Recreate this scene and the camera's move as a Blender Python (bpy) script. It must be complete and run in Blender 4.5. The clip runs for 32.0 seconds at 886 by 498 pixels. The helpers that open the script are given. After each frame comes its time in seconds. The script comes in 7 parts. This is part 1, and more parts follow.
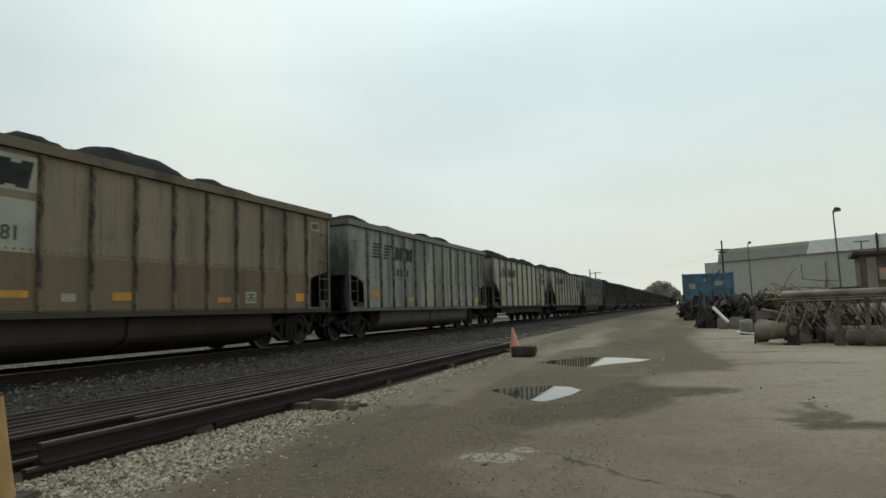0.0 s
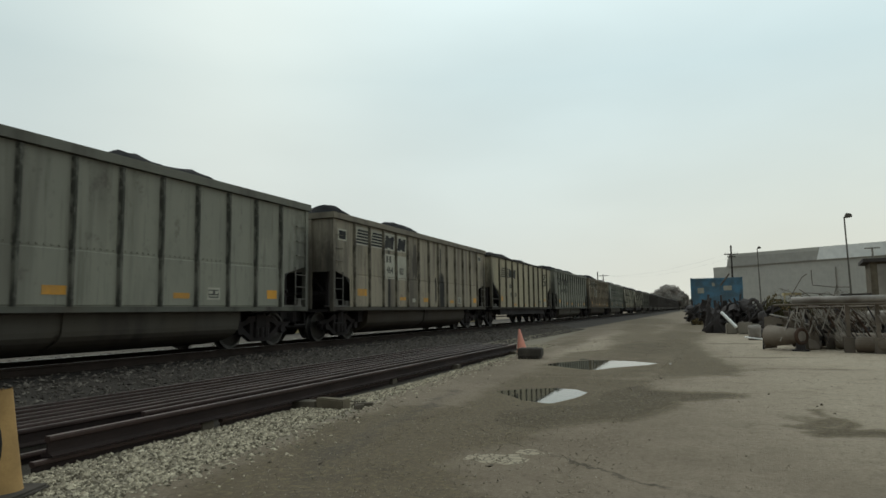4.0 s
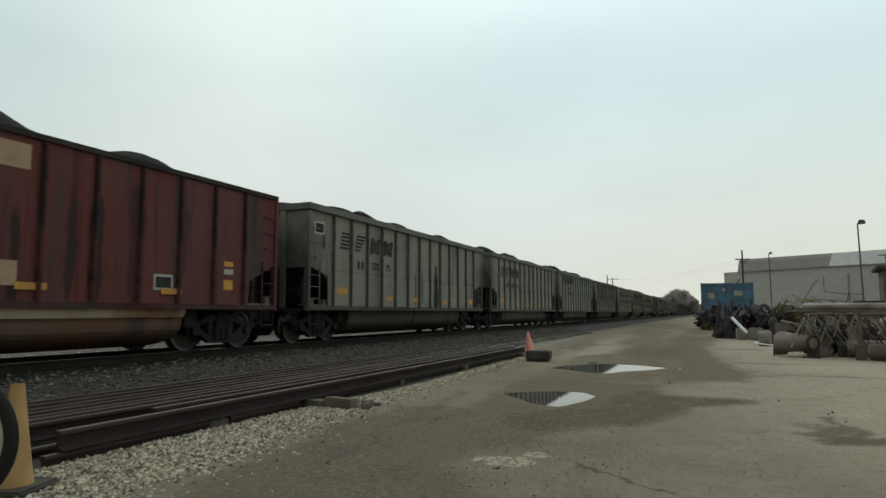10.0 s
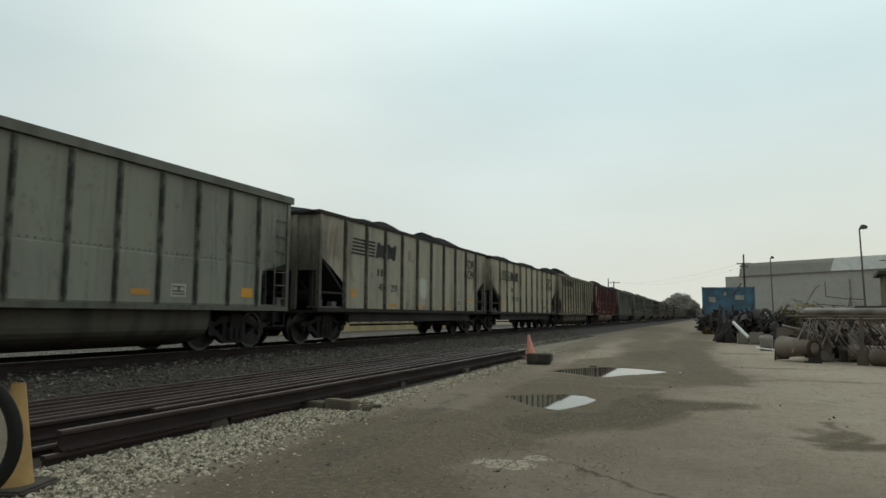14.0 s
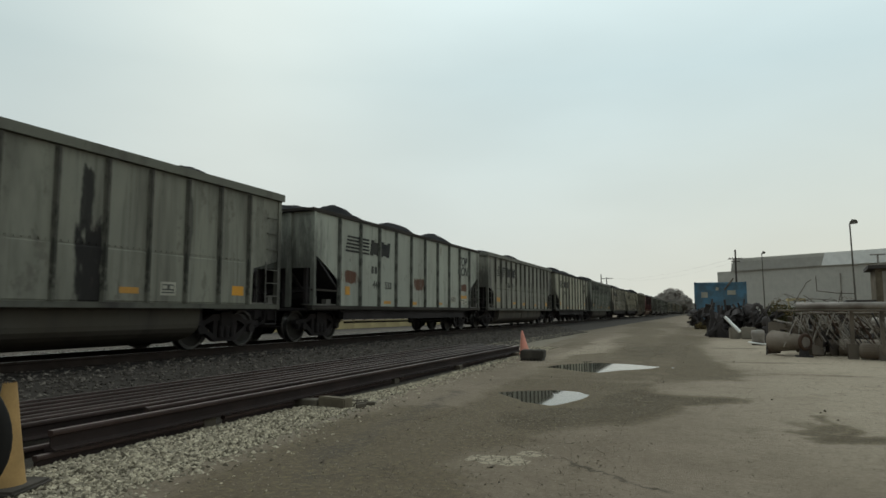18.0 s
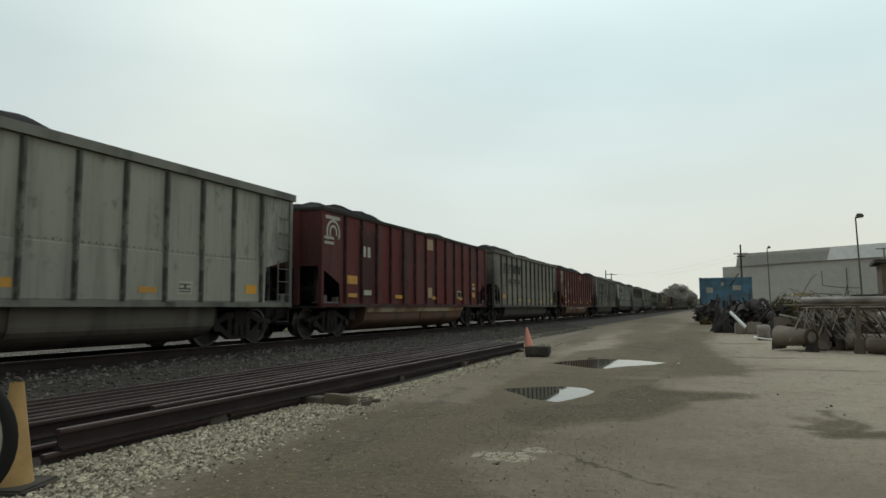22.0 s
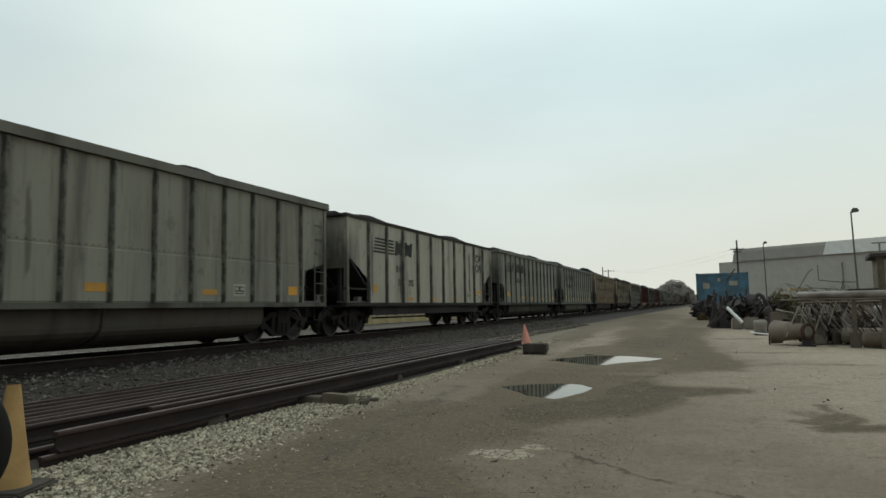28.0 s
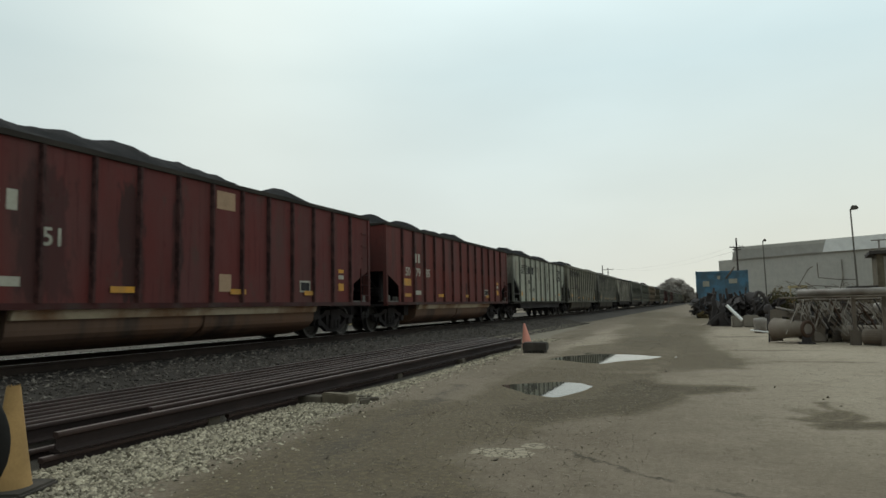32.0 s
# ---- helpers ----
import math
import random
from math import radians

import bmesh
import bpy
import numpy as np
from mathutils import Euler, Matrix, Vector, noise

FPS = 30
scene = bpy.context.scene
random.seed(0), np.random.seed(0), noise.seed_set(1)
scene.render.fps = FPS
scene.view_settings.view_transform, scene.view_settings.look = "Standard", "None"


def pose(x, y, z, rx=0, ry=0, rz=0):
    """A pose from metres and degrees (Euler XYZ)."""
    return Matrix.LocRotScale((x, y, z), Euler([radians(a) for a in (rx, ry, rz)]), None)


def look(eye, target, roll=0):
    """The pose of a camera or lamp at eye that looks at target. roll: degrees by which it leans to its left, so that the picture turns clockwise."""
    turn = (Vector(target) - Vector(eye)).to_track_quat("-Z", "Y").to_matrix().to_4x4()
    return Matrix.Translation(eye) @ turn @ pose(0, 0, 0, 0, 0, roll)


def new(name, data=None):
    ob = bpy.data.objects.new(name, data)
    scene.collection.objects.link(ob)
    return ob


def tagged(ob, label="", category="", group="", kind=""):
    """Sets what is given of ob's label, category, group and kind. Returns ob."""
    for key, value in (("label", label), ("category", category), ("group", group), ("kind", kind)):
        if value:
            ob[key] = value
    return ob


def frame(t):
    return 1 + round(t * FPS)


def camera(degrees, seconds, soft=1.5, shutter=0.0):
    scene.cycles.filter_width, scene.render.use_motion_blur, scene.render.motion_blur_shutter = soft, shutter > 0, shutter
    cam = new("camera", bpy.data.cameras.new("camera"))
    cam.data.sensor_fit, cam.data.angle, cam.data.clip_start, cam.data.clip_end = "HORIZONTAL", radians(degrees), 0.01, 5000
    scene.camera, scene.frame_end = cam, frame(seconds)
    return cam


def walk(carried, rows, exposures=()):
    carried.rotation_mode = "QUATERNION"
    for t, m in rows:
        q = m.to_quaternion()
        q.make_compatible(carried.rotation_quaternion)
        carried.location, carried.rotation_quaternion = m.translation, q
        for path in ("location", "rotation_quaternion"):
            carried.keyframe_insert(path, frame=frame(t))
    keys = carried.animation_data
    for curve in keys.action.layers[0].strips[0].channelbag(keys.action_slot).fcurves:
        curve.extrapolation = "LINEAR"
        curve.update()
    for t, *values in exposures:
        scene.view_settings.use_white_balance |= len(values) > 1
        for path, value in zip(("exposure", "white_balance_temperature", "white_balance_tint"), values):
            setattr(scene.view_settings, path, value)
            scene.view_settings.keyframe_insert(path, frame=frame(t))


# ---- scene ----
cam = camera(68.568, 32.0, soft=1.55, shutter=0.08)
walk(cam, [
    (0, pose(0.012, 0.005, 1.500, 95.402, 1.695, 20.993)),
    (0.5, pose(0.011, 0.004, 1.500, 95.549, 1.535, 21.205)),
    (1, pose(0.011, 0.004, 1.500, 95.606, 0.425, 21.282)),
    (1.5, pose(0.008, 0.003, 1.500, 95.634, 0.260, 21.404)),
    (2, pose(0.006, 0.003, 1.500, 95.645, 0.156, 21.454)),
    (2.5, pose(0.006, 0.002, 1.500, 95.581, 0.183, 21.488)),
    (3, pose(0.006, 0.002, 1.500, 95.565, 0.331, 21.586)),
    (3.5, pose(0.007, 0.003, 1.500, 95.530, 0.498, 21.646)),
    (5.5, pose(0.013, 0.005, 1.500, 95.220, 1.580, 21.318)),
    (6, pose(0.011, 0.004, 1.500, 95.247, 1.467, 21.441)),
    (6.5, pose(0.000, 0.000, 1.500, 95.338, -0.086, 21.446)),
    (7, pose(0.005, 0.002, 1.500, 95.386, 0.614, 21.693)),
    (7.5, pose(0.001, 0.001, 1.500, 95.397, -0.085, 21.890)),
    (8, pose(0.001, 0.001, 1.500, 95.345, -0.413, 21.802)),
    (8.5, pose(0.005, 0.002, 1.500, 95.368, 0.466, 22.073)),
    (9, pose(0.000, 0.000, 1.500, 95.425, 0.358, 22.313)),
    (9.5, pose(0.001, 0.000, 1.500, 95.497, 0.233, 22.344)),
    (10, pose(0.002, 0.001, 1.500, 95.559, -0.054, 22.331)),
    (10.5, pose(0.005, 0.002, 1.500, 95.564, 0.525, 22.265)),
    (11, pose(0.008, 0.003, 1.500, 95.566, 0.428, 22.113)),
    (11.5, pose(0.004, 0.002, 1.500, 95.573, 0.389, 22.108)),
    (12, pose(0.001, 0.001, 1.500, 95.563, -0.000, 22.178)),
    (12.5, pose(0.000, 0.000, 1.500, 95.583, -0.176, 22.262)),
    (13, pose(-0.001, -0.000, 1.500, 95.615, -0.387, 22.370)),
    (13.5, pose(-0.001, -0.001, 1.500, 95.705, -0.552, 22.415)),
    (14, pose(-0.002, -0.001, 1.500, 95.759, -0.441, 22.403)),
    (14.5, pose(-0.001, -0.000, 1.500, 95.807, -0.194, 22.398)),
    (16.5, pose(0.002, 0.001, 1.500, 95.848, 0.022, 22.095)),
    (17, pose(0.001, 0.000, 1.500, 95.712, -0.017, 22.000)),
    (17.5, pose(0.001, 0.000, 1.500, 95.636, 0.007, 21.903)),
    (18, pose(0.001, 0.000, 1.500, 95.486, -0.060, 21.834)),
    (18.5, pose(0.003, 0.001, 1.500, 95.392, 0.201, 21.806)),
    (19, pose(0.004, 0.002, 1.500, 95.341, 0.360, 21.733)),
    (19.5, pose(0.005, 0.002, 1.500, 95.250, 0.495, 21.684)),
    (20, pose(0.007, 0.003, 1.500, 95.204, 0.719, 21.578)),
    (20.5, pose(0.021, 0.008, 1.499, 95.171, 2.586, 21.676)),
    (21, pose(0.012, 0.005, 1.500, 95.270, 1.988, 21.747)),
    (21.5, pose(0.003, 0.001, 1.500, 95.329, 0.150, 21.991)),
    (22, pose(0.003, 0.001, 1.500, 95.224, 0.296, 22.246)),
    (22.5, pose(0.003, 0.001, 1.500, 95.119, 0.547, 22.371)),
    (23, pose(0.003, 0.001, 1.500, 95.114, 0.566, 22.443)),
    (23.5, pose(0.004, 0.002, 1.500, 95.080, 0.653, 22.424)),
    (24, pose(0.005, 0.002, 1.500, 95.092, 0.689, 22.374)),
    (24.5, pose(0.006, 0.002, 1.500, 95.110, 0.774, 22.310)),
    (25, pose(0.006, 0.002, 1.500, 95.082, 0.791, 22.233)),
    (25.5, pose(0.006, 0.002, 1.500, 95.096, 0.663, 22.184)),
    (27.5, pose(0.007, 0.003, 1.500, 95.069, 0.857, 22.096)),
    (28, pose(0.007, 0.003, 1.500, 95.068, 0.860, 22.024)),
    (28.5, pose(0.006, 0.003, 1.500, 95.081, 0.908, 21.992)),
    (29, pose(0.006, 0.002, 1.500, 95.081, 1.011, 21.908)),
    (29.5, pose(0.006, 0.002, 1.500, 95.152, 0.921, 21.925)),
    (30, pose(0.005, 0.002, 1.500, 95.142, 0.863, 21.962)),
    (30.5, pose(0.006, 0.002, 1.500, 95.082, 0.749, 22.025)),
    (31, pose(0.007, 0.003, 1.500, 95.068, 0.952, 22.061)),
    (31.5, pose(0.008, 0.003, 1.500, 94.992, 1.036, 22.035)),
    (32, pose(0.009, 0.004, 1.500, 94.987, 1.098, 22.018)),
], exposures=[(0, 0.07), (3, 0.02), (6, 0.0), (7, -0.01), (8, 0.02), (11, 0.05), (14, 0.02), (17, -0.05), (20, -0.03), (21, 0.04), (25, 0.06), (32, 0.06)])

# ---- world, sun, exposure ----


def sky_world():
    w = bpy.data.worlds.new("overcast_sky")
    scene.world = w
    w.use_nodes = True
    nt = w.node_tree
    N, L = nt.nodes, nt.links
    N.clear()
    out = N.new("ShaderNodeOutputWorld")
    sky = N.new("ShaderNodeTexSky")
    sky.sky_type = 'NISHITA'
    sky.sun_disc = False
    sky.sun_elevation, sky.sun_rotation = radians(24), radians(-40)
    sky.air_density, sky.dust_density = 1.6, 4.0
    clear = N.new("ShaderNodeBackground")
    clear.inputs["Strength"].default_value = 0.07
    L.new(sky.outputs[0], clear.inputs["Color"])
    # cloud deck: soft grey layers, paler and warmer towards the horizon
    tc = N.new("ShaderNodeTexCoord")
    sep = N.new("ShaderNodeSeparateXYZ")
    L.new(tc.outputs["Generated"], sep.inputs[0])
    ramp = N.new("ShaderNodeValToRGB")
    e = ramp.color_ramp.elements
    e[0].position, e[0].color = 0.0, (0.672, 0.715, 0.675, 1)
    e[1].position, e[1].color = 0.75, (0.93, 1.07, 1.06, 1)
    m1 = ramp.color_ramp.elements.new(0.12)
    m1.color = (0.622, 0.700, 0.688, 1)
    m2 = ramp.color_ramp.elements.new(0.34)
    m2.color = (0.612, 0.750, 0.768, 1)
    m3 = ramp.color_ramp.elements.new(0.50)
    m3.color = (0.80, 0.95, 0.955, 1)
    L.new(sep.outputs["Z"], ramp.inputs[0])
    mp = N.new("ShaderNodeMapping")
    mp.inputs["Scale"].default_value = (1.2, 1.2, 3.5)
    L.new(tc.outputs["Generated"], mp.inputs[0])
    nz = N.new("ShaderNodeTexNoise")
    nz.inputs["Scale"].default_value = 1.6
    nz.inputs["Detail"].default_value = 4
    nz.inputs["Roughness"].default_value = 0.45
    L.new(mp.outputs[0], nz.inputs["Vector"])
    band = N.new("ShaderNodeMapRange")
    band.inputs["From Min"].default_value, band.inputs["From Max"].default_value = 0.3, 0.7
    band.inputs["To Min"].default_value, band.inputs["To Max"].default_value = 0.94, 1.06
    L.new(nz.outputs["Fac"], band.inputs["Value"])
    cloud = N.new("ShaderNodeBackground")
    east = N.new("ShaderNodeMapRange")
    east.interpolation_type = 'SMOOTHSTEP'
    east.inputs["From Min"].default_value, east.inputs["From Max"].default_value = -0.60, 0.25
    L.new(sep.outputs["X"], east.inputs["Value"])
    low = N.new("ShaderNodeMapRange")
    low.interpolation_type = 'SMOOTHSTEP'
    low.inputs["From Min"].default_value, low.inputs["From Max"].default_value = 0.38, 0.0
    L.new(sep.outputs["Z"], low.inputs["Value"])
    haze = N.new("ShaderNodeMath")
    haze.operation = 'MULTIPLY'
    L.new(east.outputs[0], haze.inputs[0])
    L.new(low.outputs[0], haze.inputs[1])
    warm = N.new("ShaderNodeMix")
    warm.data_type, warm.blend_type = 'RGBA', 'MULTIPLY'
    warm.inputs[7].default_value = (1.12, 1.05, 0.955, 1)
    L.new(haze.outputs[0], warm.inputs[0])
    L.new(ramp.outputs[0], warm.inputs[6])
    L.new(warm.outputs[2], cloud.inputs["Color"])
    # the cloud is brighter on the side of the hidden sun
    side = N.new("ShaderNodeVectorMath")
    side.operation = 'DOT_PRODUCT'
    side.inputs[1].default_value = (0.10, 0.80, 0.45)
    L.new(tc.outputs["Generated"], side.inputs[0])
    lobe = N.new("ShaderNodeMapRange")
    lobe.inputs["From Min"].default_value, lobe.inputs["From Max"].default_value = -0.9, 0.9
    lobe.inputs["To Min"].default_value, lobe.inputs["To Max"].default_value = 0.40, 1.04
    L.new(side.outputs["Value"], lobe.inputs["Value"])
    both = N.new("ShaderNodeMath")
    both.operation = 'MULTIPLY'
    L.new(band.outputs[0], both.inputs[0])
    L.new(lobe.outputs[0], both.inputs[1])
    L.new(both.outputs[0], cloud.inputs["Strength"])
    mix = N.new("ShaderNodeMixShader")
    mix.inputs[0].default_value = 0.97
    L.new(clear.outputs[0], mix.inputs[1])
    L.new(cloud.outputs[0], mix.inputs[2])
    L.new(mix.outputs[0], out.inputs[0])


sky_world()
sun = new("sun", bpy.data.lights.new("sun", 'SUN'))
sun.data.energy = 0.4
sun.data.angle = radians(25)
sun.data.color = (1.0, 0.96, 0.9)
sun.matrix_world = look((-50, 60, 55), (0, 10, 0))

# ---- materials ----
RAIL = 0.62          # height of the rail heads over the yard
TRACK = -11.87       # centre line of the track
PITCH = 16.1         # coupled length of one wagon


def nodes_of(name, rough=0.7, metal=0.0):
    m = bpy.data.materials.new(name)
    m.use_nodes = True
    nt = m.node_tree
    b = nt.nodes["Principled BSDF"]
    b.inputs["Roughness"].default_value = rough
    b.inputs["Metallic"].default_value = metal
    if rough > 0.6:
        b.inputs["Specular IOR Level"].default_value = 0.18
    return m, nt.nodes, nt.links, b


def rgba(c):
    return (c[0], c[1], c[2], 1.0)


def tex_noise(N, L, scale, detail=5, rough=0.55, stretch=(1, 1, 1), shift=(0, 0, 0), coord="Object"):
    tc = N.new("ShaderNodeTexCoord")
    mp = N.new("ShaderNodeMapping")
    mp.inputs["Scale"].default_value = stretch
    mp.inputs["Location"].default_value = shift
    L.new(tc.outputs[coord], mp.inputs[0])
    n = N.new("ShaderNodeTexNoise")
    n.inputs["Scale"].default_value = scale
    n.inputs["Detail"].default_value = detail
    n.inputs["Roughness"].default_value = rough
    L.new(mp.outputs[0], n.inputs["Vector"])
    return n.outputs["Fac"]


def ranged(N, L, src, a, b, lo=0.0, hi=1.0):
    r = N.new("ShaderNodeMapRange")
    r.interpolation_type = 'SMOOTHSTEP'
    r.inputs["From Min"].default_value, r.inputs["From Max"].default_value = a, b
    r.inputs["To Min"].default_value, r.inputs["To Max"].default_value = lo, hi
    L.new(src, r.inputs["Value"])
    return r.outputs[0]


def mixed(N, L, fac, a, b, mode='MIX'):
    x = N.new("ShaderNodeMix")
    x.data_type, x.blend_type = 'RGBA', mode
    if isinstance(fac, (int, float)):
        x.inputs[0].default_value = fac
    else:
        L.new(fac, x.inputs[0])
    for k, v in ((6, a), (7, b)):
        if isinstance(v, tuple):
            x.inputs[k].default_value = rgba(v)
        else:
            L.new(v, x.inputs[k])
    return x.outputs[2]


def bumped(N, L, b, height, strength=0.3, dist=0.02):
    bp = N.new("ShaderNodeBump")
    bp.inputs["Strength"].default_value = strength
    bp.inputs["Distance"].default_value = dist
    L.new(height, bp.inputs["Height"])
    L.new(bp.outputs[0], b.inputs["Normal"])


def plain(name, c, rough=0.7, metal=0.0, vary=0.25, scale=6.0, bump=0.15, c2=None):
    """A surface with a grain and a coarser blotch of a second tone."""
    m, N, L, b = nodes_of(name, rough, metal)
    c2 = c2 or tuple(v * (1 - vary) for v in c)
    big = ranged(N, L, tex_noise(N, L, scale * 0.25, 4), 0.35, 0.65)
    fine = tex_noise(N, L, scale * 6, 6, 0.6)
    col = mixed(N, L, big, c, c2)
    col = mixed(N, L, ranged(N, L, fine, 0.3, 0.7, 0.0, 0.35), col, tuple(v * 0.6 for v in c))
    L.new(col, b.inputs["Base Color"])
    bumped(N, L, b, fine, bump, 0.01)
    return m


OXIDE, BROWN = (0.20, 0.060, 0.036), (0.062, 0.038, 0.028)
SOOT, RUST, BARE, WASH = (0.020, 0.018, 0.017), (0.105, 0.048, 0.030), (0.46, 0.45, 0.40), (0.30, 0.36, 0.36)


def stain(N, L, col, y, z0, z1, half, tone, strength, seed, soft=False):
    """One run or patch with a ragged outline, on the side about y from z0 up to z1; soft: a blurred dark cloud, dust
    and end shade in one.
    """
    tc = N.new("ShaderNodeTexCoord")
    sep = N.new("ShaderNodeSeparateXYZ")
    L.new(tc.outputs["Object"], sep.inputs[0])

    def math_node(op, a, b=0.0):
        x = N.new("ShaderNodeMath")
        x.operation = op
        for i, v in ((0, a), (1, b)):
            if isinstance(v, (int, float)):
                x.inputs[i].default_value = v
            else:
                L.new(v, x.inputs[i])
        return x.outputs[0]
    rag = tex_noise(N, L, 5.5, 6, 0.72, (1, 1, 0.25), (seed * 1.9, seed * 2.3, seed * 0.7))
    u = math_node('DIVIDE', math_node('ABSOLUTE', math_node('SUBTRACT', sep.outputs["Y"], y)), half)
    v = math_node('DIVIDE', math_node('ABSOLUTE', math_node('SUBTRACT', sep.outputs["Z"], (z0 + z1) / 2)), (z1 - z0) / 2)
    d = math_node('POWER', math_node('ADD', math_node('POWER', u, 2.5), math_node('POWER', v, 5.0)), 0.4)
    d = math_node('ADD', d, math_node('MULTIPLY', math_node('SUBTRACT', rag, 0.5), 2.6))
    if soft:
        return mixed(N, L, ranged(N, L, d, 0.05, 1.75, strength, 0.0), col, tone)
    if strength == 1 or tone is not RUST:
        return mixed(N, L, ranged(N, L, d, 0.78, 1.16, strength, 0.0), col, tone)
    runs = ranged(N, L, tex_noise(N, L, 6.0, 5, 0.7, (1, 1, 0.07), (seed * 0.9, seed * 3.1, seed)), 0.40, 0.66, 0.15, 1.0)
    wash = N.new("ShaderNodeMath")
    wash.operation = 'MULTIPLY'
    L.new(runs, wash.inputs[0])
    L.new(ranged(N, L, d, 0.25, 1.35, strength, 0.0), wash.inputs[1])
    return mixed(N, L, wash.outputs[0], col, tone)


def wagon_paint(name, c, seed, grime=0.5, rust=0.0, smear=0.3, dull=(0.054, 0.045, 0.040), stains=(), sooty=0.0, caked=0.0):
    """Weathered wagon paint: faded tone, rain streaks of coal dust, dark smears and rust runs; sooty: coal dust and
    painted shade about the open ends; caked: crusts of dust with broken edges.
    """
    m, N, L, b = nodes_of(name, 0.72)
    c = (c[0] * 0.715, c[1] * 0.685, c[2] * 0.655)
    s = (seed * 3.7, seed * 11.3, seed * 5.1)
    fade = ranged(N, L, tex_noise(N, L, 0.45, 4, 0.6, (1, 1, 0.7), s), 0.35, 0.68)
    col = mixed(N, L, fade, c, tuple(v * 0.8 + 0.02 for v in c))
    streak = ranged(N, L, tex_noise(N, L, 1.25, 4, 0.6, (1, 1, 0.09), s), 0.46, 0.72, 0.0, min(1.0, grime * 1.2))
    col = mixed(N, L, streak, col, dull)
    blot = ranged(N, L, tex_noise(N, L, 0.55, 5, 0.6, (1, 1, 0.30), (s[1], s[0], s[2])), 0.55, 0.66, 0.0, smear)
    col = mixed(N, L, blot, col, (0.023, 0.019, 0.019))
    if rust > 0:
        rr = ranged(N, L, tex_noise(N, L, 0.9, 6, 0.7, (1, 1, 0.28), (s[2], s[1], s[0])), 0.52, 0.68, 0.0, rust * 0.7)
        col = mixed(N, L, rr, col, (0.16, 0.080, 0.040))
    for i, (y, z0, z1, half, tone, much) in enumerate(stains):
        col = stain(N, L, col, y, z0, z1, half, tone, much, seed + i * 5.3)
    # coal dust at both ends, the shade between wagons put into its soft gradient
    if sooty:
        for y in (-7.5, 7.5):
            col = stain(N, L, col, y, -0.4, 3.3, 0.75, SOOT, sooty, seed + y, True)
        dribble = ranged(N, L, tex_noise(N, L, 2.6, 3, 0.6, (1, 1, 0.05), (s[2], s[0], s[1])), 0.60, 0.70, 0.0, 0.55 * min(1.0, grime + smear * 0.5))
        col = mixed(N, L, dribble, col, tuple(v * 0.30 for v in c))
        runs = ranged(N, L, tex_noise(N, L, 8.0, 4, 0.7, (1, 1, 0.05), (s[0], s[2], s[1])), 0.54, 0.68, 0.0, 0.45)
        col = mixed(N, L, runs, col, tuple(v * 0.42 for v in c))
        scuff = ranged(N, L, tex_noise(N, L, 2.2, 8, 0.75, (1, 1, 0.7), (s[1], s[1], s[0])), 0.56, 0.66, 0.0, 0.40)
        col = mixed(N, L, scuff, col, (0.062, 0.048, 0.040))
    if caked:
        crust = ranged(N, L, tex_noise(N, L, 5.0, 7, 0.8, (1, 1, 0.45), (s[2], s[2], s[1])), 0.44, 0.56, 0.0, caked)
        col = mixed(N, L, crust, col, tuple(v * 0.22 + 0.006 for v in c))
    spot = ranged(N, L, tex_noise(N, L, 7.0, 6, 0.7, (1, 1, 0.5), s), 0.58, 0.72, 0.0, 0.5)
    col = mixed(N, L, spot, col, tuple(v * 0.45 for v in c))
    L.new(col, b.inputs["Base Color"])
    bumped(N, L, b, tex_noise(N, L, 1.3, 4, 0.5, (1, 1, 0.6), s), 0.25, 0.05)
    return m


M = {}
M["under"] = plain("wagon_underframe_grime", (0.037, 0.031, 0.031), 0.8, vary=0.4, scale=4)
M["truck"] = plain("truck_casting_grime", (0.044, 0.036, 0.036), 0.75, vary=0.5, scale=5)
M["dust"] = plain("coal_dusted_steel", (0.046, 0.039, 0.033), 0.9, vary=0.4, scale=3)
M["wheel"] = plain("dirty_wheel_steel", (0.060, 0.052, 0.046), 0.5, 0.3, vary=0.4, scale=6)
M["tread"] = plain("worn_wheel_tread", (0.13, 0.125, 0.12), 0.38, 0.8, vary=0.6, scale=8)
M["irons"] = plain("dusty_grey_iron", (0.15, 0.14, 0.125), 0.7, vary=0.4, scale=6)
M["slope"] = plain("coal_dusted_plate", (0.058, 0.054, 0.056), 0.8, vary=0.5, scale=2)
M["coal"] = plain("coal", (0.010, 0.010, 0.011), 0.95, vary=0.5, scale=5, bump=0.9)
M["coal"].node_tree.nodes["Principled BSDF"].inputs["Specular IOR Level"].default_value = 0.15
# stored rail tops, with the sky's low sheen put into the paler tone
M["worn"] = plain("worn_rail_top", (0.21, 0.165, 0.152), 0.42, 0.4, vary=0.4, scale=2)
M["band"] = plain("rust_streaked_cream_band", (0.52, 0.43, 0.31), 0.7, vary=0.5, scale=4, c2=(0.22, 0.11, 0.06))
M["faded"] = plain("faded_stencil_paint", (0.075, 0.073, 0.066), 0.8, vary=0.4, scale=5, c2=(0.12, 0.115, 0.10))
M["white"] = plain("faded_white_paint", (0.42, 0.40, 0.33), 0.7, vary=0.25, scale=4)
M["black"] = plain("faded_black_paint", (0.022, 0.022, 0.024), 0.8, vary=0.4, scale=5, c2=(0.055, 0.052, 0.046))
M["paper"] = plain("browned_paper", (0.40, 0.27, 0.175), 0.8, vary=0.3, scale=4)
M["yellow"] = plain("dirty_yellow_reflector", (0.62, 0.28, 0.014), 0.55, vary=0.35, scale=9, c2=(0.40, 0.20, 0.035))
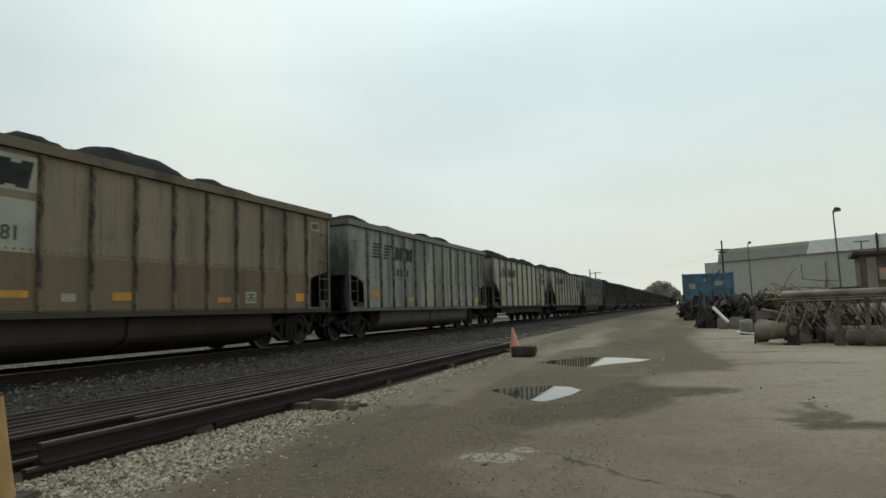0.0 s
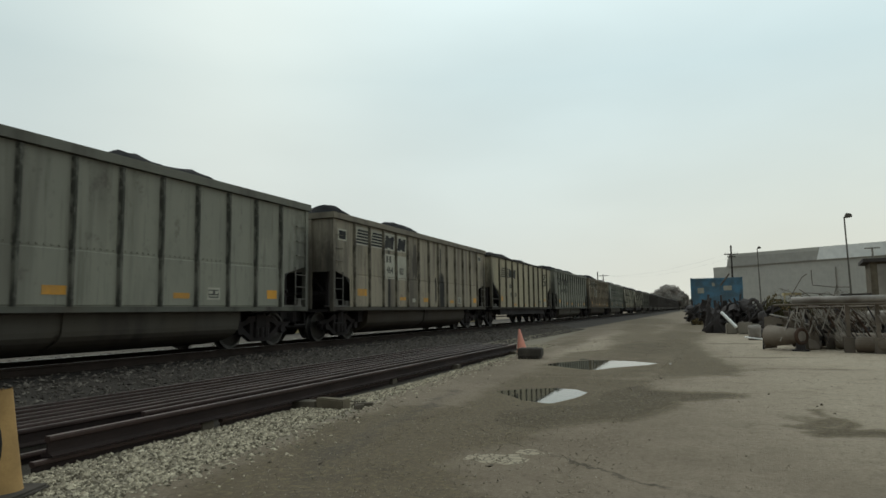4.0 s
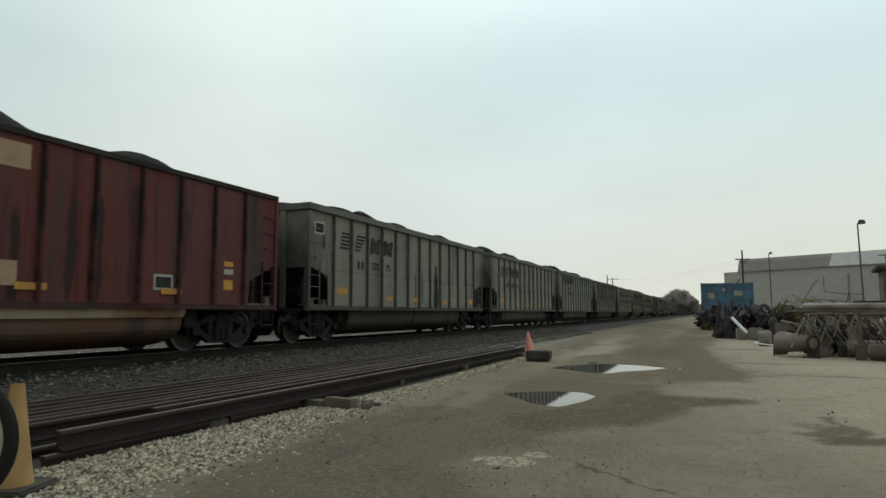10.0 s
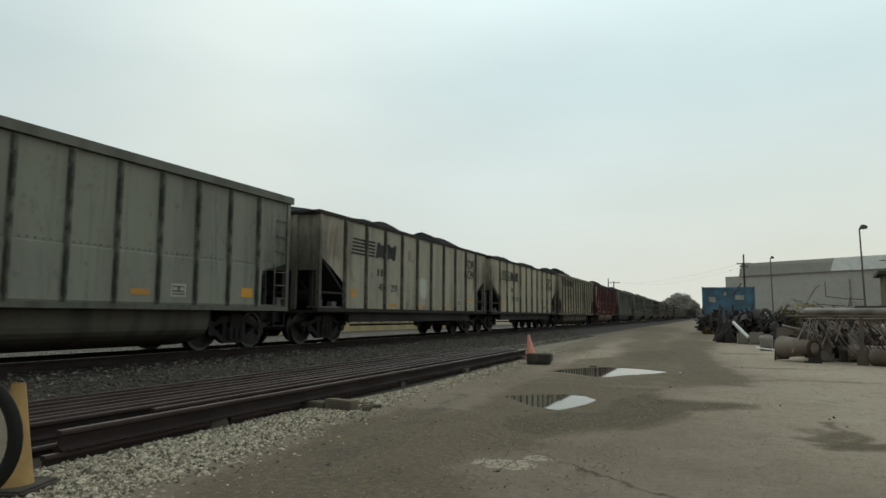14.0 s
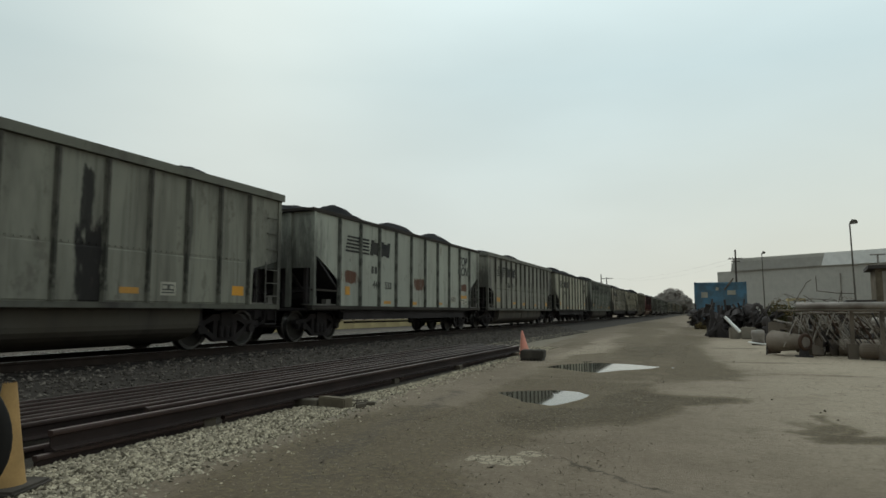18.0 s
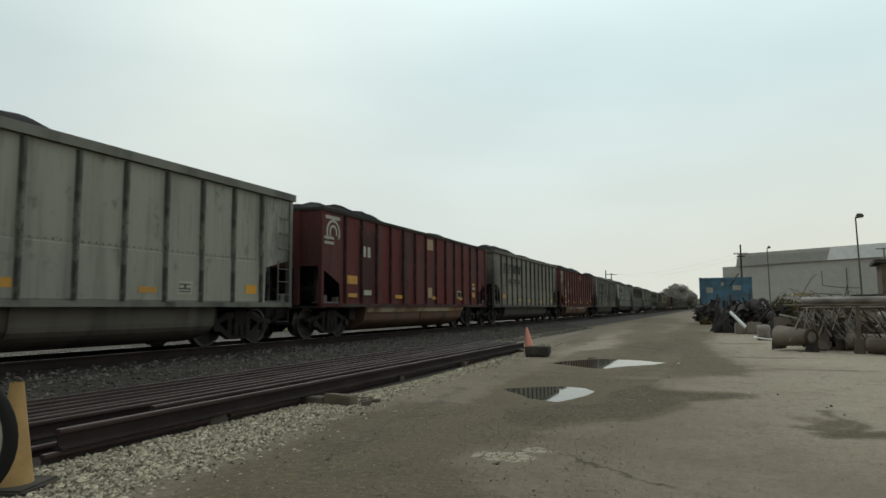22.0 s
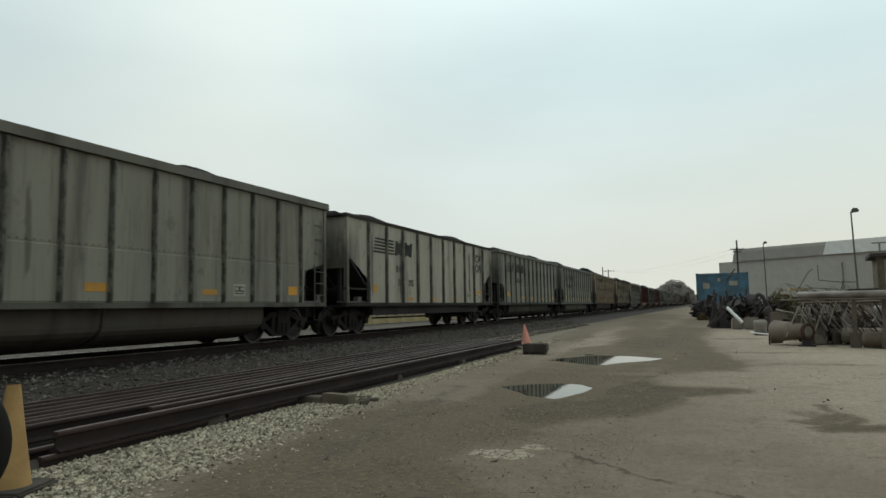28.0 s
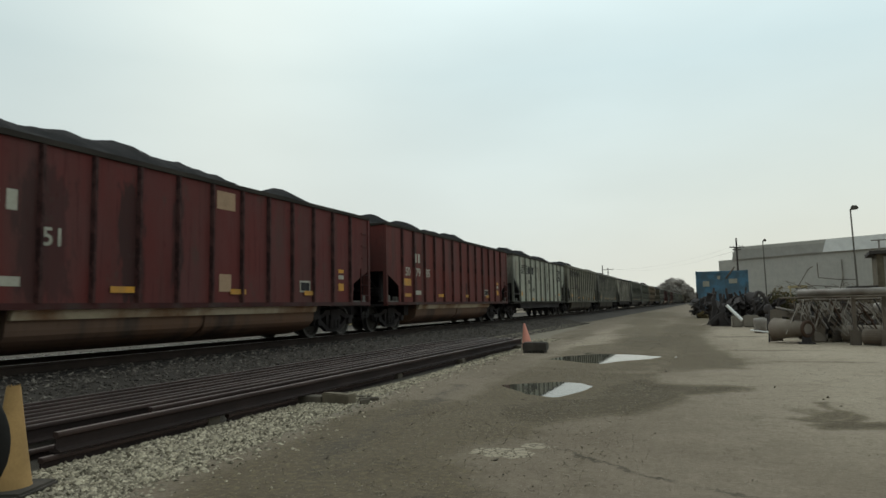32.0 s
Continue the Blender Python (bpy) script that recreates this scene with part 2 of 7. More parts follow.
M["railtop"] = plain("worn_rail_head", (0.33, 0.32, 0.31), 0.32, 0.85, vary=0.3, scale=3)
M["runrail"] = plain("grimy_rail_steel", (0.036, 0.025, 0.020), 0.8, 0.1, vary=0.4, scale=5)
M["rust"] = plain("rusty_rail_steel", (0.085, 0.052, 0.038), 0.8, 0.1, vary=0.4, scale=5)
# shade between the stacked rails is put into this dark web tone
M["railweb"] = plain("stored_rail_web", (0.030, 0.020, 0.018), 0.85, vary=0.4, scale=3)
M["rust2"] = plain("stored_rail_rust", (0.056, 0.035, 0.030), 0.65, 0.0, vary=0.4, scale=2, c2=(0.028, 0.017, 0.0145))
# timber under the rails, their shadow put into its darker tone
M["sleeper"] = plain("dark_timber", (0.125, 0.105, 0.082), 0.9, vary=0.45, scale=6, bump=0.5)
M["timber"] = plain("weathered_timber", (0.17, 0.14, 0.10), 0.9, vary=0.45, scale=6, bump=0.5)
M["tie"] = plain("creosoted_tie", (0.045, 0.036, 0.03), 0.9, vary=0.4, scale=6, bump=0.5)
M["orange"] = plain("faded_orange_plastic", (0.74, 0.31, 0.235), 0.7, vary=0.15, scale=8)
M["tan"] = plain("bleached_yellow_plastic", (0.44, 0.27, 0.11), 0.65, vary=0.3, scale=10)
M["mat"] = plain("dusty_rubber_mat", (0.085, 0.073, 0.062), 0.9, vary=0.4, scale=10)
M["rubber"] = plain("dark_rubber", (0.03, 0.028, 0.026), 0.8, vary=0.3, scale=12)
M["blue"] = plain("faded_blue_paint", (0.105, 0.225, 0.325), 0.65, vary=0.4, scale=4.0, c2=(0.095, 0.135, 0.165))
M["steel"] = plain("weathered_grey_steel", (0.34, 0.30, 0.255), 0.6, 0.0, vary=0.4, scale=3)
M["scrap"] = plain("dark_scrap_iron", (0.21, 0.172, 0.138), 0.75, 0.2, vary=0.5, scale=3)
M["charred"] = plain("sooty_scrap_iron", (0.078, 0.068, 0.066), 0.8, 0.1, vary=0.5, scale=3)
M["pipe"] = plain("dull_grey_pipe", (0.27, 0.24, 0.21), 0.5, 0.15, vary=0.35, scale=5, c2=(0.13, 0.10, 0.08))
M["dullpipe"] = plain("grimy_brown_pipe", (0.215, 0.178, 0.142), 0.65, 0.0, vary=0.5, scale=4, c2=(0.11, 0.082, 0.060))
M["palewall"] = plain("pale_yellow_concrete", (0.50, 0.40, 0.21), 0.85, vary=0.4, scale=2.2, c2=(0.33, 0.26, 0.14))
M["concrete"] = plain("grey_concrete", (0.25, 0.22, 0.18), 0.9, vary=0.3, scale=2)
M["cladding"] = plain("grey_metal_cladding", (0.455, 0.43, 0.385), 0.6, vary=0.08, scale=0.15, bump=0.0)
M["panelwhite"] = plain("white_metal_cladding", (0.84, 0.83, 0.80), 0.6, vary=0.08, scale=0.2, bump=0.0)
M["pole"] = plain("dark_pole", (0.07, 0.06, 0.055), 0.8, vary=0.3, scale=4)
M["fascia"] = plain("darker_metal_cladding", (0.37, 0.35, 0.315), 0.6, vary=0.08, scale=0.15, bump=0.0)
# grey of the far posts, lifted by haze put into the colour
M["post"] = plain("hazed_grey_post", (0.15, 0.135, 0.115), 0.7, vary=0.3, scale=4)
M["bark"] = plain("bark", (0.30, 0.27, 0.23), 0.9, vary=0.4, scale=4)
# distance haze is put into these pale leaf tones
M["leaf"] = plain("hazed_autumn_leaf", (0.50, 0.46, 0.42), 0.8, vary=0.35, scale=0.6)
M["leaf2"] = plain("hazed_russet_leaf", (0.46, 0.36, 0.33), 0.8, vary=0.35, scale=0.6)
for leafy in (M["leaf"], M["leaf2"]):
    # thin leaves let part of the daylight through
    nodes, links = leafy.node_tree.nodes, leafy.node_tree.links
    face, lit, half = nodes["Principled BSDF"], nodes.new("ShaderNodeBsdfTranslucent"), nodes.new("ShaderNodeMixShader")
    links.new(face.inputs["Base Color"].links[0].from_socket, lit.inputs["Color"])
    links.new(face.outputs[0], half.inputs[1])
    links.new(lit.outputs[0], half.inputs[2])
    links.new(half.outputs[0], nodes["Material Output"].inputs["Surface"])
M["weed"] = plain("dry_weeds", (0.17, 0.125, 0.06), 0.9, vary=0.4, scale=3)


M["bush"] = plain("dull_olive_brush", (0.080, 0.072, 0.034), 0.9, vary=0.5, scale=3)


def lit_mirror():
    m, N, L, b = nodes_of("mirror_glass", 0.03, 1.0)
    b.inputs["Base Color"].default_value = (0.75, 0.78, 0.78, 1)
    return m


M["mirror"] = lit_mirror()


def water_mat():
    m, N, L, b = nodes_of("puddle_water", 0.03)
    b.inputs["Base Color"].default_value = (0.055, 0.05, 0.038, 1)
    b.inputs["IOR"].default_value = 1.33
    b.inputs["Specular IOR Level"].default_value = 0.5
    bumped(N, L, b, tex_noise(N, L, 3.0, 2), 0.006, 0.01)
    return m


M["water"] = water_mat()


def ground_mat():
    """Packed dirt and stone dust, wet brown patches, strips of pale gravel; each from its own mask on the sheet."""
    m, N, L, b = nodes_of("yard_dirt", 0.9)

    def attr(n):
        a = N.new("ShaderNodeAttribute")
        a.attribute_name = n
        return a.outputs["Fac"]
    n1 = tex_noise(N, L, 0.30, 6, 0.6)
    n2 = tex_noise(N, L, 9.0, 8, 0.7)
    n3 = tex_noise(N, L, 60.0, 4, 0.7)
    n4 = tex_noise(N, L, 1.5, 7, 0.68)
    col = mixed(N, L, ranged(N, L, n1, 0.35, 0.65), (0.168, 0.131, 0.094), (0.218, 0.173, 0.129))
    col = mixed(N, L, attr("pale"), col, (0.395, 0.330, 0.250))
    col = mixed(N, L, ranged(N, L, n4, 0.50, 0.66, 0.0, 0.35), col, (0.140, 0.108, 0.074))
    col = mixed(N, L, ranged(N, L, n2, 0.38, 0.66, 0.0, 0.34), col, (0.118, 0.090, 0.060))
    col = mixed(N, L, ranged(N, L, n3, 0.58, 0.70, 0.0, 0.55), col, (0.330, 0.278, 0.217))
    n5 = tex_noise(N, L, 24.0, 6, 0.75)
    col = mixed(N, L, ranged(N, L, n5, 0.53, 0.63, 0.0, 0.30), col, (0.080, 0.067, 0.046))
    col = mixed(N, L, ranged(N, L, n5, 0.46, 0.36, 0.0, 0.30), col, (0.320, 0.284, 0.212))
    n6 = tex_noise(N, L, 4.0, 9, 0.78, shift=(3.1, 7.7, 0))
    col = mixed(N, L, ranged(N, L, n6, 0.52, 0.62, 0.0, 0.10), col, (0.090, 0.074, 0.049))
    col = mixed(N, L, ranged(N, L, n6, 0.47, 0.40, 0.0, 0.12), col, (0.315, 0.266, 0.194))

    def broken(mask, coarse, fine, a, b, hi):
        """A mask whose edge is frayed by the coarse and the fine grain."""
        s1 = N.new("ShaderNodeMath")
        s1.operation = 'MULTIPLY_ADD'
        L.new(n4, s1.inputs[0])
        s1.inputs[1].default_value = coarse
        L.new(mask, s1.inputs[2])
        s2 = N.new("ShaderNodeMath")
        s2.operation = 'MULTIPLY_ADD'
        L.new(n2, s2.inputs[0])
        s2.inputs[1].default_value = fine
        L.new(s1.outputs[0], s2.inputs[2])
        o = (coarse + fine) / 2
        return ranged(N, L, s2.outputs[0], a + o, b + o, 0.0, hi)
    col = mixed(N, L, broken(attr("wet"), 0.65, 0.5, 0.18, 0.60, 0.78), col, (0.098, 0.074, 0.046))
    col = mixed(N, L, broken(attr("wet"), 0.65, 0.5, 0.62, 0.92, 0.85), col, (0.068, 0.051, 0.031))
    col = mixed(N, L, broken(attr("mud"), 1.4, 1.1, 0.30, 0.90, 0.62), col, (0.068, 0.057, 0.046))

    def where_damp(src):
        x = N.new("ShaderNodeMath")
        x.operation = 'MULTIPLY'
        L.new(src, x.inputs[0])
        L.new(ranged(N, L, attr("wet"), 0.15, 0.55), x.inputs[1])
        return x.outputs[0]
    n7 = tex_noise(N, L, 13.0, 8, 0.8, shift=(5.0, 1.0, 0))
    col = mixed(N, L, where_damp(ranged(N, L, n7, 0.51, 0.61, 0.0, 0.62)), col, (0.205, 0.168, 0.092))
    col = mixed(N, L, where_damp(ranged(N, L, n7, 0.45, 0.38, 0.0, 0.45)), col, (0.050, 0.043, 0.030))
    # a broken crack in the crust
    off = N.new("ShaderNodeMath")
    off.operation = 'MULTIPLY_ADD'
    L.new(tex_noise(N, L, 5.0, 6, 0.7, shift=(1.0, 4.0, 0)), off.inputs[0])
    off.inputs[1].default_value = 0.42
    L.new(attr("rift"), off.inputs[2])
    gap = N.new("ShaderNodeMath")
    gap.operation = 'SUBTRACT'
    L.new(off.outputs[0], gap.inputs[0])
    gap.inputs[1].default_value = 0.21
    size = N.new("ShaderNodeMath")
    size.operation = 'ABSOLUTE'
    L.new(gap.outputs[0], size.inputs[0])
    line = N.new("ShaderNodeMath")
    line.operation = 'MULTIPLY'
    L.new(ranged(N, L, size.outputs[0], 0.05, 0.012), line.inputs[0])
    L.new(ranged(N, L, n4, 0.36, 0.56, 0.15, 0.85), line.inputs[1])
    col = mixed(N, L, line.outputs[0], col, (0.060, 0.050, 0.034))
    plates = N.new("ShaderNodeTexVoronoi")
    plates.feature = 'DISTANCE_TO_EDGE'
    plates.inputs["Scale"].default_value = 8.0
    wobble = N.new("ShaderNodeVectorMath")
    wobble.operation = 'MULTIPLY_ADD'
    wobble.inputs[1].default_value = (0.16, 0.16, 0.0)
    coord = N.new("ShaderNodeTexCoord")
    L.new(n2, wobble.inputs[0])
    L.new(coord.outputs["Object"], wobble.inputs[2])
    L.new(wobble.outputs[0], plates.inputs["Vector"])
    crust = mixed(N, L, ranged(N, L, plates.outputs["Distance"], 0.02, 0.09), (0.10, 0.083, 0.058), (0.40, 0.345, 0.255))
    col = mixed(N, L, broken(attr("chips"), 0.7, 0.6, 0.35, 0.60, 0.75), col, crust)
    col = mixed(N, L, attr("ballast"), col, (0.062, 0.052, 0.045))
    col = mixed(N, L, broken(attr("gravel"), 1.0, 0.8, 0.30, 0.70, 1.0), col, (0.230, 0.197, 0.150))
    # coal dust by the track, and the painted shade under the rail stack
    col = mixed(N, L, attr("soot_shade"), col, (0.020, 0.016, 0.014))
    L.new(col, b.inputs["Base Color"])
    L.new(ranged(N, L, attr("wet"), 0.1, 1.0, 0.95, 0.85), b.inputs["Roughness"])
    add = N.new("ShaderNodeMath")
    add.operation = 'ADD'
    L.new(n2, add.inputs[0])
    L.new(n3, add.inputs[1])
    bumped(N, L, b, add.outputs[0], 0.45, 0.04)
    return m


def stone_mat(name, lo, hi):
    m, N, L, b = nodes_of(name, 0.9)
    g = N.new("ShaderNodeNewGeometry")
    ramp = N.new("ShaderNodeValToRGB")
    e = ramp.color_ramp.elements
    e[0].color, e[1].color = rgba(lo), rgba(hi)
    L.new(g.outputs["Random Per Island"], ramp.inputs[0])
    col = mixed(N, L, ranged(N, L, tex_noise(N, L, 25, 4), 0.4, 0.7, 0, 0.4), ramp.outputs[0], lo)
    L.new(col, b.inputs["Base Color"])
    return m


M["ground"] = ground_mat()
M["stones"] = stone_mat("pale_gravel", (0.070, 0.057, 0.040), (0.58, 0.505, 0.375))
M["clods"] = stone_mat("dirt_clods", (0.06, 0.049, 0.036), (0.13, 0.105, 0.08))
M["pebbles"] = stone_mat("yard_pebbles", (0.115, 0.092, 0.066), (0.36, 0.31, 0.24))
M["ballast"] = stone_mat("dirty_ballast", (0.036, 0.029, 0.026), (0.20, 0.174, 0.148))
M["far_ballast"] = stone_mat("pale_dusty_ballast", (0.06, 0.05, 0.045), (0.34, 0.31, 0.27))


# ---- mesh helpers ----
def box(bm, x0, x1, y0, y1, z0, z1, m=None):
    vs = [bm.verts.new((x, y, z)) for x in (x0, x1) for y in (y0, y1) for z in (z0, z1)]
    if m is not None:
        for v in vs:
            v.co = m @ v.co
    for f in ((0, 1, 3, 2), (4, 6, 7, 5), (0, 4, 5, 1), (2, 3, 7, 6), (0, 2, 6, 4), (1, 5, 7, 3)):
        bm.faces.new([vs[i] for i in f])


def prism(bm, outline, axis, a, b):
    """A solid from a 2D outline, swept along axis 'x', 'y' or 'z' from a to b."""
    def put(p, d):
        return {"x": (d, p[0], p[1]), "y": (p[0], d, p[1]), "z": (p[0], p[1], d)}[axis]
    lo = [bm.verts.new(put(p, a)) for p in outline]
    hi = [bm.verts.new(put(p, b)) for p in outline]
    n = len(outline)
    for i in range(n):
        bm.faces.new((lo[i], lo[(i + 1) % n], hi[(i + 1) % n], hi[i]))
    bm.faces.new(lo[::-1])
    bm.faces.new(hi)
    bmesh.ops.recalc_face_normals(bm, faces=bm.faces)


def rod(bm, a, b, r, n=8, r2=None):
    """A round bar from a to b."""
    a, b = Vector(a), Vector(b)
    d = b - a
    m = Matrix.Translation((a + b) / 2) @ d.to_track_quat('Z', 'Y').to_matrix().to_4x4()
    bmesh.ops.create_cone(bm, cap_ends=True, segments=n, radius1=r, radius2=r if r2 is None else r2, depth=d.length, matrix=m)


def turned(bm, profile, n=24, m=None):
    """A closed body of revolution about z from (radius, height) pairs."""
    rings = []
    for r, z in profile:
        ring = []
        for i in range(n):
            a = 2 * math.pi * i / n
            co = Vector((r * math.cos(a), r * math.sin(a), z))
            ring.append(bm.verts.new(m @ co if m is not None else co))
        rings.append(ring)
    for p, q in zip(rings, rings[1:]):
        for i in range(n):
            bm.faces.new((p[i], p[(i + 1) % n], q[(i + 1) % n], q[i]))
    bm.faces.new(rings[0][::-1])
    bm.faces.new(rings[-1])
    bmesh.ops.recalc_face_normals(bm, faces=bm.faces)


def mesh_of(name, bm, material=None, smooth=False):
    me = bpy.data.meshes.new(name)
    bm.to_mesh(me)
    bm.free()
    if material is not None:
        me.materials.append(material)
    if smooth:
        for p in me.polygons:
            p.use_smooth = True
    return me


def hung(name, me, parent, label="", material=None):
    """Links a mesh as one part under its thing; material: its own, where the mesh is shared."""
    ob = new(name, me)
    ob.parent = parent
    if material is not None:
        ob.material_slots[0].link = 'OBJECT'
        ob.material_slots[0].material = material
    if label:
        tagged(ob, label)
    return ob


def part(name, bm, material, parent, label="", smooth=False):
    return hung(name, mesh_of(name, bm, material, smooth), parent, label)


def thing(name, label, category, group="", kind="", at=(0, 0, 0), rz=0):
    ob = new(name)
    ob.matrix_basis = pose(*at, 0, 0, rz)
    return tagged(ob, label, category, group, kind)


def solid(name, bm, material, label, category, group="", kind="", at=(0, 0, 0), rz=0, smooth=False):
    ob = new(name, mesh_of(name, bm, material, smooth))
    ob.matrix_basis = pose(*at, 0, 0, rz)
    return tagged(ob, label, category, group, kind)


def lettering(text, size, thick=0.006, lean=0.0):
    """Flat mesh letters, centred, reading along +x and standing in +y."""
    cu = bpy.data.curves.new("letters", 'FONT')
    cu.body, cu.size, cu.align_x, cu.align_y, cu.extrude = text, size, 'CENTER', 'CENTER', thick / 2
    cu.space_line, cu.offset, cu.shear = 0.9, size * (0.022 if lean else 0.018), lean
    ob = bpy.data.objects.new("letters", cu)
    me = bpy.data.meshes.new_from_object(ob)
    bpy.data.objects.remove(ob)
    bpy.data.curves.remove(cu)
    return me

# ---- ground ----
# outlines of the two puddles
PUDDLES = [[(-3.62, 11.95), (-3.30, 12.25), (-2.70, 12.63), (-2.29, 12.46), (-2.03, 12.08), (-2.04, 11.36), (-2.31, 10.60), (-2.64, 10.72), (-2.90, 10.83), (-3.26, 11.42)],
           [(-4.04, 17.67), (-3.82, 18.70), (-3.02, 19.72), (-2.20, 19.65), (-1.20, 19.00), (-1.46, 18.20), (-1.97, 17.56), (-2.48, 16.62), (-2.84, 16.70), (-3.56, 17.41)]]


def steps(a, b, n):
    return list(np.linspace(a, b, n, endpoint=False))


def ground_lines():
    xs = steps(-1500, -300, 6) + steps(-300, -60, 8) + steps(-60, -16, 11) + steps(-16, -9, 24) + steps(-9, 7, 200) + steps(7, 30, 46) + steps(30, 90, 12) + steps(90, 400, 8) + steps(400, 1501, 5) + [1500.0]
    ys = steps(-1500, -200, 6) + steps(-200, -20, 9) + steps(-20, 2.5, 20) + steps(2.5, 24, 270) + steps(24, 50, 110) + steps(50, 120, 60) + steps(120, 400, 30) + steps(400, 2400, 14) + [2400.0]
    return np.array(xs), np.array(ys)


def wave(X, Y, k, seed):
    """Cheap smooth unevenness."""
    r = random.Random(seed)
    Z = np.zeros_like(X)
    for i in range(7):
        a, w, p = r.uniform(0, 6.28), k * r.uniform(0.5, 2.2), r.uniform(0, 6.28)
        Z += np.sin((X * math.cos(a) + Y * math.sin(a)) * w + p + 0.7 * np.sin(X * w * 0.6 + i))
    return Z / 7


def blob(X, Y, x, y, a, b, turn, soft=0.35, seed=0, ragged=0.25):
    """1 inside a ragged oval, 0 outside."""
    c, s = math.cos(radians(turn)), math.sin(radians(turn))
    U, V = ((X - x) * c + (Y - y) * s) / a, (-(X - x) * s + (Y - y) * c) / b
    d = np.sqrt(U * U + V * V) + ragged * wave(X, Y, 2.2 / min(a, b, 3), seed) + 0.35 * ragged * wave(X, Y, 9.0 / min(a, b, 3), seed + 50)
    return np.clip((1 + soft / 2 - d) / soft, 0, 1)


def patch(X, Y, outline, soft, seed, jag=1.0):
    """1 inside a closed outline with a ragged edge, 0 outside."""
    U = X + jag * (0.16 * wave(X, Y, 2.6, seed) + 0.07 * wave(X, Y, 9.0, seed + 1))
    V = Y + jag * (0.22 * wave(X, Y, 2.0, seed + 2) + 0.08 * wave(X, Y, 7.0, seed + 3))
    inside = np.zeros(X.shape, bool)
    dist = np.full(X.shape, 1e9)
    for (x0, y0), (x1, y1) in zip(outline, outline[1:] + outline[:1]):
        inside ^= ((y0 > V) != (y1 > V)) & (U < (x1 - x0) * (V - y0) / ((y1 - y0) or 1e-9) + x0)
        k = np.clip(((U - x0) * (x1 - x0) + (V - y0) * (y1 - y0)) / ((x1 - x0) ** 2 + (y1 - y0) ** 2), 0, 1)
        dist = np.minimum(dist, np.hypot(U - x0 - k * (x1 - x0), (V - y0 - k * (y1 - y0)) * 0.6))
    return np.clip(0.5 + np.where(inside, dist, -dist) / soft, 0, 1)


def bed_height(X):
    """The ballast bank under the track, over the yard."""
    d = np.abs(X - TRACK)
    return np.interp(d, [0, 1.75, 3.2, 3.9], [0.45, 0.44, 0.06, 0.0])


def gravel_edge(Y):
    return np.interp(Y, [0, 4.3, 6.5, 9.5, 14, 20, 26, 40], [-4.2, -4.52, -4.75, -5.20, -5.5, -5.8, -6.5, -7.4])


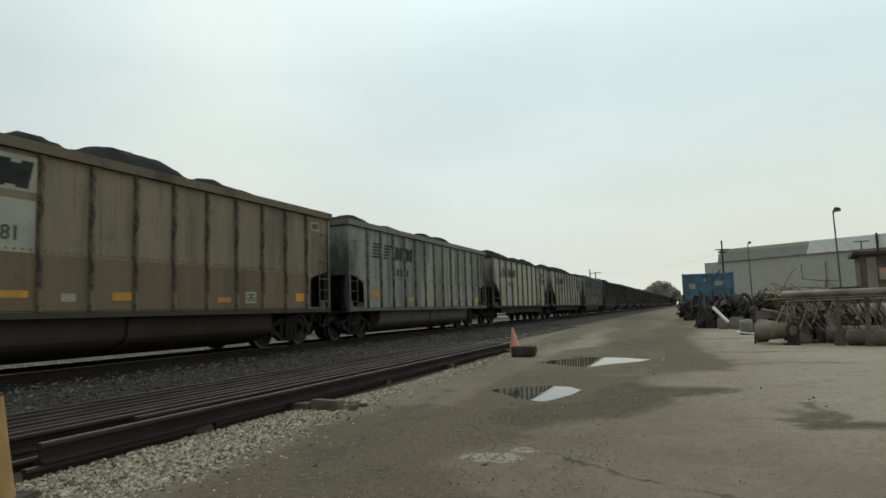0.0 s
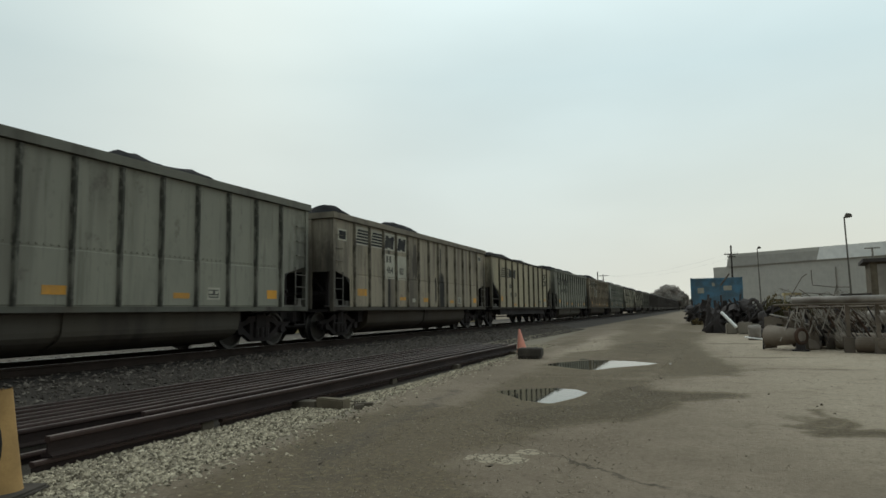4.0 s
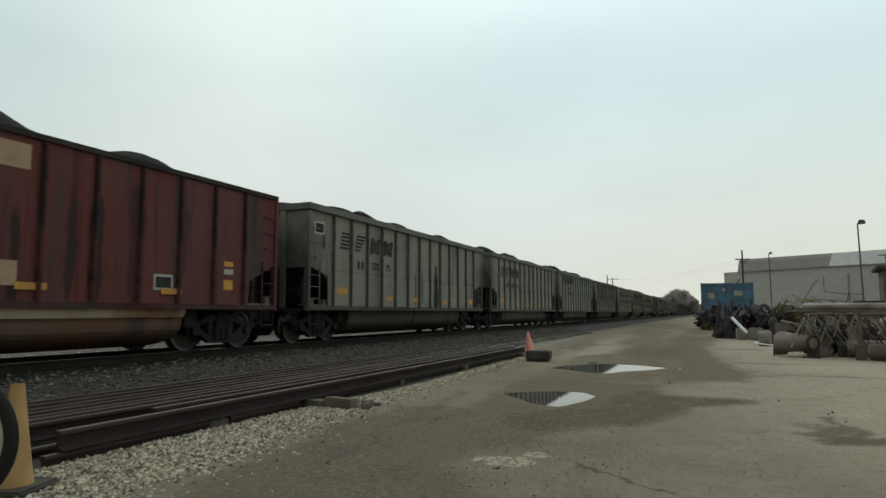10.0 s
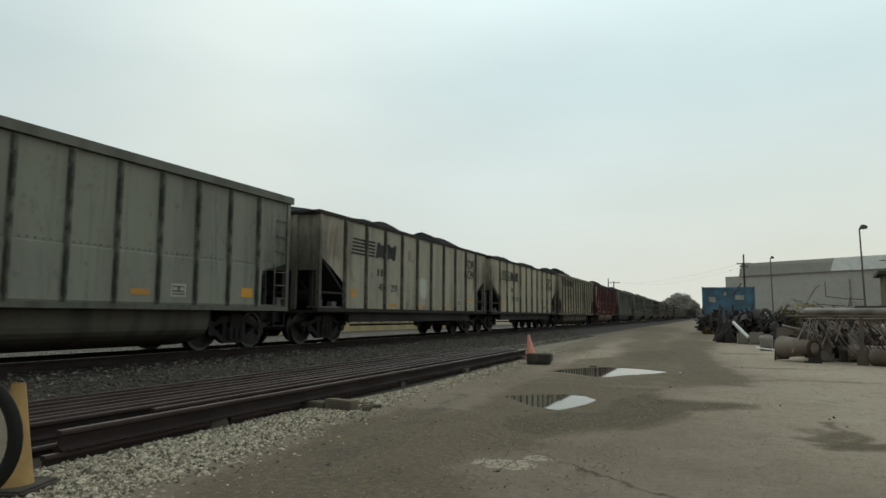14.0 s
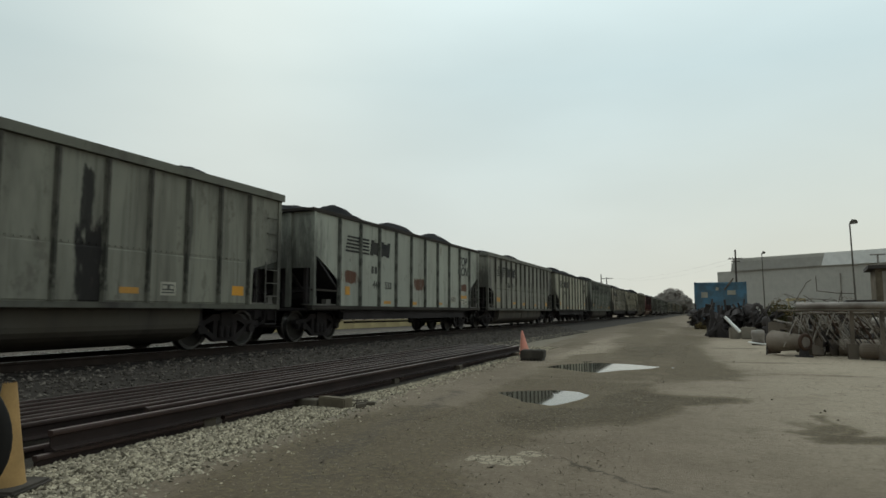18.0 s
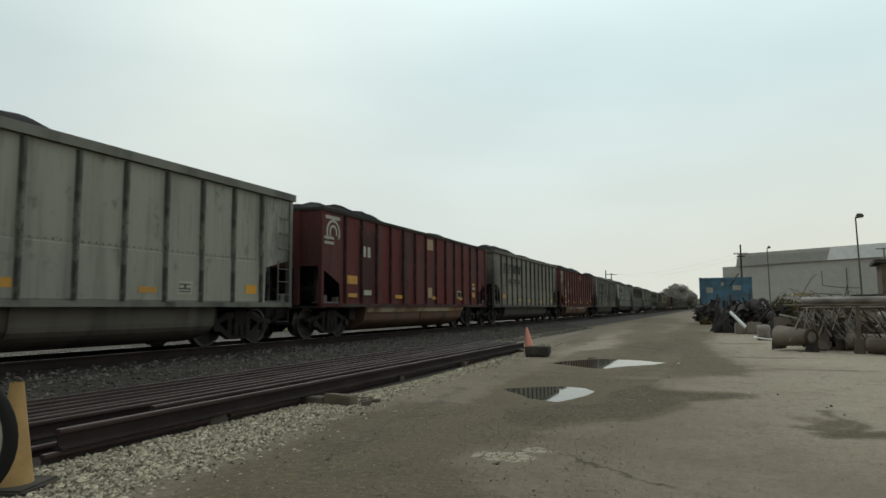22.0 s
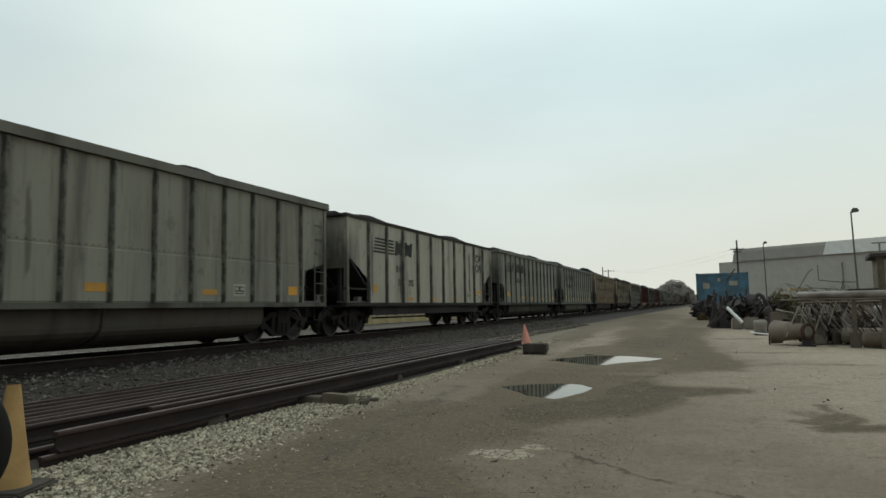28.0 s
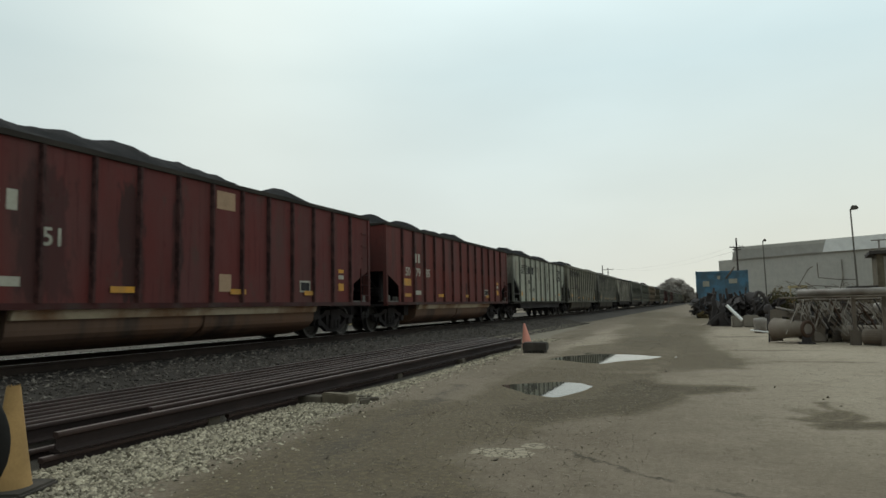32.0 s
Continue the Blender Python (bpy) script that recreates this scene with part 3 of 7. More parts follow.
def build_ground():
    xs, ys = ground_lines()
    X, Y = np.meshgrid(xs, ys, indexing="ij")
    near = np.clip((60 - np.abs(Y - 15)) / 30, 0, 1)
    Z = bed_height(X) + near * (0.014 * wave(X, Y, 0.8, 3)) * (X > -9)
    hole = np.zeros_like(X)
    wet = np.zeros_like(X)
    for i, outline in enumerate(PUDDLES):
        hole = np.maximum(hole, patch(X, Y, outline, 0.16, 20 + i, 0.35))
        wet = np.maximum(wet, 0.62 * np.clip(patch(X, Y, outline, 1.1, 30 + i) * 2, 0, 1))
    flat = np.maximum(hole, wet)
    for outline, soft, v, seed in STAINS:
        wet = np.maximum(wet, v * patch(X, Y, outline, soft, seed))
    Z = Z * (1 - flat) + 0.004 * flat - 0.035 * hole
    mud = np.zeros_like(X)
    for outline, soft, v, seed in MUD:
        mud = np.maximum(mud, v * patch(X, Y, outline, soft, seed))
    for x, y, a, b, r, v in WET:
        wet = np.maximum(wet, v * blob(X, Y, x, y, a, b, r, 0.9, int(abs(x * 7 + y * 3)), 0.3))
    pale = np.zeros_like(X)
    for x, y, a, b, r, v in PALE:
        pale = np.maximum(pale, v * blob(X, Y, x, y, a, b, r, 1.0, int(abs(x * 5 + y)), 0.3))
    pale *= 1 - wet
    chips = np.maximum(0.95 * blob(X, Y, -1.99, 6.52, 0.36, 0.22, -10, 0.4, 71, 0.5), 0.6 * blob(X, Y, -1.72, 6.9, 0.22, 0.16, 0, 0.6, 72, 0.5))
    # a crack in the crust and the ruts of tyres
    rift = (Y - np.interp(X, [-1.9, -1.41, -0.62, -0.07, 0.3], [7.24, 6.78, 6.06, 5.73, 5.60])) * 0.8
    rift = np.clip(np.abs(rift) * 0.999 + 1.2 * np.clip(np.maximum(X - 0.2, -1.5 - X), 0, 2), 0, 1) * np.sign(rift)
    for k, (x0, bend) in enumerate(((-3.55, 0.020), (-2.0, 0.020), (-1.1, 0.010), (0.5, 0.010))):
        line = x0 + bend * (Y - 8) ** 2 * (Y < 8) + 0.02 * (Y - 8) + 0.12 * wave(X, Y, 0.5, 60 + k)
        wet = np.maximum(wet, (0.20 + 0.18 * wave(X, Y, 0.9, 80 + k)) * np.exp(-((X - line) / 0.22) ** 2) * (Y > 3) * (Y < 60))
        Z -= 0.010 * np.exp(-((X - line) / 0.16) ** 2) * near * (1 - flat)
    edge = gravel_edge(Y) + 0.35 * wave(X, Y, 1.5, 9)
    gravel = np.clip(0.5 + (edge - X) / 0.9, 0, 1) * (X > -8.8) * (Y > -5) * np.clip((60 - Y) / 25, 0, 1)
    ballast = 0.80 * (X < -15) * (X > -30.9) * (np.abs(Y - 60) < 120) + np.clip((-8.2 + 0.25 * wave(X, Y, 2, 6) - X) / 0.4, 0, 1) * (X > -19.5)
    ballast = np.clip(ballast, 0, 1)
    # coal dust and oil: between and beside the rails
    soot_shade = np.clip((2.0 + 0.12 * wave(X, Y, 2.5, 16) - np.abs(X - TRACK)) / 0.35, 0, 1)
    # dark dirt with the shadow of the stored rails painted into it
    soot_shade = np.maximum(soot_shade, 0.85 * np.clip((-5.93 + 0.28 * np.clip((Y - 8.5) / 3.0, 0, 1) + 0.10 * wave(X, Y, 4, 17) - X) / 0.15, 0, 1) * (X > -8.7) * (Y > 1) * (Y < 23.5))
    # a darker strip of ground before the wall
    soot_shade = np.maximum(soot_shade, 0.9 * (X < -24) * (X > -29) * (np.abs(Y - 60) < 120))
    nx, ny = X.shape
    verts = np.dstack([X, Y, Z]).reshape(-1, 3)
    idx = np.arange(nx * ny).reshape(nx, ny)
    faces = np.dstack([idx[:-1, :-1], idx[1:, :-1], idx[1:, 1:], idx[:-1, 1:]]).reshape(-1, 4)
    me = bpy.data.meshes.new("ground")
    me.from_pydata(verts.tolist(), [], faces.tolist())
    for name, v in (("wet", wet), ("pale", pale), ("chips", chips), ("gravel", gravel), ("ballast", ballast), ("soot_shade", soot_shade), ("mud", mud), ("rift", rift)):
        a = me.attributes.new(name, 'FLOAT', 'POINT')
        a.data.foreach_set("value", v.reshape(-1).astype(np.float32))
    me.materials.append(M["ground"])
    for p in me.polygons:
        p.use_smooth = True
    ob = new("ground", me)
    tagged(ob, "packed grey-brown dirt yard with wet patches and stone dust", "ground", kind="structure")
    for outline in PUDDLES:
        x, y = sum(p[0] for p in outline) / len(outline), sum(p[1] for p in outline) / len(outline)
        a, b = max(abs(p[0] - x) for p in outline), max(abs(p[1] - y) for p in outline)
        bm = bmesh.new()
        bmesh.ops.create_circle(bm, cap_ends=True, segments=48, radius=1.0, matrix=Matrix.Translation((x, y, -0.012)) @ Matrix.Diagonal((a * 1.4, b * 1.4, 1, 1)))
        solid("puddle", bm, M["water"], "shallow puddle of still brown rainwater in the dirt", "puddle", "puddles in the yard", "structure")


# x, y, half sizes, turn, strength: damp stains and dusty pale stretches of the yard
WET = [(1.5, 9.2, 0.75, 0.16, -14, 0.75), (1.25, 9.9, 0.28, 0.55, 25, 0.45), (2.6, 9.0, 0.9, 0.22, 5, 0.6), (-2.0, 26, 1.3, 6, 3, 0.75),
       (-1.0, 23.5, 1.2, 2.6, 3, 0.7), (-1.3, 38, 1.5, 9, 2, 0.65), (-0.6, 56, 1.7, 12, 1, 0.6), (1.35, 9.6, 0.2, 0.6, -28, 0.7), (0.6, 17.2, 0.9, 0.3, 10, 0.5),
       (-5.4, 30, 0.7, 5, 5, 0.45), (-3.2, 36, 1.4, 10, 4, 0.55), (-4.2, 52, 1.8, 14, 4, 0.6), (-5.5, 80, 3.0, 22, 3, 0.6), (1.5, 21.5, 1.6, 0.35, 8, 0.4), (2.3, 17.8, 1.4, 0.25, -4, 0.35), (0.9, 29.5, 1.5, 0.5, 6, 0.4)]
PALE = [(3.4, 30, 3.0, 8.0, 0, 0.95), (1.6, 24, 1.2, 4, 0, 0.7), (3.2, 14, 3.2, 6.0, 0, 0.75), (5.5, 22, 5.0, 7, 0, 0.9), (2.2, 11.3, 0.8, 0.5, 12, 0.8), (1.2, 6.4, 1.6, 1.4, 0, 0.12), (1.2, 32, 1.6, 9, 0, 0.75), (-4.3, 27, 0.9, 9, 4, 0.75), (-3.7, 44, 1.2, 14, 2, 0.65),
        (1.4, 48, 1.6, 12, 0, 0.6), (0.3, 14.6, 0.8, 1.3, 0, 0.45)]
# outline, softness, strength: the brown wet stretch about the puddles, the damp wheel way before it
STAINS = [([(-3.6, 9.8), (-3.9, 12), (-4.0, 15), (-1.05, 14.5), (-0.85, 12.9), (0.66, 12.55), (0.62, 12.2), (-0.4, 11.2), (-0.5, 10.1), (-1.0, 9.2), (-1.5, 8.6), (-2.0, 8.0), (-2.9, 8.6)], 0.5, 0.62, 21),
          ([(-4.0, 14.5), (-4.3, 18.3), (-4.4, 23), (-2.5, 27), (-0.2, 30.2), (0.15, 22.9), (0.9, 17.6), (0.78, 15.75), (-1.05, 14.5)], 0.7, 0.48, 26),
          ([(-2.6, 8.3), (-2.0, 8.05), (-1.5, 8.6), (-1.0, 9.2), (-0.5, 10.1), (-0.4, 11.2), (0.64, 12.2), (0.66, 12.55), (-0.85, 12.9), (-1.3, 13.6), (-1.8, 12.5), (-1.8, 10.6), (-3.1, 9.6)], 0.35, 0.86, 23),
          ([(-1.1, 14.9), (0.78, 15.75), (0.9, 17.6), (0.15, 22.9), (-0.2, 30), (-1.4, 40), (-2.2, 32), (-1.0, 22)], 0.6, 0.66, 24),
          ([(-1.8, 8.1), (-1.95, 7.3), (-2.3, 6.7), (-2.3, 6.1), (-1.8, 5.6), (-1.1, 4.5), (-0.6, 2.0), (-3.9, 2.0), (-4.35, 5.5), (-4.8, 7.5), (-4.7, 9.5), (-3, 10)], 0.6, 0.66, 22),
          ([(1.05, 9.0), (1.34, 9.25), (1.97, 9.36), (3.3, 9.3), (3.3, 8.8), (1.84, 8.8), (1.27, 8.68)], 0.2, 0.8, 33),
          ([(1.40, 10.9), (1.56, 11.0), (1.76, 9.7), (1.62, 9.2), (1.45, 9.3), (1.56, 9.8)], 0.2, 0.7, 34),
          ([(-4.1, 8.8), (-3.8, 8.8), (-3.55, 5.0), (-3.85, 5.0)], 0.3, 0.72, 25)]
# the same for grey mud pressed up by wheels
MUD = [([(-3.55, 4.9), (-3.95, 5.9), (-4.15, 8.2), (-4.45, 11.6), (-4.15, 11.7), (-3.80, 8.0), (-3.45, 5.8), (-3.2, 4.9)], 0.5, 0.85, 27),
       ([(-3.35, 4.6), (-3.2, 5.6), (-3.0, 7.0), (-2.75, 6.8), (-2.9, 5.4), (-3.05, 4.4)], 0.45, 0.6, 28),
       ([(-4.6, 12.6), (-4.2, 16.5), (-3.9, 16.3), (-4.2, 12.4)], 0.6, 0.55, 29),
       ([(-2.6, 4.6), (-1.6, 5.9), (-1.2, 5.3), (-1.9, 4.3)], 0.7, 0.45, 30)]
build_ground()


def stones(name, n, place, size, material, label, seed):
    """Loose stones, many small chipped lumps in one mesh."""
    r = random.Random(seed)
    verts, faces = [], []
    base = [(1, 0, 0), (-1, 0, 0), (0, 1, 0), (0, -1, 0), (0, 0, 1), (0, 0, -1)]
    tri = [(0, 2, 4), (2, 1, 4), (1, 3, 4), (3, 0, 4), (2, 0, 5), (1, 2, 5), (3, 1, 5), (0, 3, 5)]
    for _ in range(n):
        x, y, z = place(r)
        k = size * (0.55 + 0.9 * r.random() ** 2)
        a, t = r.uniform(0, 6.28), r.uniform(-0.5, 0.5)
        sx, sy, sz = k * r.uniform(0.7, 1.4), k * r.uniform(0.6, 1.1), k * r.uniform(0.45, 0.85)
        o = len(verts)
        ca, sa = math.cos(a), math.sin(a)
        for bx, by, bz in base:
            j = 1 + r.uniform(-0.3, 0.3)
            px, py, pz = bx * sx * j + t * k * bz, by * sy * j, bz * sz * j + t * bx * sz
            verts.append((x + px * ca - py * sa, y + px * sa + py * ca, z + pz))
        faces.extend((o + p, o + q, o + s) for p, q, s in tri)
    me = bpy.data.meshes.new(name)
    me.from_pydata(verts, [], faces)
    me.materials.append(material)
    return tagged(new(name, me), label, "gravel", kind="stuff")


def on_strip(r):
    y = 2.5 + 25 * r.random() ** 1.25 if r.random() < 0.86 else r.uniform(-5.0, 2.5)
    e = float(gravel_edge(y))
    a = -6.0 + 0.28 * min(1.0, max(0.0, (y - 8.5) / 3.0))
    x = a + (e - a) * r.random() if r.random() < 0.90 else e - 0.3 + abs(r.gauss(0, 0.35))
    return x, y, 0.006


def on_bank(r):
    y = 3.5 + 45 * r.random() ** 1.35 if r.random() < 0.85 else r.uniform(-10, 3.5)
    x = r.uniform(-10.15, -7.9) if r.random() < 0.93 else r.uniform(-10.9, -10.1)
    return x, y, float(bed_height(np.array(x))) + 0.012


def on_far_bank(r):
    y = 8 + 60 * r.random() ** 1.2
    x = r.uniform(-22.5, -12.8)
    return x, y, float(bed_height(np.array(x))) + 0.012


def on_yard(r):
    while True:
        x = r.uniform(-5.0, -0.6) if r.random() < 0.75 else r.uniform(-0.6, 6.5)
        y = 3 + 30 * r.random() ** 1.25
        if not (-3.8 < x < -1.9 and 10.4 < y < 12.8 or -4.2 < x < -1.0 and 16.4 < y < 20.0):
            return x, y, 0.002


stones("gravel_strip", 36000, on_strip, 0.026, M["stones"], "loose pale crushed limestone beside the stored rails", 11)
stones("ballast_stones", 17000, on_bank, 0.034, M["ballast"], "dirty grey-brown crushed stone ballast of the track bank", 12)
stones("far_ballast", 9000, on_far_bank, 0.050, M["far_ballast"], "dirty crushed stone ballast beyond the track", 13)
stones("gravel_lumps", 260, on_strip, 0.05, M["stones"], "larger pale stones lying on the gravel strip", 16)
stones("dirt_clods", 60, on_yard, 0.026, M["clods"], "dark clods of dirt on the yard", 17)
stones("yard_pebbles", 17000, on_yard, 0.009, M["pebbles"], "scattered small pale stones on the packed dirt", 14)

# ---- track ----
RAIL_SHAPE = [(-0.07, 0), (0.07, 0), (0.07, 0.012), (0.014, 0.035), (0.009, 0.06), (0.009, 0.125), (0.034, 0.14), (0.036, 0.165), (0.028, 0.18), (-0.028, 0.18), (-0.036, 0.165), (-0.034, 0.14), (-0.009, 0.125), (-0.009, 0.06), (-0.014, 0.035), (-0.07, 0.012)]


def track():
    t = thing("railway_track", "standard gauge track with worn rails on dark ties", "track", kind="structure", at=(TRACK, 0, 0))
    for sx in (-0.755, 0.755):
        bm = bmesh.new()
        prism(bm, [(sx + p[0], RAIL - 0.181 + p[1]) for p in RAIL_SHAPE], "y", -560, 1120)
        part("rail", bm, M["runrail"], t, "coal-blackened running rail")
        bm = bmesh.new()
        box(bm, sx - 0.026, sx + 0.026, -560, 1120, RAIL - 0.003, RAIL + 0.001)
        part("rail_head", bm, M["railtop"], t, "polished running surface")
    bm = bmesh.new()
    box(bm, -1.3, 1.3, -0.115, 0.115, RAIL - 0.36, RAIL - 0.175)
    me = mesh_of("tie", bm, M["tie"])
    for i in range(150):
        ob = hung("tie", me, t)
        ob.location = (random.uniform(-0.04, 0.04), -10.3 + i * 0.54, 0)


def far_wall():
    """Low pale wall with a coping rail beyond the track."""
    w = thing("boundary_wall", "low pale yellow concrete wall beyond the track", "wall", kind="structure")
    bm = bmesh.new()
    box(bm, -28.7, -28.5, 0, 1, -0.02, 0.72)
    me = mesh_of("panel", bm, M["palewall"])
    for i in range(26):
        ob = hung("panel", me, w)
        ob.location = (random.uniform(-0.02, 0.02), 8 + i * 3.02, 0)
        ob.scale = (1, 3.0, 1)
    bm = bmesh.new()
    box(bm, -28.8, -28.42, 8, 86.5, 0.78, 0.93)
    part("coping", bm, M["palewall"], w, "pale concrete coping")
    bm = bmesh.new()
    box(bm, -28.66, -28.54, 0, 0.2, 0.715, 0.79)
    me = mesh_of("spacer", bm, M["under"])
    for i in range(40):
        hung("spacer", me, w).location = (0, 8.2 + i * 2, 0)


track()
far_wall()

# ---- the coal train ----
HALF = 1.6           # half width over the sides
TOP, SILL = 3.84, 1.02
END = 7.38           # half length over the body
MESH = {}


def shared(key, make, material=None, smooth=False):
    """One mesh for all wagons alike; make fills a bmesh."""
    if key not in MESH:
        bm = bmesh.new()
        make(bm)
        MESH[key] = mesh_of(key.split("/")[0], bm, material or M["under"], smooth)
    return MESH[key]


def side_sheet(tub, s, red=False):
    """The side with its cut-away lower corners at both ends."""
    def make(bm):
        h = 0.02
        if red:
            cut = [(END - 0.06, 2.05), (END - 1.00, 1.63), (END - 1.05, SILL)]
        elif tub:
            cut = [(END - 0.06, 2.16), (END - 1.02, 1.93), (END - 1.06, SILL)]
        else:
            cut = [(END - 0.15, 2.52), (END - 0.38, 2.42), (END - 0.86, 2.17), (END - 1.42, 1.84), (END - 1.48, 1.74), (END - 1.49, SILL)]
        e = END if tub else END - 0.12
        o = [(y, z) for y, z in cut] + [(-y, z) for y, z in cut[::-1]] + [(-e, TOP - 0.1), (e, TOP - 0.1)]
        a = s * (HALF - h)
        lo = [bm.verts.new((a, y, z)) for y, z in o]
        hi = [bm.verts.new((s * HALF, y, z)) for y, z in o]
        n = len(o)
        for i in range(n):
            bm.faces.new((lo[i], lo[(i + 1) % n], hi[(i + 1) % n], hi[i]))
        bm.faces.new(lo[::-1])
        bm.faces.new(hi)
        bmesh.ops.recalc_face_normals(bm, faces=bm.faces)
    return make


def crease(bm):
    """The lower bulged sheet of a tub wagon's side, a hand's width proud."""
    o = [(HALF - 0.01, SILL + 0.02), (HALF + 0.014, SILL + 0.06), (HALF + 0.014, 2.03), (HALF - 0.005, 2.06)]
    prism(bm, o, "y", -END + 1.12, END - 1.12)


def rivets(bm):
    """A row along the lower sheet's upper edge and two up the rear corner."""
    for i in range(88):
        y = -6.1 + i * 0.14
        box(bm, HALF - 0.005, HALF + 0.022, y - 0.017, y + 0.017, 2.08, 2.114)
    for i in range(12):
        for y in (-END + 0.13, END - 0.13):
            box(bm, HALF - 0.005, HALF + 0.014, y - 0.016, y + 0.016, 2.25 + i * 0.125, 2.282 + i * 0.125)


def rib_shape(s, wide, proud):
    def make(bm):
        o = [(-wide / 2, s * (HALF - 0.01)), (-wide / 2 + 0.03, s * (HALF + proud)), (wide / 2 - 0.03, s * (HALF + proud)), (wide / 2, s * (HALF - 0.01))]
        lo = [bm.verts.new((x, y, SILL + 0.03)) for y, x in o]
        hi = [bm.verts.new((x, y, TOP - 0.12)) for y, x in o]
        for i in range(4):
            bm.faces.new((lo[i], lo[(i + 1) % 4], hi[(i + 1) % 4], hi[i]))
        bm.faces.new(lo[::-1])
        bm.faces.new(hi)
        bmesh.ops.recalc_face_normals(bm, faces=bm.faces)
    return make


def far_ribs(n, gap):
    def make(bm):
        for i in range(n):
            y = (i - (n - 1) / 2) * gap
            box(bm, -HALF - 0.08, -HALF + 0.01, y - 0.06, y + 0.06, SILL + 0.03, TOP - 0.12)
    return make


def chord(tub):
    def make(bm):
        w, h, up = (0.09, 0.09, 0.09) if tub else (0.05, 0.10, 0.0)
        e = END if tub else END - 0.06
        for s in (1, -1):
            a, b = sorted((s * (HALF - 0.06), s * (HALF + w)))
            box(bm, a, b, -e - w, e + w, TOP - h, TOP + up)
        for s in (1, -1):
            a, b = sorted((s * (e - 0.06), s * (e + w)))
            box(bm, -HALF + 0.06, HALF - 0.06, a, b, TOP - h, TOP + up - 0.003)
    return make


def end_wall(s):
    """The upright upper end of the body."""
    def make(bm):
        a, b = sorted((s * (END - 0.02), s * END))
        box(bm, -HALF, HALF, a, b, 2.12, TOP - 0.1)
    return make


def slope_sheet(s):
    """The floor plate that runs in under the end."""
    def make(bm):
        prism(bm, [(s * (END - 0.03), 2.62), (s * (END - 2.1), 1.06), (s * (END - 2.1), 0.98), (s * (END - 0.03), 2.54)], "x", -HALF + 0.03, HALF - 0.03)
    return make


def end_rail(t):
    """The level bar across the open corner of a flat-bottomed wagon."""
    def make(bm):
        a, b = sorted((t * (END - 0.05), t * (END - 1.54)))
        box(bm, HALF - 0.03, HALF + 0.01, a, b, 1.46, 1.52)
    return make


def end_post(s, x):
    def make(bm):
        a, b = sorted((s * (END - 0.01), s * (END + 0.09)))
        box(bm, x - 0.07, x + 0.07, a, b, 1.0, TOP - 0.11)
    return make


def corner_post(s, t):
    def make(bm):
        a, b = sorted((s * (HALF - 0.09), s * (HALF + 0.035)))
        c, d = sorted((t * (END - 0.09), t * (END + 0.03)))
        box(bm, a, b, c, d, 0.92, TOP - 0.11)
    return make


def side_sill(s):
    def make(bm):
        a, b = sorted((s * (HALF - 0.1), s * (HALF + 0.05)))
        box(bm, a, b, -END, END, SILL - 0.08, SILL + 0.03)
    return make


def tub_band(bm):
    for s in (1, -1):
        prism(bm, [(s * 1.36, 0.78), (s * 1.47, 0.77), (s * 1.54, 0.95), (s * 1.40, 0.965)], "y", -4.42, 4.42)


def tub_of(long):
    def make(bm):
        tub_shape(bm, long)
    return make


def tub_shape(bm, long):
    """The pair of long rounded pockets that hang between the trucks."""
    o = [(-1.42, 0.97)]
    for i in range(17):
        a = math.pi * (1 + i / 16)
        o.append((1.38 * math.cos(a), 0.60 + 0.47 * math.sin(a)))
    o.append((1.42, 0.97))
    for a, b in ((-long, -0.06), (0.06, long)):
        prism(bm, o, "y", a, b)
    prism(bm, [(p[0] * 0.97, 0.97 - (0.97 - p[1]) * 0.95) for p in o], "y", -0.06, 0.06)


def tub_end(s):
    def make(bm):
        a, b = sorted((s * 4.75, s * 5.1))
        box(bm, -1.2, 1.2, a, b, 0.55, 0.97)
    return make


def centre_sill(bm):
    box(bm, -0.32, 0.32, -END - 0.2, END + 0.2, 0.62, 0.97)
    for s in (1, -1):
        a, b = sorted((s * 5.2, s * 7.4))
        box(bm, -1.45, 1.45, a, b, 0.90, 0.975)


def floor_beam(bm):
    """The flat floor of the flat-bottomed wagon."""
    box(bm, -1.5, 1.5, -5.6, 5.6, 0.86, 0.97)


def edge_beam(s):
    def make(bm):
        a, b = sorted((s * 1.32, s * 1.5))
        box(bm, a, b, -5.4, 5.4, 0.62, 0.855)
    return make


def brake_rod(bm):
    rod(bm, (0.9, -4.3, 0.52), (0.9, 4.3, 0.50), 0.03, 6)


def stile(s, t, inner):
    """One upright of a corner ladder; the inner one runs up the side."""
    def make(bm):
        x, y = s * (HALF + 0.02), t * (END - (0.56 if inner else 0.05))
        rod(bm, (x, y, 1.0), (x, y, 2.12 if inner else 2.0), 0.020, 6)
    return make


def rung(s, t):
    def make(bm):
        x = s * (HALF + 0.02)
        rod(bm, (x, t * (END - 0.05), 0), (x, t * (END - 0.56), 0), 0.012, 6)
    return make


def stirrup(s, t):
    """The bent step that hangs under the sill below a ladder."""
    def make(bm):
        x, y0, y1 = s * (HALF + 0.0), t * (END - 0.08), t * (END - 0.54)
        rod(bm, (x, y0, 0.96), (x, y0, 0.56), 0.018, 6)
        rod(bm, (x, y1, 0.96), (x, y1, 0.56), 0.018, 6)
        rod(bm, (x, y0, 0.56), (x, y1, 0.56), 0.018, 6)
    return make


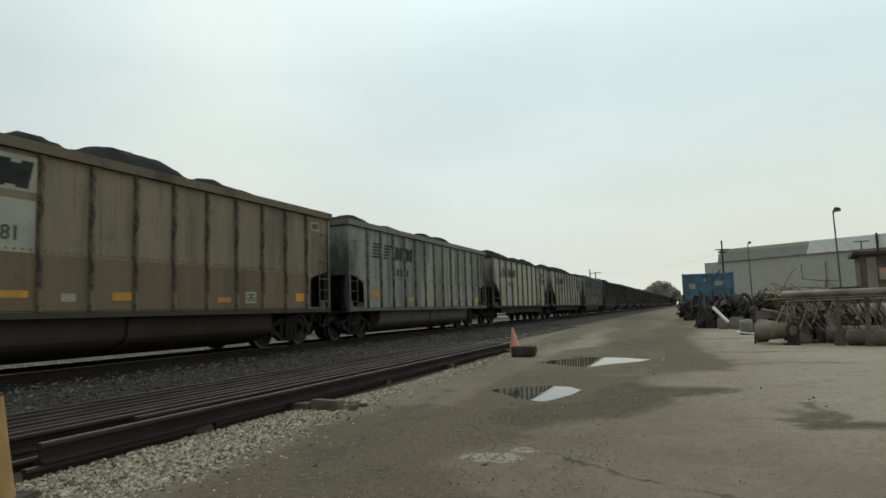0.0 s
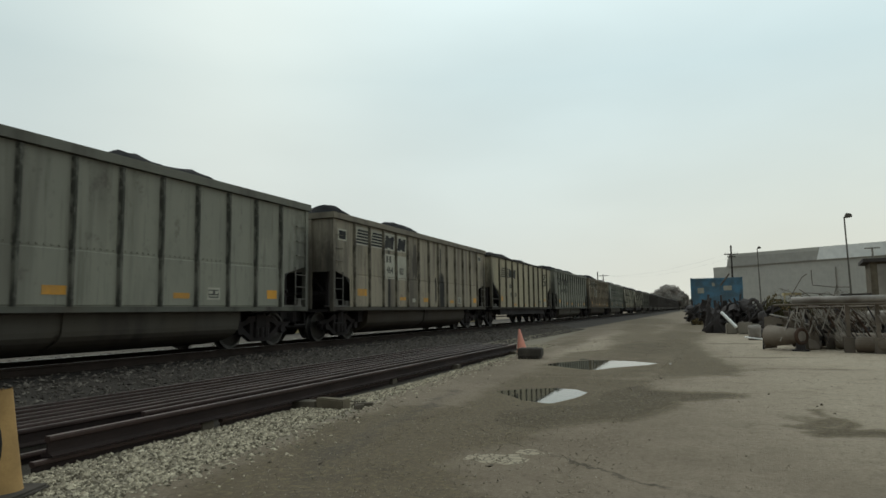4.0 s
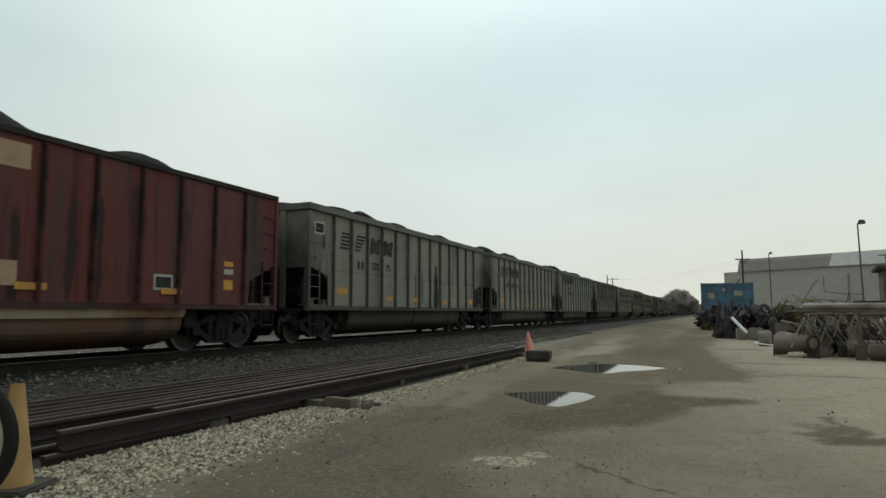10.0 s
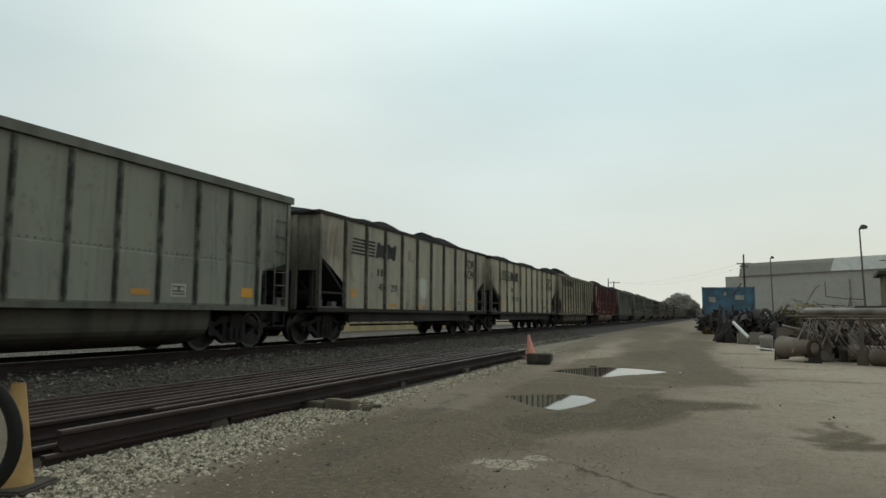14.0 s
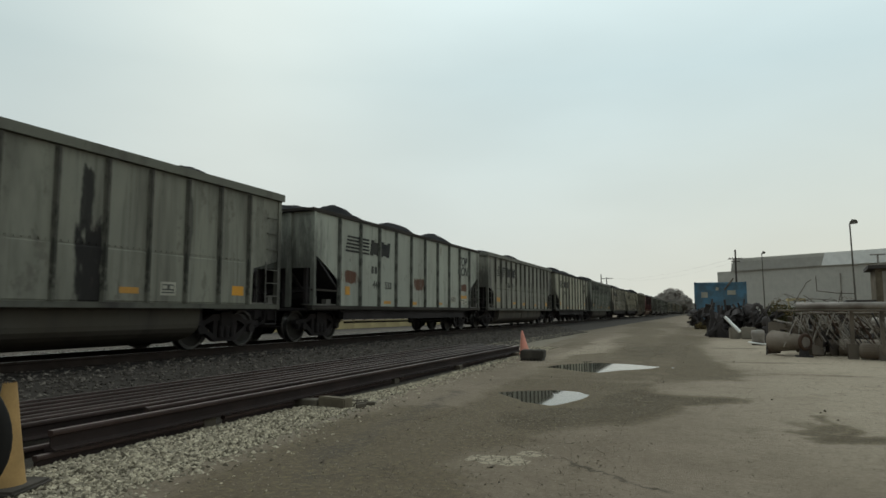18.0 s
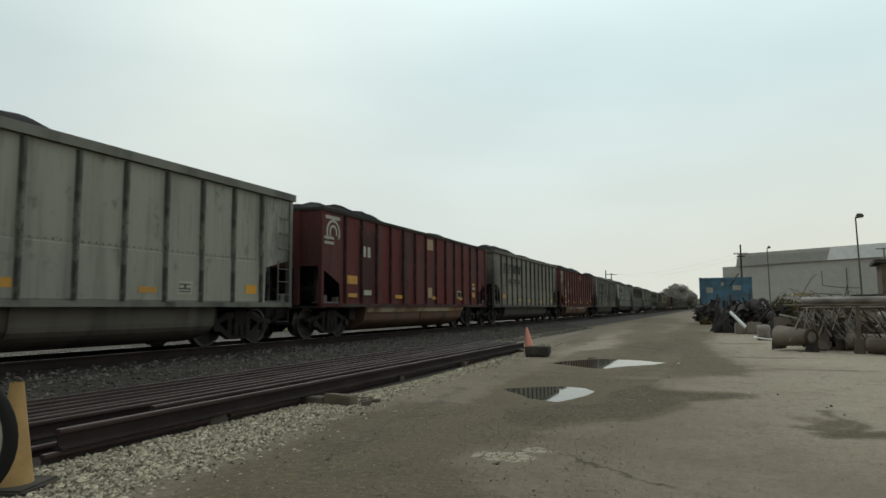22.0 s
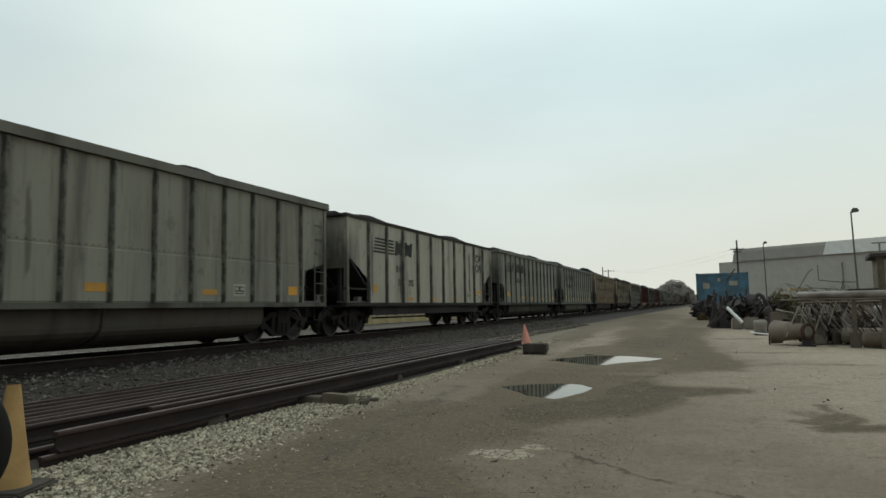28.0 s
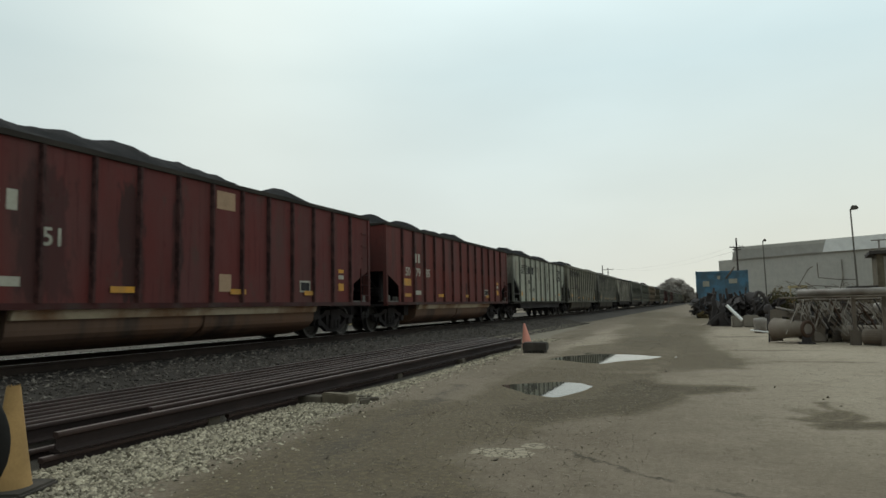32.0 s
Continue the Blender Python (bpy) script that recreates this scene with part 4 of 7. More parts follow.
def ladder(car, t, material):
    l = hung("ladder", shared("ladder/%d" % t, stile(1, t, True)), car, "steel corner ladder", material)
    hung("stile", shared("stile/%d" % t, stile(1, t, False)), l, material=material)
    for i in range(3):
        hung("rung", shared("rung/%d" % t, rung(1, t)), l, material=material).location = (0, 0, 1.26 + i * 0.33)
    hung("stirrup", shared("stirrup/%d" % t, stirrup(1, t)), l, "dark bent step below the sill", M["under"])


def grab_iron(s, t):
    """A bent hand grip, both ends on the side."""
    def make(bm):
        a, b = sorted((t * (END - 0.12), t * (END - 0.52)))
        x0, x1 = HALF - 0.005, HALF + 0.05
        prism(bm, [(x0, a), (x1, a), (x1, b), (x0, b), (x0, b - 0.03), (x1 - 0.02, b - 0.03), (x1 - 0.02, a + 0.03), (x0, a + 0.03)], "z", -0.009, 0.009)
    return make


def end_gear(bm):
    """Brake cylinder, reservoir and platform in the open end."""
    rod(bm, (-0.9, 6.2, 1.35), (-0.2, 6.2, 1.35), 0.26, 10)
    for x, y in ((-1.25, 7.1), (-0.45, 7.0), (0.35, 7.15), (1.2, 6.9)):
        box(bm, x - 0.05, x + 0.05, y - 0.05, y + 0.05, 1.0, 2.2)
    box(bm, -1.3, 1.3, 6.85, 6.95, 1.45, 1.53)
    rod(bm, (-1.2, 6.7, 1.05), (-0.5, 6.75, 2.0), 0.05, 6)
    rod(bm, (0.3, 6.6, 1.28), (1.0, 6.6, 1.28), 0.16, 10)
    box(bm, 0.5, 1.5, 6.9, 7.45, 1.0, 1.05)
    rod(bm, (0.7, 7.3, 1.0), (0.7, 6.4, 2.0), 0.03, 6)


def end_platform(t):
    """The step plate over the sill at the open corner, with its upright bracket."""
    def make(bm):
        a, b = sorted((t * (END - 0.16), t * (END - 1.40)))
        box(bm, HALF - 0.42, HALF - 0.02, a, b, SILL + 0.035, SILL + 0.075)
        a, b = sorted((t * (END - 0.20), t * (END - 0.36)))
        box(bm, HALF - 0.10, HALF - 0.03, a, b, SILL + 0.075, SILL + 0.26)
        a, b = sorted((t * (END - 0.95), t * (END - 1.20)))
        box(bm, HALF - 0.24, HALF - 0.08, a, b, SILL + 0.075, SILL + 0.22)
    return make


def coupler(s):
    def make(bm):
        y = s * END
        a, b = sorted((y, y + s * 0.45))
        box(bm, -0.1, 0.1, a, b, 0.72, 0.92)
        a, b = sorted((y + s * 0.4, y + s * 0.58))
        box(bm, -0.17, 0.15, a, b, 0.66, 0.98)
        rod(bm, (0.25, y, 0.75), (0.12, y + s * 0.52, 0.42), 0.03, 6)
    return make


def side_frame(s):
    """The cast side frame of a truck, arched over the two bearings."""
    def make(bm):
        x0, x1 = sorted((s * 0.93, s * 1.07))
        prism(bm, [(-1.22, 0.52), (-0.72, 0.55), (-0.42, 0.66), (0.42, 0.66), (0.72, 0.55), (1.22, 0.52), (1.22, 0.63), (0.72, 0.67), (0.45, 0.81), (-0.45, 0.81), (-0.72, 0.67), (-1.22, 0.63)], "x", x0, x1)
        prism(bm, [(-0.36, 0.16), (0.36, 0.16), (0.78, 0.42), (0.70, 0.52), (0.32, 0.27), (-0.32, 0.27), (-0.70, 0.52), (-0.78, 0.42)], "x", x0, x1)
        for y in (-0.34, 0.34):
            prism(bm, [(y - 0.07, 0.25), (y + 0.07, 0.25), (y + 0.07, 0.70), (y - 0.07, 0.70)], "x", x0 + 0.01, x1 - 0.01)
        for y in (-0.89, 0.89):
            prism(bm, [(y - 0.2, 0.36), (y - 0.13, 0.36), (y - 0.13, 0.5), (y + 0.13, 0.5), (y + 0.13, 0.36), (y + 0.2, 0.36), (y + 0.2, 0.6), (y - 0.2, 0.6)], "x", x0 + 0.005, x1 - 0.005)
        for y in (-0.89, 0.89):
            rod(bm, (s * 1.0, y, 0.457), (s * 1.15, y, 0.457), 0.11, 10)
        for y in (-0.2, -0.0, 0.2):
            rod(bm, (s * 1.09, y, 0.26), (s * 1.09, y, 0.52), 0.075, 8)
    return make


def bolster(bm):
    box(bm, -1.1, 1.1, -0.2, 0.2, 0.5, 0.86)
    rod(bm, (0, 0, 0.85), (0, 0, 0.92), 0.3, 12)


def wheelset(bm):
    """Two flanged disc wheels on an axle along x, about its own middle."""
    turn = Matrix.Rotation(radians(90), 4, 'Y')
    prof = [(0.10, -0.06), (0.20, -0.045), (0.36, -0.02), (0.40, -0.07), (0.455, -0.07), (0.457, 0.055), (0.482, 0.075), (0.482, 0.10), (0.40, 0.10), (0.36, 0.02), (0.18, 0.03), (0.10, 0.06)]
    for s in (1, -1):
        m = Matrix.Translation((s * 0.755, 0, 0)) @ turn @ (Matrix.Identity(4) if s < 0 else Matrix.Diagonal((1, 1, -1, 1)))
        turned(bm, prof, 20, m)
        for k in range(3):
            a = k * 2.094
            rod(bm, (s * 0.80, 0.27 * math.cos(a), 0.27 * math.sin(a)), (s * 0.74, 0.27 * math.cos(a), 0.27 * math.sin(a)), 0.035, 6)
    rod(bm, (-1.05, 0, 0), (1.05, 0, 0), 0.075, 10)
    for f in bm.faces:
        if all(0.395 < math.hypot(v.co.y, v.co.z) < 0.46 for v in f.verts):
            f.material_index = 1


# mounds of coal: place along the wagon, height over the side, half width
HUMPS = {0: [(-3.7, 0.58, 0.4), (-1.4, 0.58, 0.5), (0.5, 0.67, 0.8), (1.7, 0.66, 0.7), (3.6, 0.54, 0.8), (4.8, 0.48, 0.5)],
         1: [(-4.8, 0.49, 0.6), (-3.1, 0.56, 1.0), (-1.7, 0.49, 0.4), (1.1, 0.57, 0.9), (4.3, 0.57, 0.8)],
         2: [(-4.2, 0.37, 0.6), (-3.2, 0.42, 0.5), (-1.3, 0.49, 0.9), (3.3, 0.44, 0.6)],
         3: [(-5.3, 0.64, 0.5), (-0.7, 0.58, 0.7), (0.4, 0.62, 0.7), (4.8, 0.46, 0.6)],
         5: [(-4.6, 0.52, 0.6), (-1.1, 0.53, 0.6), (4.9, 0.48, 0.7)],
         6: [(-5.5, 0.49, 0.5), (-3.2, 0.48, 0.5), (2.1, 0.44, 0.6)],
         7: [(-5.3, 0.57, 0.8), (-3.3, 0.69, 0.6), (-1.3, 0.51, 0.5), (2.2, 0.56, 0.6), (5.2, 0.63, 0.6)],
         8: [(-4.4, 0.64, 0.8), (-0.8, 0.49, 0.8), (0.1, 0.58, 0.6), (4.4, 0.52, 0.6)],
         9: [(-3.7, 0.54, 0.8), (-2.1, 0.61, 0.3), (0.7, 0.55, 0.8), (5.0, 0.54, 0.7)],
         10: [(-0.8, 0.58, 0.8), (-5.5, 0.38, 0.4), (-4.6, 0.44, 0.5), (-3.2, 0.45, 0.3), (0.4, 0.63, 0.7), (4.0, 0.49, 0.6)],
         11: [(-5.2, 0.61, 0.6), (-2.0, 0.75, 0.6), (-0.6, 0.7, 0.7)],
         12: [(-3.7, 0.39, 0.5), (-1.9, 0.44, 0.7), (3.3, 0.48, 0.7)],
         13: [(-2.7, 0.39, 0.7), (-1.2, 0.47, 0.6), (2.9, 0.54, 0.4), (4.3, 0.53, 0.7)],
         14: [(-4.3, 0.52, 0.4), (-3.4, 0.61, 0.4), (-1.3, 0.61, 0.8)],
         16: [(-4.0, 0.42, 0.6), (-2.0, 0.39, 0.7), (1.3, 0.58, 0.9)],
         17: [(-4.0, 0.57, 0.5), (0.3, 0.54, 0.9), (4.4, 0.56, 0.8)],
         18: [(-3.5, 0.58, 0.5), (-2.0, 0.46, 0.6), (1.2, 0.43, 0.7), (5.6, 0.51, 0.9)],
         19: [(-3.4, 0.52, 0.7), (-1.2, 0.52, 0.7), (0.8, 0.48, 0.7), (3.4, 0.57, 0.8)],
         20: [(-4.5, 0.6, 0.5), (-3.0, 0.6, 0.5), (-1.4, 0.62, 0.5), (2.5, 0.52, 0.5)],
         21: [(-5.5, 0.43, 0.5), (-4.4, 0.53, 0.4), (-3.0, 0.52, 0.4), (4.0, 0.42, 1.0)],
         22: [(-4.4, 0.58, 0.5), (-3.3, 0.6, 0.5), (0.7, 0.61, 0.7)],
         23: [(-3.0, 0.43, 0.6), (-1.8, 0.4, 0.5), (2.3, 0.45, 0.7), (4.9, 0.63, 0.75)],
         24: [(-5.3, 0.73, 0.5), (-3.7, 0.77, 0.7), (-2.3, 0.61, 0.6), (0.9, 0.54, 0.6), (2.6, 0.50, 0.5), (4.6, 0.54, 0.5)],
         25: [(-4.2, 0.55, 0.6), (-3.1, 0.57, 0.5)],
         27: [(-3.7, 0.44, 0.7), (0.2, 0.33, 0.7), (4.6, 0.45, 1.2)],
         28: [(-4.9, 0.56, 0.6), (-1.1, 0.48, 0.7), (3.4, 0.54, 0.8)],
         29: [(-5.2, 0.5, 0.4), (-2.6, 0.62, 0.8), (-1.1, 0.58, 0.5)],
         30: [(-4.3, 0.57, 0.7), (-0.9, 0.6, 0.7), (4.1, 0.56, 0.8)],
         31: [(-5.8, 0.51, 0.5), (-3.2, 0.53, 0.6), (-0.6, 0.45, 0.6), (1.7, 0.51, 0.5)],
         32: [(-4.6, 0.6, 0.9), (-2.6, 0.56, 0.8), (-1.3, 0.60, 0.6), (0.1, 0.50, 0.8), (1.3, 0.42, 0.6), (4.3, 0.53, 0.7)]}
# stains of single wagons: place, from, to, half width, tone, strength
STAINED = {0: [(-1.3, 1.35, 1.6, 0.22, BARE, 0.8)], 2: [(-5.6, 1.2, 1.6, 0.5, RUST, 0.5)], 3: [(1.48, 0.4, 2.45, 0.30, SOOT, 1), (1.40, 2.0, 3.6, 0.07, SOOT, 0.9), (-3.6, 0.4, 3.3, 0.10, SOOT, 0.95), (-1.3, 2.2, 3.5, 0.2, SOOT, 0.6), (0.78, 1.2, 2.2, 0.09, SOOT, 0.9)],
           10: [(0.6, 1.0, 2.6, 0.09, SOOT, 0.9), (1.6, 1.0, 3.2, 0.10, SOOT, 0.85), (2.1, 1.0, 3.0, 0.14, SOOT, 0.9), (3.0, 1.0, 3.4, 0.2, SOOT, 0.6), (4.2, 1.6, 3.5, 0.15, SOOT, 0.5), (-2.5, 1.0, 3.3, 0.4, SOOT, 0.6)],
           19: [(-3.0, 1.0, 3.4, 0.3, SOOT, 0.5), (1.2, 1.0, 3.2, 0.15, SOOT, 0.6), (4.4, 1.0, 3.4, 0.3, SOOT, 0.5)], 31: [(-5.0, 1.0, 3.4, 0.2, SOOT, 0.5), (0.8, 1.0, 1.9, 0.1, SOOT, 0.8), (3.2, 1.0, 3.4, 0.25, SOOT, 0.5)], 32: [(-2.2, 1.0, 3.4, 0.3, SOOT, 0.7), (-1.0, 1.2, 3.3, 0.15, SOOT, 0.6), (-4.0, 1.0, 3.4, 0.5, SOOT, 0.5)],
           9: [(1.68, 0.9, 2.40, 0.24, SOOT, 1), (1.66, 2.2, 2.75, 0.10, SOOT, 1), (0.34, 1.1, 2.5, 0.05, SOOT, 0.9), (-0.3, 1.1, 2.3, 0.05, SOOT, 0.7), (-6.6, 2.7, 3.2, 0.1, SOOT, 0.8)], 11: [(2.88, 1.0, 3.5, 0.33, SOOT, 0.8)],
           12: [(-6.38, 2.6, 3.45, 0.10, RUST, 0.8), (-1.5, 1.6, 2.35, 0.40, WASH, 0.4), (-3.4, 1.05, 1.45, 0.55, WASH, 0.35), (0.6, 1.1, 1.5, 0.3, WASH, 0.3), (1.0, 1.2, 2.9, 0.05, SOOT, 0.6), (-2.3, 1.2, 3.4, 0.06, SOOT, 0.6), (3.0, 1.5, 3.4, 0.06, SOOT, 0.5)],
           13: [(-6.45, 2.45, 3.5, 0.32, RUST, 0.9), (-6.95, 2.8, 3.3, 0.12, RUST, 0.6), (0.0, 1.5, 2.25, 0.33, BARE, 0.9), (-2.5, 2.75, 3.25, 0.10, RUST, 0.8), (-1.25, 2.8, 3.25, 0.16, RUST, 0.75), (-5.6, 2.3, 3.2, 0.14, RUST, 0.6), (0.9, 2.8, 3.4, 0.12, RUST, 0.6), (1.9, 2.75, 3.45, 0.10, RUST, 0.8), (2.35, 2.7, 3.4, 0.14, RUST, 0.7), (3.3, 2.9, 3.4, 0.2, RUST, 0.7), (3.75, 2.3, 3.3, 0.05, RUST, 0.7), (4.9, 2.9, 3.5, 0.25, RUST, 0.6), (5.75, 1.9, 3.5, 0.22, RUST, 0.95), (6.3, 2.3, 3.5, 0.15, RUST, 0.85), (0.3, 0.95, 1.2, 2.2, RUST, 0.4)],
           15: [(-2.0, 1.0, 3.4, 0.3, SOOT, 0.6)], 16: [(1.69, 1.0, 2.7, 0.08, SOOT, 0.9), (0.8, 1.0, 2.2, 0.05, SOOT, 0.7), (-3.6, 1.3, 2.6, 0.08, SOOT, 0.5)],
           17: [(-5.16, 1.75, 2.15, 0.50, RUST, 1), (0.12, 1.68, 2.14, 0.50, RUST, 1), (5.2, 1.78, 2.12, 0.42, RUST, 1), (2.38, 3.2, 3.6, 0.08, RUST, 0.9), (5.1, 1.2, 1.5, 0.2, RUST, 0.6)], 18: [(-3.05, 0.4, 2.6, 0.32, SOOT, 1), (-3.2, 2.4, 3.3, 0.10, SOOT, 0.7), (1.75, 0.4, 2.5, 0.30, SOOT, 1), (1.65, 2.2, 3.5, 0.12, SOOT, 0.95), (-1.6, 2.0, 3.3, 0.06, SOOT, 0.6), (4.2, 2.0, 3.4, 0.07, SOOT, 0.6)],
           21: [(-4.6, 1.0, 3.5, 0.7, SOOT, 0.6), (-2.0, 1.0, 3.5, 0.4, SOOT, 0.5)], 22: [(-1.5, 1.2, 1.9, 0.22, SOOT, 0.7), (-2.2, 1.3, 3.2, 0.07, SOOT, 0.8), (-2.6, 1.8, 3.3, 0.05, SOOT, 0.7), (-5.2, 1.8, 3.2, 0.06, SOOT, 0.6), (-5.0, 1.0, 1.2, 0.5, SOOT, 0.8)],
           23: [(-6.5, 2.1, 3.6, 0.38, RUST, 0.9), (-5.9, 1.8, 2.9, 0.2, SOOT, 0.7), (0.26, 2.55, 3.45, 0.34, OXIDE, 0.7), (0.30, 1.9, 3.0, 0.20, BROWN, 0.6), (0.05, 0.9, 1.62, 0.62, BROWN, 0.7), (1.50, 2.1, 3.2, 0.06, BROWN, 0.7), (1.75, 2.4, 3.4, 0.05, RUST, 0.7), (1.95, 2.2, 3.3, 0.04, BROWN, 0.6), (1.75, 1.0, 1.4, 0.3, RUST, 0.5),
                (2.95, 2.3, 3.3, 0.08, BROWN, 0.65), (3.15, 2.6, 3.4, 0.04, BROWN, 0.6), (4.1, 2.4, 3.4, 0.07, BROWN, 0.8), (4.3, 2.5, 3.45, 0.09, RUST, 0.85), (5.55, 1.3, 3.5, 0.12, RUST, 0.7), (5.85, 2.0, 3.5, 0.10, BROWN, 0.6), (3.5, 0.9, 1.3, 1.2, BROWN, 0.6), (-1.2, 1.8, 3.3, 0.06, SOOT, 0.6)],
           25: [(-5.2, 2.2, 3.0, 0.05, SOOT, 0.6), (-2.4, 1.5, 2.8, 0.05, SOOT, 0.5)], 27: [(-3.4, 1.2, 3.5, 0.12, SOOT, 0.7), (-1.75, 1.2, 3.4, 0.07, SOOT, 0.7), (2.05, 1.1, 2.9, 0.15, SOOT, 0.9), (4.0, 1.1, 3.4, 0.12, SOOT, 0.7), (-5.6, 1.2, 3.3, 0.07, SOOT, 0.6)],
           28: [(-6.7, 2.3, 3.5, 0.10, RUST, 0.9), (-5.0, 2.2, 3.0, 0.06, SOOT, 0.5), (-1.6, 1.4, 3.1, 0.06, SOOT, 0.5)], 29: [(-2.4, 0.4, 2.2, 0.45, SOOT, 0.75), (-1.1, 0.9, 3.5, 0.12, SOOT, 0.9), (-0.6, 1.4, 3.5, 0.06, SOOT, 0.9), (0.0, 0.9, 3.5, 0.09, SOOT, 0.8), (-4.84, 1.8, 3.1, 0.10, SOOT, 0.6), (1.2, 1.0, 3.5, 0.1, SOOT, 0.7), (-3.5, 1.5, 3.3, 0.15, SOOT, 0.6), (2.3, 1.2, 3.5, 0.08, SOOT, 0.6)],
           30: [(-6.5, 2.2, 3.5, 0.32, RUST, 0.8), (-4.9, 3.0, 3.65, 0.45, RUST, 0.9), (-2.2, 2.6, 3.4, 0.06, RUST, 0.8), (-1.05, 2.4, 3.6, 0.16, RUST, 0.85), (0.2, 2.4, 3.6, 0.07, RUST, 0.8), (1.45, 1.6, 3.6, 0.09, SOOT, 1), (2.3, 1.6, 3.2, 0.05, SOOT, 0.6), (4.2, 2.3, 3.5, 0.08, RUST, 0.7)]}


def coal_heap(seed):
    def make(bm):
        r = random.Random(seed)
        humps = HUMPS.get(seed) or [(c + r.uniform(-0.8, 0.8), r.uniform(0.45, 0.62), r.uniform(0.5, 0.9)) for c in (-4.2, -1.2, 1.8, 4.6)]
        humps = [(c, h, w, r.uniform(-0.25, 0.25)) for c, h, w in humps]
        nx, ny = 14, 90
        grid = []
        for i in range(nx + 1):
            x = -1.53 + 3.06 * i / nx
            row = []
            for j in range(ny + 1):
                y = -7.42 + 14.84 * j / ny
                side = max(0.0, 1 - (abs(x) / 1.53) ** 1.8)
                h = sum((1.08 * h * math.exp(-abs((y - c) / (1.8 * w)) ** 1.7 - ((x - 0.25 - cx) / 1.7) ** 2)) ** 2.4 for c, h, w, cx in humps) ** (1 / 2.4)
                h = max(h * 1.06, 0.26 + 0.10 * noise.noise((0, y * 0.7, seed * 1.7)))
                edge = min(1.0, (7.42 - abs(y)) / 0.7)
                z = TOP - 0.08 + side * edge * (h + 0.08) + side * 0.05 * noise.noise((x * 1.4, y * 1.4, seed * 3.1)) + 0.06 * noise.noise((x * 4, y * 4, seed)) + 0.05 * noise.noise((x * 9, y * 9, seed))
                row.append(bm.verts.new((x, y, z)))
            grid.append(row)
        for i in range(nx):
            for j in range(ny):
                bm.faces.new((grid[i][j], grid[i + 1][j], grid[i + 1][j + 1], grid[i][j + 1]))
    return make


def plate(y, z, w, h, proud=0.0):
    """A thin painted patch on the near side; y, z: its middle."""
    def make(bm):
        box(bm, HALF + 0.001 + proud, HALF + 0.005 + proud, y - w / 2, y + w / 2, z - h / 2, z + h / 2)
    return make


def slanted(y0, y1, z, h, lean=0.0, proud=0.0):
    def make(bm):
        o = [(y0, z), (y1, z), (y1 + lean, z + h), (y0 + lean, z + h)]
        lo = [bm.verts.new((HALF + 0.001 + proud, a, b)) for a, b in o]
        hi = [bm.verts.new((HALF + 0.006 + proud, a, b)) for a, b in o]
        for i in range(4):
            bm.faces.new((lo[i], lo[(i + 1) % 4], hi[(i + 1) % 4], hi[i]))
        bm.faces.new(hi)
        bmesh.ops.recalc_face_normals(bm, faces=bm.faces)
    return make


def letters_on(car, text, size, y, z, material, proud=0.004):
    key = "lettering/%s/%.2f" % (text, size)
    if key not in MESH:
        MESH[key] = lettering(text, size, lean=0.22 if text in ("TOP", "GON") else 0.0)
        MESH[key].materials.append(M["black"])
    ob = hung("lettering", MESH[key], car, "stencilled lettering", material)
    ob.matrix_basis = Matrix.Translation((HALF + proud, y, z)) @ Matrix(((0, 0, 1, 0), (1, 0, 0, 0), (0, 1, 0, 0), (0, 0, 0, 1)))
    return ob


def truck(car, t, near):
    tr = new("truck")
    tr.parent = car
    tr.location = (0, t * 6.05, 0)
    tagged(tr, "grimy two-axle freight truck")
    hung("side_frame", shared("side_frame/n", side_frame(1), M["truck"]), tr)
    hung("side_frame", shared("side_frame/f", side_frame(-1)), tr)
    hung("bolster", shared("bolster", bolster), tr)
    for y in (-0.89, 0.89):
        me = shared("wheelset", wheelset, M["wheel"])
        if len(me.materials) < 2:
            me.materials.append(M["tread"])
        w = hung("wheelset", me, tr)
        w.location = (0, y, 0.457)
        WHEELS.append((w, y))


# how far single wagons stand off an even spacing, in metres
SLACK = {0: 0.12, 2: 0.04, 3: 0.23, 4: 0.15, 5: 0.05, 6: -0.06, 7: -0.2, 9: -0.1, 10: -0.2, 11: -0.3, 12: 0.1, 13: 0.6, 14: 0.57, 15: 0.6, 16: 0.55, 17: 0.48, 18: 0.31, 19: 0.25, 20: 0.07, 21: 0.05, 22: -0.1,
         23: -0.4, 24: -0.55, 25: -0.7, 26: -0.65, 27: -0.55, 28: -0.34, 29: -0.2, 30: 0.06, 31: 0.2, 32: 0.3, 33: 0.3}
# tubs paler or blacker than the rest; the underfloor shade is in these tones
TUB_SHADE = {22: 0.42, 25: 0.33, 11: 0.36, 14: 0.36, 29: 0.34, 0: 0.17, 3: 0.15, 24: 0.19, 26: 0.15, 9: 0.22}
WHEELS, TRAIN = [], []
GREY, SAGE, PALE_GREY = (0.325, 0.332, 0.280), (0.325, 0.340, 0.288), (0.40, 0.42, 0.365)
CREAM, TAN, RED, DUSK = (0.55, 0.54, 0.435), (0.345, 0.290, 0.205), (0.19, 0.050, 0.043), (0.41, 0.370, 0.29)


